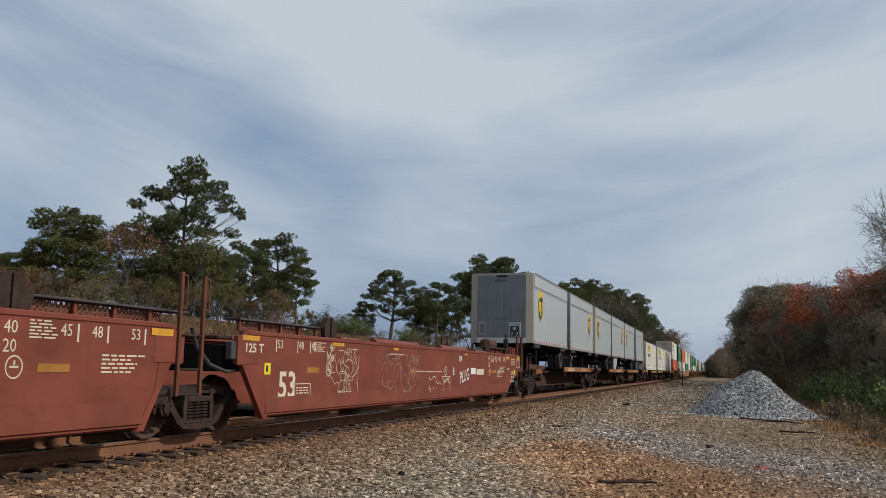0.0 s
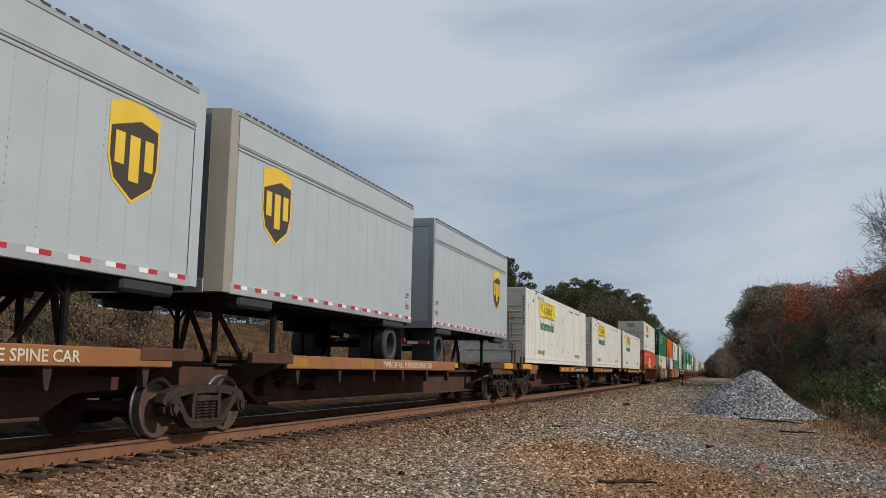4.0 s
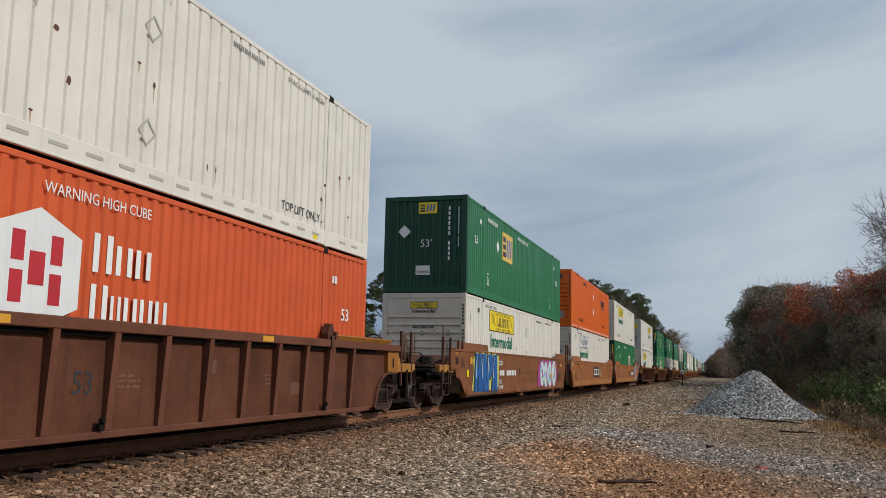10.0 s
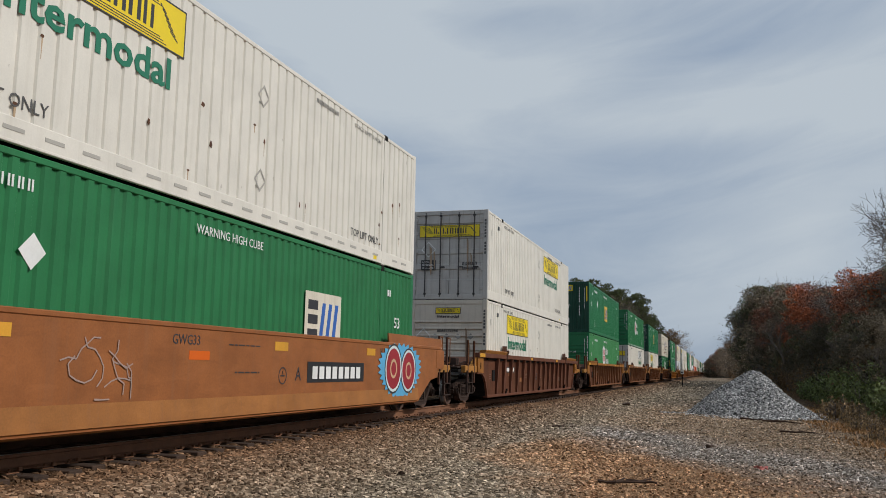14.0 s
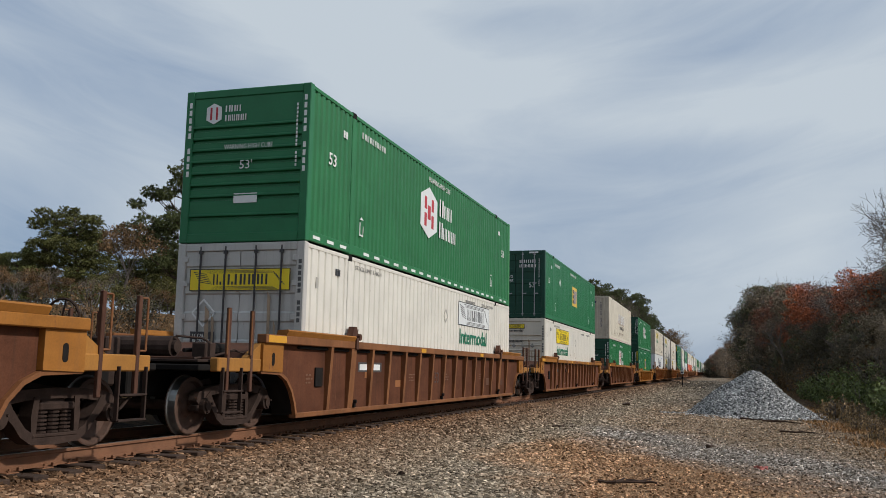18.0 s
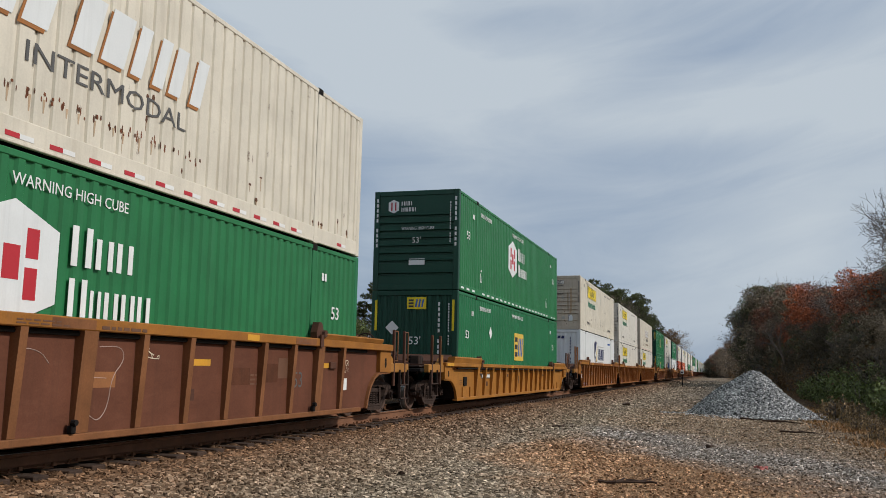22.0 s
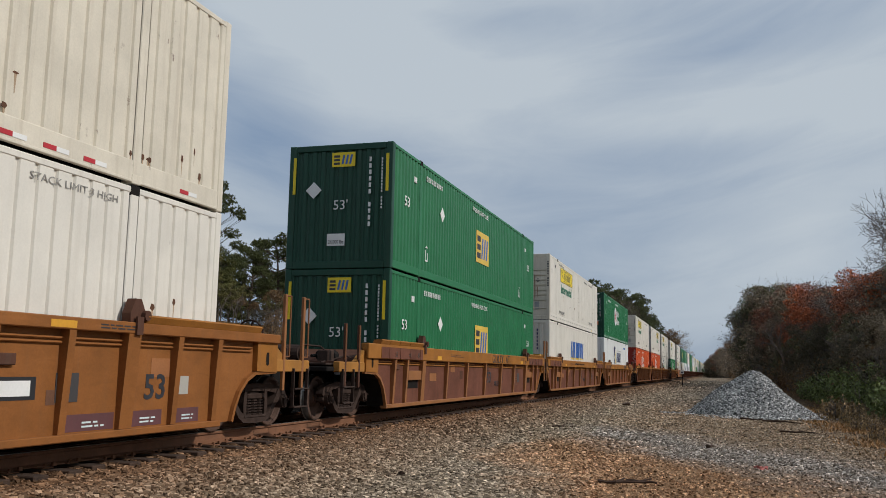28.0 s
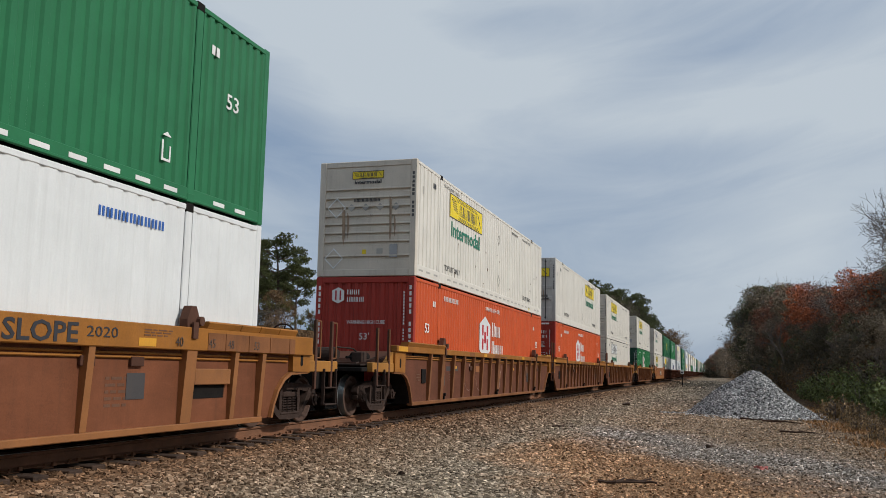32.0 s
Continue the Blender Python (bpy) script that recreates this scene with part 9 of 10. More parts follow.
def ochre_marks(root):
    """Numbers, plates and a purple band on the ochre ribbed wagons."""
    write(root, "53", 0.30, "ink", 1.368, 14.44, 0.58, SIDE, 0.45, 0.008)
    write(root, "40", 0.11, "ink", 1.458, 13.96, 0.98, SIDE)
    write(root, "20", 0.11, "ink", 1.446, 13.96, 0.80, SIDE)
    part("limit_mark", Geo().box(1.450, 1.456, 13.95, 14.14, 0.935, 0.95), "ink", root)
    part("number_plate_bar", Geo().box(1.3655, 1.368, 11.75, 12.6, 0.62, 0.86), "black", root)
    part("number_plate_bar", Geo().box(1.3685, 1.370, 11.82, 12.52, 0.66, 0.82), "ink_white", root)
    for a, b in ((13.05, 13.9), (14.1, 14.85), (15.0, 15.7)):
        part("purple_band", Geo().box(1.3655, 1.3675, a, b, 0.25, 0.44), "purple", root)
        text_lines(root, a + 0.3, b - 0.1, 0.29, 0.38, 2, "spray_ice", 40, 1.369)
    part("notice_plate", Geo().box(1.3655, 1.369, 15.12, 15.42, 0.62, 0.86), "grey_ink", root)
    # the leading end: numbers on dark plates, stencilled boxes, purple band, small plates and a looping air line
    for y0, y1, n in ((2.24, 2.98, 4), (3.32, 4.10, 5)):
        part("number_plate_bar", Geo().box(1.3655, 1.368, y0, y1, 0.80, 1.02), "black", root)
        number_blocks(root, y0 + 0.05, 0.84, 0.14, n, "ink_white", 1.3685, (y1 - y0 - 0.08) / n)
    for y0, y1 in ((0.26, 1.05), (1.19, 1.96)):
        part("purple_band", Geo().box(1.3655, 1.3675, y0, y1, 0.25, 0.44), "purple", root)
        text_lines(root, y0 + 0.2, y1 - 0.2, 0.31, 0.38, 2, "spray_ice", 47, 1.369)
    write(root, "48", 0.13, "worn_black", 1.368, 0.86, 1.06, SIDE)
    write(root, "5", 0.13, "worn_black", 1.368, 1.24, 1.06, SIDE)
    write(root, "40", 0.11, "ink", 1.474, 2.02, 0.98, SIDE)
    write(root, "20", 0.11, "ink", 1.464, 2.02, 0.80, SIDE)
    for y0, z0, w, h in ((1.30, 0.62, 0.24, 0.16), (4.45, 0.84, 0.22, 0.22), (4.5, 0.66, 0.3, 0.10)):
        part("stencil_box", Geo().box(1.3655, 1.3675, y0, y0 + w, z0, z0 + 0.014).box(1.3655, 1.3675, y0, y0 + w, z0 + h - 0.014, z0 + h).box(1.3655, 1.3675, y0, y0 + 0.014, z0 + 0.014, z0 + h - 0.014).box(1.3655, 1.3675, y0 + w - 0.014, y0 + w, z0 + 0.014, z0 + h - 0.014), "worn_mark", root)
    part("notice_plate", Geo().box(1.3655, 1.369, -0.16, 0.02, 0.66, 0.86), "snow", root)
    part("latch_box", Geo().cbox(1.365, 1.41, -0.55, -0.30, 0.92, 1.04, 0.012), "under", root)
    text_lines(root, -0.85, -0.1, 1.10, 1.26, 3, "worn_mark", 48, 1.367)
    part("air_hose", Geo().rod([(1.39, -0.9, 1.31), (1.40, -0.35, 1.30), (1.41, -0.22, 1.22), (1.40, -0.05, 1.17), (1.39, 0.08, 1.20)], 0.02), "castor", root)
    for y0, y1 in ((-0.9, 0.85), (0.87, 1.35), (1.37, 1.72), (1.74, 1.98)):
        part("chord_plate", Geo().box(1.499, 1.503, y0, y1, 1.385, 1.495), "car_yellow" if y1 != 1.35 else "ochre_trim", root)
    text_lines(root, 10.3, 10.75, 0.64, 0.82, 5, "ink_cream", 41, 1.367)
    text_lines(root, 6.5, 7.4, 1.41, 1.48, 2, "ink", 42, 1.502)
    text_lines(root, 13.4, 14.2, 1.41, 1.48, 2, "ink", 43, 1.502)
    for y in (8.1, 3.2, 12.6):
        part("reflector", Geo().box(1.50, 1.503, y, y + 0.4, 1.39, 1.47), "yellow", root)


def deep_marks(root, lead, tail):
    """Black numbers and a long tag on the deep ochre chord."""
    for y, t in ((13.66, "40"), (14.45, "45"), (14.95, "48"), (15.7, "53"), (1.4, "45"), (0.8, "48"), (-0.1, "53")):
        write(root, t, 0.12, "worn_mark", 1.511, y, 1.25, SIDE)
    if lead == "coupler":
        write(root, "GUILTY . AT.", 0.25, "ink", 1.504, 8.7, 1.23, SIDE, 2.5)
    elif tail == "coupler":
        write(root, "SLOPE", 0.21, "ink", 1.504, 10.72, 1.24, SIDE, 1.1, 0.006)
        write(root, "2020", 0.12, "ink", 1.504, 11.95, 1.31, SIDE, 0.55)
    else:
        write(root, "52,900 LBS MAX. GROSS WT FOR 53 FT CONTAINER", 0.085, "ink", 1.504, 5.9, 1.32, SIDE, 3.2)
    for y in (12.9, 15.75, 3.0):
        part("reflector", Geo().box(1.50, 1.504, y, y + 0.35, 1.23, 1.33), "yellow", root)
    text_lines(root, 4.2, 5.6, 1.33, 1.42, 2, "faint_mark", 44, 1.503)
    text_lines(root, 13.0, 13.6, 1.36, 1.46, 3, "faint_mark", 45, 1.503)
    write(root, "53", 0.32, "ink", 1.368, 8.55, 0.62, SIDE, 0.5, 0.008)
    write(root, "RWG.33A", 0.15, "ink", 1.368, 9.5, 0.5, SIDE, 0.62)
    ring_mark(root, 10.6, 0.72, 0.13, "ink").location = (-0.11, 0, 0)
    text_lines(root, 12.5, 13.1, 0.5, 0.9, 5, "faint_mark", 46, 1.367)


def red_brown_marks(root):
    """Thin pale scrawls over the panels, yellow reflector plates, a white notice and faded lettering on the chord."""
    loops = (((4.35, 0.62), (4.55, 0.42), (4.95, 0.40), (5.15, 0.70), (5.1, 1.1), (4.85, 1.2), (4.75, 1.05)), ((5.55, 0.85), (5.62, 0.5), (5.95, 0.36), (6.25, 0.55), (6.3, 1.0), (6.1, 1.22), (5.85, 1.2)),
             ((7.05, 1.16), (7.4, 1.14), (7.55, 1.0)), ((8.35, 1.2), (8.75, 1.22), (8.82, 1.05), (8.6, 0.86), (8.56, 0.5), (8.4, 0.34), (8.25, 0.42)), ((8.15, 0.85), (8.5, 0.84)))
    for line in loops:
        for _ in range(2):      # round the corners off
            line = [line[0]] + [(p[0] * (1 - f) + q[0] * f, p[1] * (1 - f) + q[1] * f) for p, q in zip(line, line[1:]) for f in (0.25, 0.75)] + [line[-1]]
        part("scrawl", Geo().rod([(1.366, y, z) for y, z in line], 0.006), "faint_scrawl", root)
    for y0, y1, z0, z1 in ((10.28, 10.72, 1.00, 1.09), (14.38, 14.72, 0.99, 1.08), (3.1, 3.5, 1.02, 1.10)):
        part("reflector", Geo().box(1.366, 1.371, y0, y1, z0, z1), "yellow", root)
    part("notice_plate", Geo().box(1.366, 1.370, 15.42, 15.58, 0.58, 0.80), "ink_white", root)
    scrawl(root, 15.25, 15.62, 0.92, 1.14, "ink_cream", 71, 5, 0.008, 1.368)
    scrawl(root, 9.15, 9.5, 1.08, 1.2, "ink_cream", 72, 5, 0.006, 1.368)
    text_lines(root, 6.9, 7.75, 1.40, 1.47, 2, "faint_mark", 73, 1.502)
    text_lines(root, 8.2, 9.4, 1.395, 1.48, 1, "faint_mark", 74, 1.502)
    text_lines(root, 13.2, 13.7, 1.40, 1.47, 3, "faint_mark", 75, 1.502)
    for y0, y1 in ((7.4, 8.1), (13.1, 13.9), (4.4, 4.9)):
        part("repaint_patch", Geo().box(1.499, 1.5015, y0, y1, 1.385, 1.49), "rib_brown", root)
    for y0, y1, z0, z1 in ((11.2, 11.85, 0.72, 0.98), (12.2, 12.75, 0.75, 1.05)):
        part("repaint_patch", Geo().box(1.364, 1.3665, y0, y1, z0, z1), "brown", root)


def ribbed(y0, lead="coupler", tail="coupler", sheet="brown", trim="ochre_trim", rib=None, deep=False):
    names = {"red_brown": "red-brown ribbed well wagon with ochre top chord", "brown": "rust-brown ribbed well wagon on two bogies", "ochre": "ochre-brown ribbed well wagon on two bogies", "car_yellow": "faded yellow ribbed well wagon", "plum_brown": "dull plum-brown ribbed well wagon with deep ochre chord", "rust_orange": "rusty orange-brown ribbed well wagon with deep ochre chord"}
    def make():
        ob = ribbed_well(names[sheet], sheet, trim, lead, tail, rib=rib, numbers=sheet != "ochre" and not deep, deep=deep)
        if sheet == "car_yellow":      # a lower-sided build
            for child in ob.children:
                kind = child.name.split(".")[0]
                if kind in ("side_sheet", "top_chord", "rib", "rib_row", "guide_plate", "lock_hook", "end_plate", "fender", "arch_flange", "brake_pipe", "stub_rib", "repaint_patch", "bracket", "small_print", "lug", "air_pipe", "reflector", "lettering", "number_bar", "number_plate_bar", "junction_box"):
                    child.scale.z *= LOW_SIDE if kind != "lettering" else 1.0
                    child.location.z = 0.2 + (child.location.z - 0.2) * LOW_SIDE
        if deep:
            deep_marks(ob, lead, tail)
        elif sheet == "ochre":
            ochre_marks(ob)
        elif sheet == "red_brown":
            red_brown_marks(ob)
        return ob
    wagon(("ribbed", lead, tail, sheet, trim, rib, deep), y0, make)


def text_lines(root, y0, y1, z0, z1, lines, ink, seed, x=1.478):
    """A block of unreadable small writing: bars of uneven word lengths, line by line."""
    r = random.Random(seed)
    step = (z1 - z0) / lines
    g = Geo()
    for k in range(lines):
        y, end = y0, y1 - r.uniform(0, 0.35) * (y1 - y0)
        while y < end - 0.03:
            w = min(r.uniform(0.06, 0.2), end - y)
            g.box(x - 0.002, x + 0.0015, y, y + w, z0 + k * step, z0 + (k + 0.45) * step)
            y += w + 0.035
    tagged(part("small_print", g, ink, root), kind="stuff")


def ring_mark(root, y, z, r, ink):
    g, n = Geo(), 20
    at = lambda k, q: (y + q * math.cos(2 * math.pi * k / n), z + q * math.sin(2 * math.pi * k / n))
    for k in range(n):
        g.prism([at(k, r), at(k + 1, r), at(k + 1, r * 0.86), at(k, r * 0.86)], "x", 1.475, 1.479)
    g.box(1.475, 1.479, y - r * 0.5, y + r * 0.5, z - 0.012, z + 0.012).box(1.475, 1.479, y - 0.012, y + 0.012, z + 0.02, z + r * 0.55)
    return part("round_mark", g, ink, root)


def guard_mesh(root, y0, y1, z0, z1):
    """Expanded-metal guard under the walkway."""
    g = Geo()
    n = int((y1 - y0) / 0.09)
    for k in range(n):
        y = y0 + (y1 - y0 - 0.1) * k / n
        g.cyl((1.20, y, z0), (1.20, y + 0.10, z1), 0.012, 3).cyl((1.20, y + 0.10, z0), (1.20, y, z1), 0.012, 3)
    tagged(part("guard_mesh", g, "brick", root, "red expanded-metal guard"), kind="stuff")


def red_marks(root):
    side_text(root, "53", 0.42, "ink_cream", -0.10, 0.50, 1.478, 0.62, 0.012)
    side_text(root, "125 T", 0.13, "ink_cream", -1.22, 1.215, 1.4885, 0.58, 0.004)
    for y0, y1, z0, z1, x in ((-1.28, -0.78, 1.39, 1.465, 1.488), (1.96, 2.5, 1.40, 1.46, 1.478), (15.99, 16.45, 1.37, 1.46, 1.488), (5.2, 5.5, 1.40, 1.45, 1.478), (10.9, 11.2, 1.40, 1.45, 1.478)):
        side_plate(root, y0, y1, z0, z1, "yellow", x)
    for y0 in (0.94, 14.1, 6.3):
        side_plate(root, y0, y0 + 0.48, 0.91, 1.0, "sill_ochre")
    side_plate(root, -0.57, -0.37, 0.88, 1.06, "sign_yellow", 1.4785)
    part("sticker_mark", Geo().box(1.479, 1.482, -0.52, -0.45, 0.92, 1.02), "ink", root)
    capacity_marks(root, "ink_cream", 1.50)
    text_lines(root, 13.95, 14.40, 1.26, 1.47, 6, "ink_cream", 1)
    text_lines(root, 15.10, 15.92, 0.90, 1.14, 5, "ink_cream", 2)
    text_lines(root, 1.17, 1.70, 1.28, 1.46, 5, "ink_cream", 3)
    text_lines(root, 6.4, 9.0, 0.93, 0.99, 1, "ink_cream", 4)
    text_lines(root, 5.0, 6.2, 1.30, 1.36, 1, "ink_cream", 6)
    for y0, y1, z0, z1 in ((0.49, 1.1, 0.51, 0.525), (0.49, 1.1, 0.715, 0.73), (0.49, 0.51, 0.525, 0.715), (1.08, 1.1, 0.525, 0.715)):
        side_plate(root, y0, y1, z0, z1, "ink_cream", 1.478, "box_line")
    text_lines(root, 0.56, 1.06, 0.56, 0.69, 3, "ink_cream", 7)
    for y in (1.83, 9.12, 13.78):
        ring_mark(root, y, 0.96, 0.12, "ink_cream")
    scrawl(root, 1.7, 3.2, 0.55, 1.36, "ink_cream", 3, 30, 0.0055)
    scrawl(root, 4.5, 7.0, 0.5, 1.3, "faint_scrawl", 5, 34, 0.005)
    scrawl(root, 7.7, 9.5, 0.45, 0.82, "ink_cream", 15, 12, 0.009)
    side_text(root, "DA", 0.16, "ink_white", 10.35, 1.22, 1.48, 0.30)
    side_text(root, "PLUG", 0.32, "ink_white", 10.45, 0.62, 1.48, 0.95).rotation_euler.rotate_axis("Z", 0.12)
    side_text(root, "B", 0.2, "ink_white", 9.75, 0.86, 1.478)
    side_plate(root, 11.6, 12.1, 0.88, 1.05, "ink_white", 1.478, "number_bar")
    side_plate(root, 12.22, 13.05, 0.86, 1.03, "ink_cream", 1.478, "number_bar")
    for y0, y1 in ((LONG - 2.1, LONG + 0.9), (-1.1, 1.8)):
        w = part("walkway", Geo().cbox(1.02, 1.32, y0, y1, 1.70, 1.73, 0.006), "gusset_grey", root, "thin dark grating walkway")
        for k in range(5):
            y = y0 + 0.08 + (y1 - y0 - 0.22) * k / 4
            part("walkway_bracket", Geo().cbox(1.22, 1.27, y, y + 0.06, 1.53, 1.70, 0.006), "brick", root)
        guard_mesh(root, y0 + 0.1, y1 - 0.4, 1.55, 1.69)
    for y in (2.02, LONG - 2.38):
        h = part("lock_hook", Geo().prism([(y - 0.26, 1.53), (y + 0.22, 1.53), (y + 0.27, 1.70), (y + 0.16, 1.84), (y - 0.02, 1.93), (y - 0.18, 1.90), (y - 0.30, 1.72)], "x", 1.34, 1.42), "castor", root, "rusty folding lock")
        part("hook_rib", Geo().prism([(y - 0.06, 1.53), (y + 0.06, 1.53), (y + 0.01, 1.90), (y - 0.06, 1.90)], "x", 1.42, 1.45), "castor", h)


def red_tail_marks(root):
    """The trailing red wagon: the same marks, and the brake gear above its coupler end."""
    red_marks(root)
    e = LONG + 2.0
    part("air_tank", Geo().cyl((0.62, e - 1.75, 1.88), (0.62, e - 0.60, 1.88), 0.18, 18).cyl((0.62, e - 0.60, 1.88), (0.62, e - 0.54, 1.88), 0.12, 14).cbox(0.5, 0.75, e - 1.55, e - 1.45, 1.45, 1.75, 0.01).cbox(0.5, 0.75, e - 0.9, e - 0.8, 1.45, 1.75, 0.01), "rust_dark", root, "brown cylindrical air tank", True)
    part("brake_stand", Geo().cbox(0.95, 1.10, e - 0.35, e - 0.15, 1.0, 2.1, 0.02).cyl((1.02, e - 0.25, 2.1), (1.02, e - 0.25, 2.25), 0.03, 8), "castor", root)
    for y0 in (e - 1.5, e - 1.15, e - 0.85):
        part("stake", Geo().cbox(1.40, 1.48, y0, y0 + 0.09, 1.50, 1.78, 0.01), "brick", root)
    side_plate(root, e - 0.52, e - 0.08, 1.36, 1.50, "yellow", 1.488)
    for y0, y1, z0, z1 in ((-0.56, -0.06, 1.10, 1.115), (-0.56, -0.06, 1.33, 1.345), (-0.56, -0.545, 1.115, 1.33), (-0.075, -0.06, 1.115, 1.33)):
        side_plate(root, e + y0, e + y1, z0, z1, "ink_cream", 1.488, "box_line")
    side_text(root, "L 200-5", 0.12, "ink_cream", e - 1.42, 0.86, 1.478, 0.42)
    side_text(root, "EMPTY LOAD", 0.08, "ink_cream", e - 1.40, 0.72, 1.478, 0.5)
    side_text(root, '3/8" ADJ BLOCK', 0.08, "ink_cream", e - 1.55, 0.60, 1.478, 0.7)
    side_plate(root, e - 0.96, e - 0.74, 0.84, 1.02, "sign_yellow", 1.4785)
    part("lamp_bracket", Geo().cbox(1.475, 1.51, e - 2.05, e - 1.78, 1.0, 1.07, 0.008), "grey_ink", root)
    text_lines(root, e - 1.35, e - 0.72, 1.18, 1.42, 4, "ink_cream", 8)
    scrawl(root, e - 3.4, e - 2.7, 0.8, 1.0, "ink_cream", 25, 9, 0.008)


def tan_marks(root):
    side_text(root, "53", 0.38, "worn_mark", -0.02, 0.55, 1.478, 0.66, 0.008)
    side_text(root, "125 T", 0.18, "ink_white", -1.06, 1.25, 1.488, 0.64, 0.006)
    side_plate(root, -0.47, -0.26, 0.86, 1.06, "sign_yellow", 1.488)
    part("sticker_mark", Geo().box(1.489, 1.492, -0.42, -0.33, 0.9, 1.02), "ink", root)
    side_plate(root, 2.02, 2.38, 1.20, 1.31, "yellow")
    side_plate(root, 0.02, 0.32, 1.19, 1.33, "orange")
    side_plate(root, 12.1, 12.45, 1.24, 1.33, "yellow")
    side_plate(root, 15.98, 16.5, 1.22, 1.36, "yellow", 1.488)
    plate = side_plate(root, 6.85, 9.38, 0.69, 1.26, "black", 1.478, "name_plate")
    for k in range(3):
        y = 7.05 + k * 0.78
        g = Geo()
        for d in range(5):
            g.box(1.479, 1.482, y + (0.0 if d in (0, 4) else 0.2), y + (0.66 if d in (0, 4) else 0.46), 0.80 + d * 0.072, 0.855 + d * 0.072)
        part("name_block", g, "ink_white", root)
    side_text(root, "C", 0.17, "ink", 5.06, 0.86, 1.478)
    text_lines(root, 3.4, 4.8, 1.38, 1.42, 1, "ink", 14)
    text_lines(root, 14.0, 14.9, 0.62, 0.80, 3, "ink", 15)
    text_lines(root, 9.6, 11.2, 1.38, 1.42, 1, "ink", 16)
    scrawl(root, 9.55, 10.9, 0.75, 1.25, "ink_cream", 31, 12, 0.012)
    ring_mark(root, 10.2, 0.78, 0.11, "ink_cream")
    capacity_marks(root, "faint_mark", 1.50)


def spray(root, outline, y, z, s, material, x):
    part("graffiti", Geo().prism([(y + p * s, z + q) for p, q in outline], "x", x + 0.010, x + 0.0125), material, root)


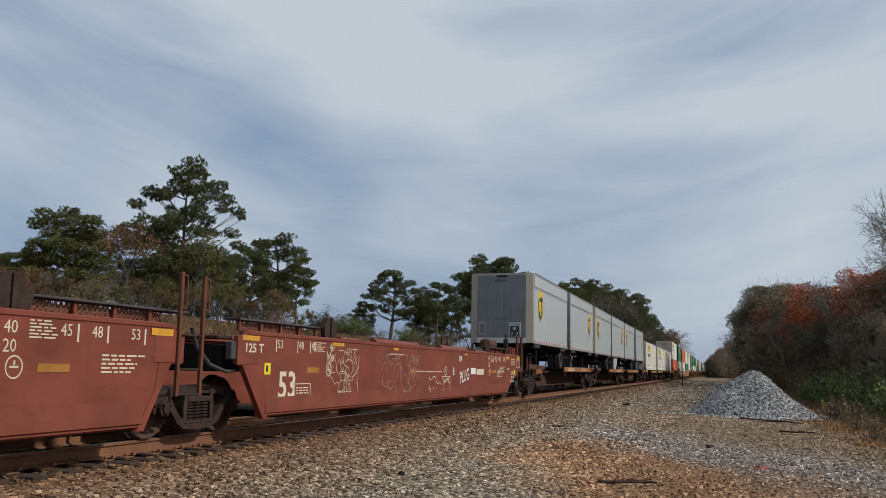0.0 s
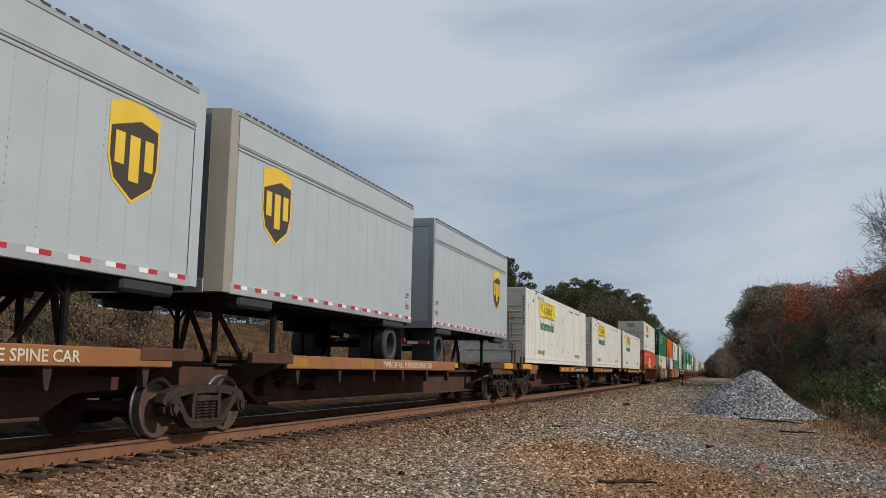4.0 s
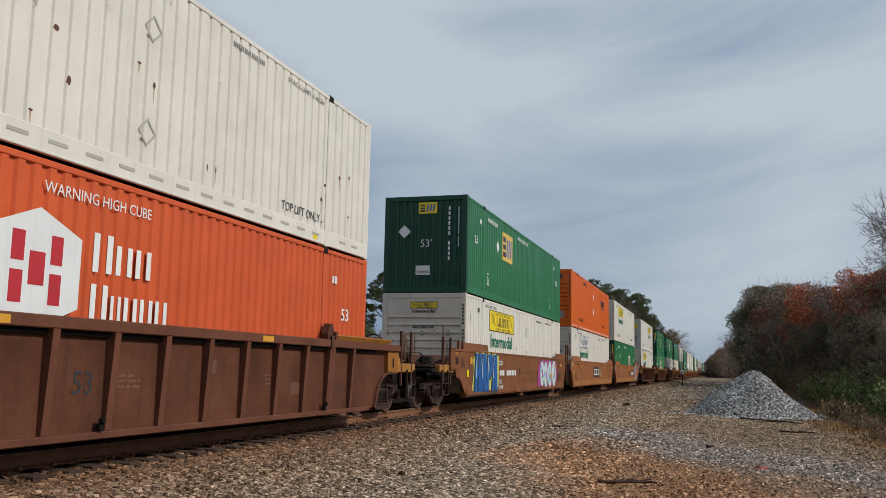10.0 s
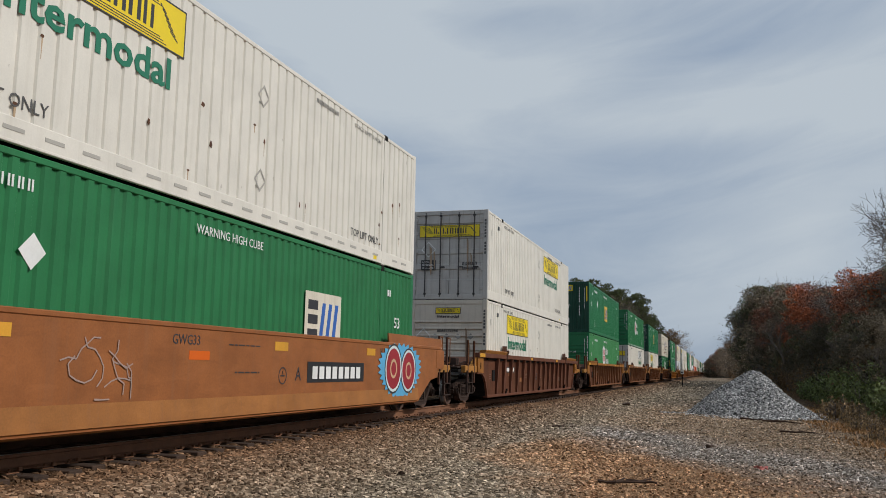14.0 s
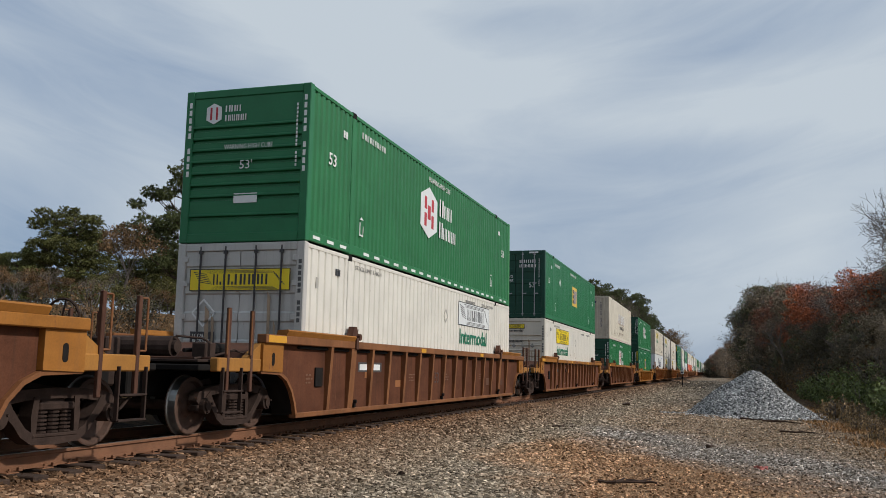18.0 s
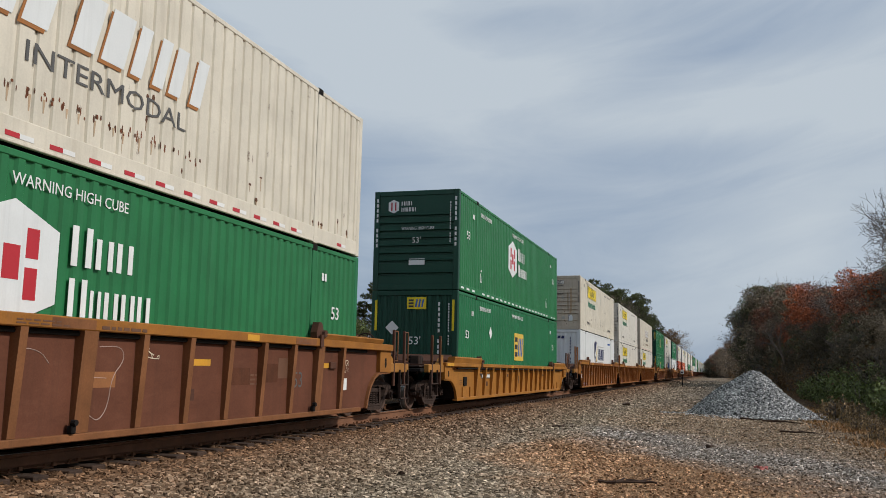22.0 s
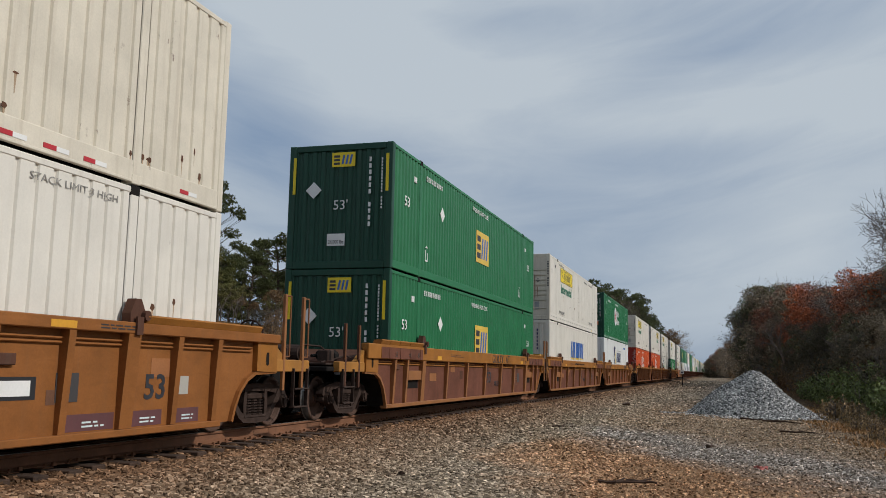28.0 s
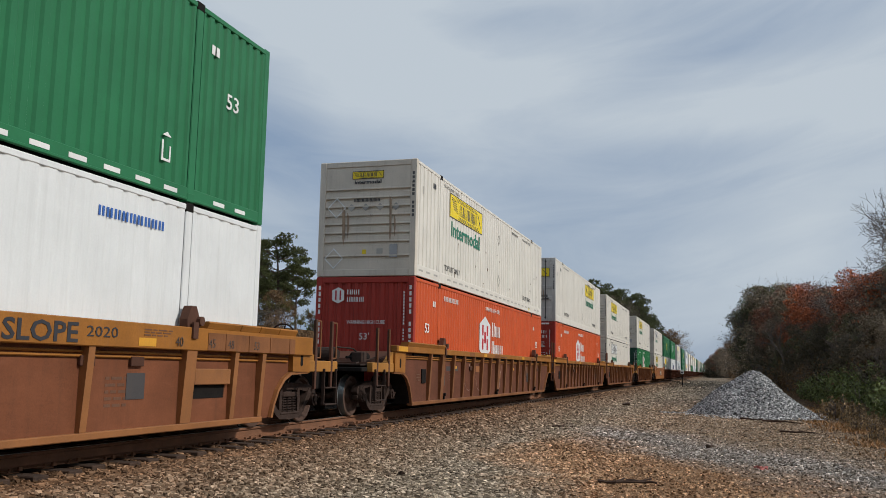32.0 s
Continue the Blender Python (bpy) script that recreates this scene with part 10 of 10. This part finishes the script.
def painted_marks(root):
    """Two big sprayed pieces, dark number panel between."""
    capacity_marks(root, "faint_mark", 1.50)
    rng = random.Random(2)
    edge = [(0.12, 0.32)] + [(0.3 + k * 0.33, 0.27 + 0.04 * (k % 2)) for k in range(9)] + [(3.30, 0.5), (3.36, 1.0), (3.32, 1.45)] + [(3.1 - k * 0.36, 1.47 + 0.05 * (k % 2)) for k in range(8)] + [(0.18, 1.3), (0.24, 0.9), (0.10, 0.55)]
    spray(root, edge, 0.0, 0.0, 1.0, "ink_lime", 1.479)
    left, right = ((0.0, 0.0), (0.22, 0.0), (0.30, 1.12), (0.08, 1.12)), ((0.40, 0.0), (0.62, 0.0), (0.70, 1.12), (0.48, 1.12))
    steep = ((0.40, 0.0), (0.64, 0.0), (0.56, 1.12), (0.28, 1.12))
    glyphs = ((left, right, ((0.2, 0.44), (0.5, 0.46), (0.5, 0.68), (0.2, 0.66))), (((0.0, 0.0), (0.22, 0.0), (0.40, 1.12), (0.20, 1.12)), steep, ((0.15, 0.30), (0.48, 0.32), (0.48, 0.48), (0.18, 0.46))),
              (left, ((0.26, 1.12), (0.58, 1.12), (0.70, 0.95), (0.66, 0.62), (0.46, 0.42), (0.22, 0.42), (0.23, 0.60), (0.40, 0.62), (0.44, 0.90), (0.25, 0.90))), (((0.0, 0.0), (0.22, 0.0), (0.40, 1.12), (0.20, 1.12)), steep, ((0.15, 0.30), (0.48, 0.32), (0.48, 0.48), (0.18, 0.46))))
    depth = 1.4815
    for k, strokes in enumerate(glyphs):
        y = 0.38 + k * 0.69
        for p in strokes:
            cy, cz = sum(a for a, _ in p) / len(p), sum(b for _, b in p) / len(p)
            depth += 0.0003
            spray(root, [(cy + (a - cy) * 1.75 - 0.05, cz + (b - cz) * 1.09 - 0.05) for a, b in p], y, 0.36, 1.0, "ink", depth)
        for p in strokes:
            depth += 0.0003
            mid = sum(a for a, _ in p) / len(p)
            spray(root, [(mid + (a - mid) * 1.22, b) for a, b in p], y, 0.36, 1.0, "spray_blue", depth + 0.004)
        spray(root, ((0.09, 0.40), (0.13, 0.38), (0.19, 1.02), (0.15, 1.04)), y, 0.36, 1.0, "spray_ice", depth + 0.0075)
    number_blocks(root, 3.50, 0.83, 0.17, 3, "ink_white", 1.481, 0.24)
    number_blocks(root, 4.50, 0.83, 0.17, 6, "ink_white", 1.481, 0.25)
    side_text(root, "2020", 0.15, "ink_white", 3.42, 1.16, 1.48, 0.5)
    side_text(root, "DAC", 0.13, "ink_white", 3.42, 0.57, 1.48, 0.4)
    side_text(root, "NATION", 0.12, "ink_white", 3.36, 0.40, 1.49, 0.6)
    splash = [(9.8, 0.34), (10.6, 0.29), (12.0, 0.27), (13.4, 0.31), (13.9, 0.5), (14.3, 0.72), (14.25, 1.0), (14.0, 1.15), (14.12, 1.35), (13.6, 1.44), (10.4, 1.44), (10.0, 1.2), (9.85, 0.8)]
    spray(root, splash, 0.0, 0.0, 1.0, "spray_pink", 1.479)
    oval = lambda cy, cz, ry, rz, n=20: [(cy + ry * math.cos(2 * math.pi * q / n), cz + rz * math.sin(2 * math.pi * q / n)) for q in range(n)]
    for k, (cy, cz, ry, rz) in enumerate(((10.75, 0.90, 0.40, 0.50), (11.55, 0.86, 0.44, 0.52), (12.45, 0.88, 0.42, 0.54), (13.42, 0.90, 0.48, 0.54))):
        lift = 1.481 + 0.0006 * k
        spray(root, oval(cy, cz, ry + 0.07, rz + 0.05), 0, 0, 1.0, "ink", lift)
        spray(root, oval(cy, cz, ry, rz), 0, 0, 1.0, "spray_ice", lift + 0.004)
        for q in range(7):
            a, d = rng.uniform(0, 6.28), rng.uniform(0.3, 0.8)
            spray(root, oval(cy + ry * d * math.cos(a), cz + rz * d * math.sin(a), rng.uniform(0.03, 0.09), rng.uniform(0.04, 0.10), 8), 0, 0, 1.0, "spray_sky", lift + 0.0065 + 0.0002 * q)
        spray(root, oval(cy + 0.05, cz - 0.02, 0.09, 0.20, 10), 0, 0, 1.0, "spray_pink", lift + 0.009)
    scrawl(root, 14.3, 15.0, 0.55, 1.05, "ink", 12, 9, 0.012)
    side_plate(root, 13.35, 13.8, 1.17, 1.27, "yellow", 1.505)
    side_plate(root, 12.5, 13.0, 0.75, 0.86, "yellow", 1.505)
    side_plate(root, 15.1, 15.5, 1.20, 1.31, "yellow")
    text_lines(root, 14.9, 15.6, 0.6, 0.95, 4, "ink", 61)
    text_lines(root, 7.6, 9.0, 0.92, 0.97, 1, "ink", 62)
    side_plate(root, -0.19, 0.10, 1.16, 1.35, "yellow", 1.49)
    side_plate(root, -0.5, -0.3, 0.8, 1.0, "sign_yellow", 1.49)
    part("lamp_box", Geo().cbox(1.475, 1.52, -1.62, -1.36, 1.16, 1.34, 0.012), "rust_dark", root)
    side_plate(root, -1.58, -1.40, 1.38, 1.46, "sill_ochre", 1.49)
    for y0 in (-1.25, -0.82):
        part("stake", Geo().cbox(1.40, 1.48, y0, y0 + 0.10, 1.50, 1.78, 0.01), "umber", root)
    text_lines(root, -1.05, -0.62, 1.05, 1.36, 6, "faint_mark", 63, 1.49)
    side_text(root, "B", 0.22, "ink", 6.5, 0.86, 1.478)


def faces_marks(root):
    """A sprayed piece of two round red faces edged in blue near the trailing end."""
    capacity_marks(root, "faint_mark", 1.50)
    side_text(root, "125 T", 0.18, "ink_white", -1.26, 1.20, 1.488, 0.5)
    side_text(root, "53", 0.40, "ink", 0.25, 0.5, 1.478, 0.6, 0.008)
    scrawl(root, 2.6, 5.4, 0.6, 1.3, "faint_scrawl", 21, 14, 0.009)
    side_text(root, "GWG33", 0.13, "ink", 6.2, 1.28, 1.478)
    side_text(root, "A", 0.22, "ink", 9.75, 0.78, 1.478)
    side_plate(root, 6.6, 7.1, 1.08, 1.2, "orange")
    ring_mark(root, 9.3, 0.86, 0.14, "ink")
    text_lines(root, 7.6, 8.6, 1.30, 1.34, 1, "ink", 51)
    text_lines(root, 7.8, 8.9, 0.90, 0.95, 1, "ink", 52)
    side_plate(root, 10.2, 12.75, 0.74, 1.1, "black", 1.478, "number_panel")
    number_blocks(root, 10.4, 0.80, 0.22, 8, "ink_white", 1.481, 0.28)
    star = []
    for k in range(56):
        a = 2 * math.pi * k / 56
        d = 1.0 + (0.09 if k % 2 else -0.05) + 0.05 * math.sin(3 * a)
        star.append((1.3 + 1.30 * d * math.cos(a), 0.62 + 0.57 * d * math.sin(a)))
    spray(root, star, 13.6, 0.36, 1.0, "spray_sky", 1.479)
    loop = lambda cy, cz, ry, rz, n=20: [(cy + ry * math.cos(2 * math.pi * k / n), cz + rz * math.sin(2 * math.pi * k / n)) for k in range(n)]
    for n, (cy, cz, ry, rz) in enumerate(((0.82, 0.64, 0.50, 0.50), (1.80, 0.60, 0.48, 0.47))):
        for k, (ink, f) in enumerate((("ink", 1.08), ("spray_ice", 1.0), ("spray_red", 0.88), ("spray_tan", 0.42), ("spray_red", 0.30))):
            spray(root, loop(cy, cz, ry * f, rz * f), 13.6, 0.36, 1.0, ink, 1.4815 + 0.0006 * k + 0.0002 * n)
    for y0 in (3.0, 9.0, 12.9):
        side_plate(root, y0, y0 + 0.45, 1.26, 1.40, "yellow")


for key, base in (("ink_lime", (0.50, 0.55, 0.14)), ("spray_blue", (0.010, 0.105, 0.34)), ("spray_sky", (0.10, 0.38, 0.62)), ("spray_pink", (0.42, 0.05, 0.25)), ("spray_ice", (0.58, 0.68, 0.68)), ("spray_red", (0.30, 0.02, 0.03)), ("spray_tan", (0.55, 0.38, 0.22)), ("faint_scrawl", (0.36, 0.25, 0.21))):
    M[key] = surface(key, base, 0.5, vary=0.12)


def build_train():
    shared("well_floor", lambda: Geo().box(-1.30, 1.30, 0.05, 1.2, 0.19, 0.30).box(-1.30, 1.30, LONG - 1.2, LONG - 0.05, 0.19, 0.30).box(-1.30, 1.30, 7.4, 8.8, 0.19, 0.28).mesh("well_floor", M["under"]))
    # two empty red wells
    wagon("red_a", 12.95 - 19.5, lambda: smooth_well("empty red-oxide well wagon with plain sides", "brick", 1.53, "joint", "joint", marks=red_marks, hood=False, gusset="brick"))
    wagon("red_b", 12.95, lambda: smooth_well("empty red-oxide well wagon with white scrawls", "brick", 1.53, "joint", "coupler", "rust_dark", marks=red_tail_marks, hood=False, gusset="brick"))
    # spine wagons with six short trailers
    for k, (c, lead, tail, front, back, plate) in enumerate(((34.4, "coupler", "joint", 0.72, 18.5, (7.6, 17.0)), (53.2, "joint", "joint", -0.3, 18.3, (7.3, 17.0)), (71.3, "joint", "coupler", 0.2, 18.8, (2.2, 12.2)))):
        ob = spine_wagon("dark rusty skeleton wagon carrying short trailers", plate, lead, tail, "TWIN 28'-ALL PURPOSE SPINE CAR" if k else "2-28 / 1-57", front, back, False)
        hitch(ob, 1.6, 1)
        hitch(ob, 15.9, -1)
        MOVING.append((ob, c, 0.0))
        for j, off in enumerate((0.0, 8.53 + (0.92, 0.55, 1.66)[k])):
            key = ("trailer", j, k == 1 and j == 1)
            wagon(key, c + off, lambda: trailer(j == 0, k == 1 and j == 1))
    # three single boxes on spine wagons
    for c, lead, tail, front, back, plate in ((93.0, "coupler", "joint", 0.98, 18.1, (7.8, 16.9)), (111.9, "joint", "joint", -0.8, 16.2, (0.6, 10.2)), (129.57, "joint", "coupler", -1.45, 15.15, (4.0, 13.0))):
        ob = spine_wagon("dark skeleton wagon under a white box", plate, lead, tail, "53' ALL PURPOSE SPINE CAR", front, back)
        MOVING.append((ob, c, 0.0))
        load("panel", c, Z_SPINE)
    # double-stacked wells
    smooth = {"painted": ("tan-brown plain-sided well wagon with sprayed pieces", painted_marks, "umber"), "tan": ("tan-brown plain-sided well wagon", tan_marks, "tan"), "faces": ("tan-brown plain-sided well wagon with sprayed faces", faces_marks, "tan")}
    rows = [
        (150.75, "ribbed", "coupler", "coupler", "brown", "panel", "hub_red"),
        (174.55, "painted", "coupler", "joint", "", "emp_near", "panel"),
        (194.15, "tan", "joint", "joint", "", "orange", "wing"),
        (213.67, "faces", "joint", "coupler", "", "panel", "emp_far"),
        (237.00, "ribbed", "coupler", "coupler", "brown", "panel_doors", "panel"),
        (260.53, "ribbed", "coupler", "coupler", "brown", "emp", "hub_faded"),
        (284.0, "ribbed", "coupler", "coupler", "brown", "hub_even", "wing_doors"),
        (306.93, "ribbed", "coupler", "coupler", "red_brown", "emp_doors", "panel"),
        (330.52, "ribbed", "coupler", "coupler", "red_brown", "pale", "hub_green"),
        (353.93, "ribbed", "coupler", "coupler", "car_yellow", "hub_green", "emp"),
        (377.45, "ribbed", "coupler", "joint", "ochre", "panel_worn", "shield"),
        (396.94, "ribbed", "joint", "joint", "ochre", "panel", "panel"),
        (416.5, "ribbed", "joint", "coupler", "ochre", "pale", "panel"),
        (439.7, "ribbed", "coupler", "joint", "red_brown", "emp", "emp"),
        (459.5, "ribbed", "joint", "joint", "red_brown", "panel", "blue"),
        (479.08, "ribbed", "joint", "coupler", "red_brown", "hub_green_doors", "shield"),
        (502.76, "ribbed", "coupler", "joint", "red_brown", "panel", "hub_red_ribs"),
        (522.3, "ribbed", "joint", "joint", "red_brown", "panel_doors", "hub_red"),
        (541.9, "ribbed", "joint", "coupler", "red_brown", "panel", "wing"),
        (565.3, "ribbed", "coupler", "coupler", "red_brown", "panel", "hub_green"),
        (588.7, "tan", "coupler", "joint", "", "wing", "panel"),
        (608.2, "tan", "joint", "joint", "", "emp", "panel"),
        (627.7, "tan", "joint", "coupler", "", "hub_green", "blue"),
        (651.2, "ribbed", "coupler", "coupler", "brown", "panel", "shield"),
        (674.6, "ribbed", "coupler", "coupler", "brown", "emp_doors", "hub_green"),
    ]
    rng = random.Random(12)
    y = 674.6
    tops = ("emp", "panel", "pale", "hub_green", "panel_worn", "wing", "plain_white", "shield")
    while y < 1330:
        y += 23.45
        rows.append((y, "ribbed", "coupler", "coupler", "brown", rng.choice(tops), rng.choice(tops)))
    for y0, kind, lead, tail, sheet, top, low in rows:
        if y0 > 600:
            wagon("distant", y0, lambda: distant_well("distant rust-brown ribbed well wagon"))
            load(top, y0, Z_TOP, far=True)
            load(low, y0, Z_LOW, far=True)
            continue
        if kind == "ribbed":
            plain = y0 in (150.75, 237.00)      # two darker, duller wagons
            trim = {"brown": "red_brown" if plain else "ochre_trim" if y0 == 260.53 else "rib_brown", "red_brown": "ochre_trim", "ochre": "ochre", "car_yellow": "car_yellow"}[sheet]
            deep = 430 < y0 < 500
            ribbed(y0, lead, tail, ("rust_orange" if y0 > 470 else "plum_brown") if deep else sheet, trim, "rib_ochre" if deep else {"brown": "red_brown" if plain else "rib_brown", "red_brown": "rib_brown"}.get(sheet), deep)
        else:
            label, marks, shade = smooth[kind]
            wagon((kind, lead, tail), y0, lambda: smooth_well(label, shade, 1.55, lead, tail, marks=marks, gusset=shade, lip="tan_lip" if shade == "tan" else None))
        load(top, y0, Z_TOP)
        load(low, y0, Z_LOW)


build_train()


def motions():
    """The train rolls by at an even pace; its wheels turn with it."""
    for ob, y0, z in MOVING:
        walk(ob, [(t, pose(0, y0 - run(t), z)) for t in (0.0, 9.0, 18.0, 22.0, 26.0, 29.0, 32.0)])
    turn = {}
    step = 1.0 / FPS
    for ob in list(scene.objects):
        if not ob.name.startswith("wheelset"):
            continue
        key = round(ob.location.y, 2)
        if key not in turn:
            walk(ob, [(k * step, pose(0, key, 0.42, math.degrees(run(k * step) / 0.42))) for k in range(round(32 * FPS) + 1)])
            turn[key] = ob
        else:
            first = turn[key].animation_data
            ob.rotation_mode = "QUATERNION"
            keys = ob.animation_data_create()
            keys.action = first.action
            keys.action_slot = first.action_slot


motions()
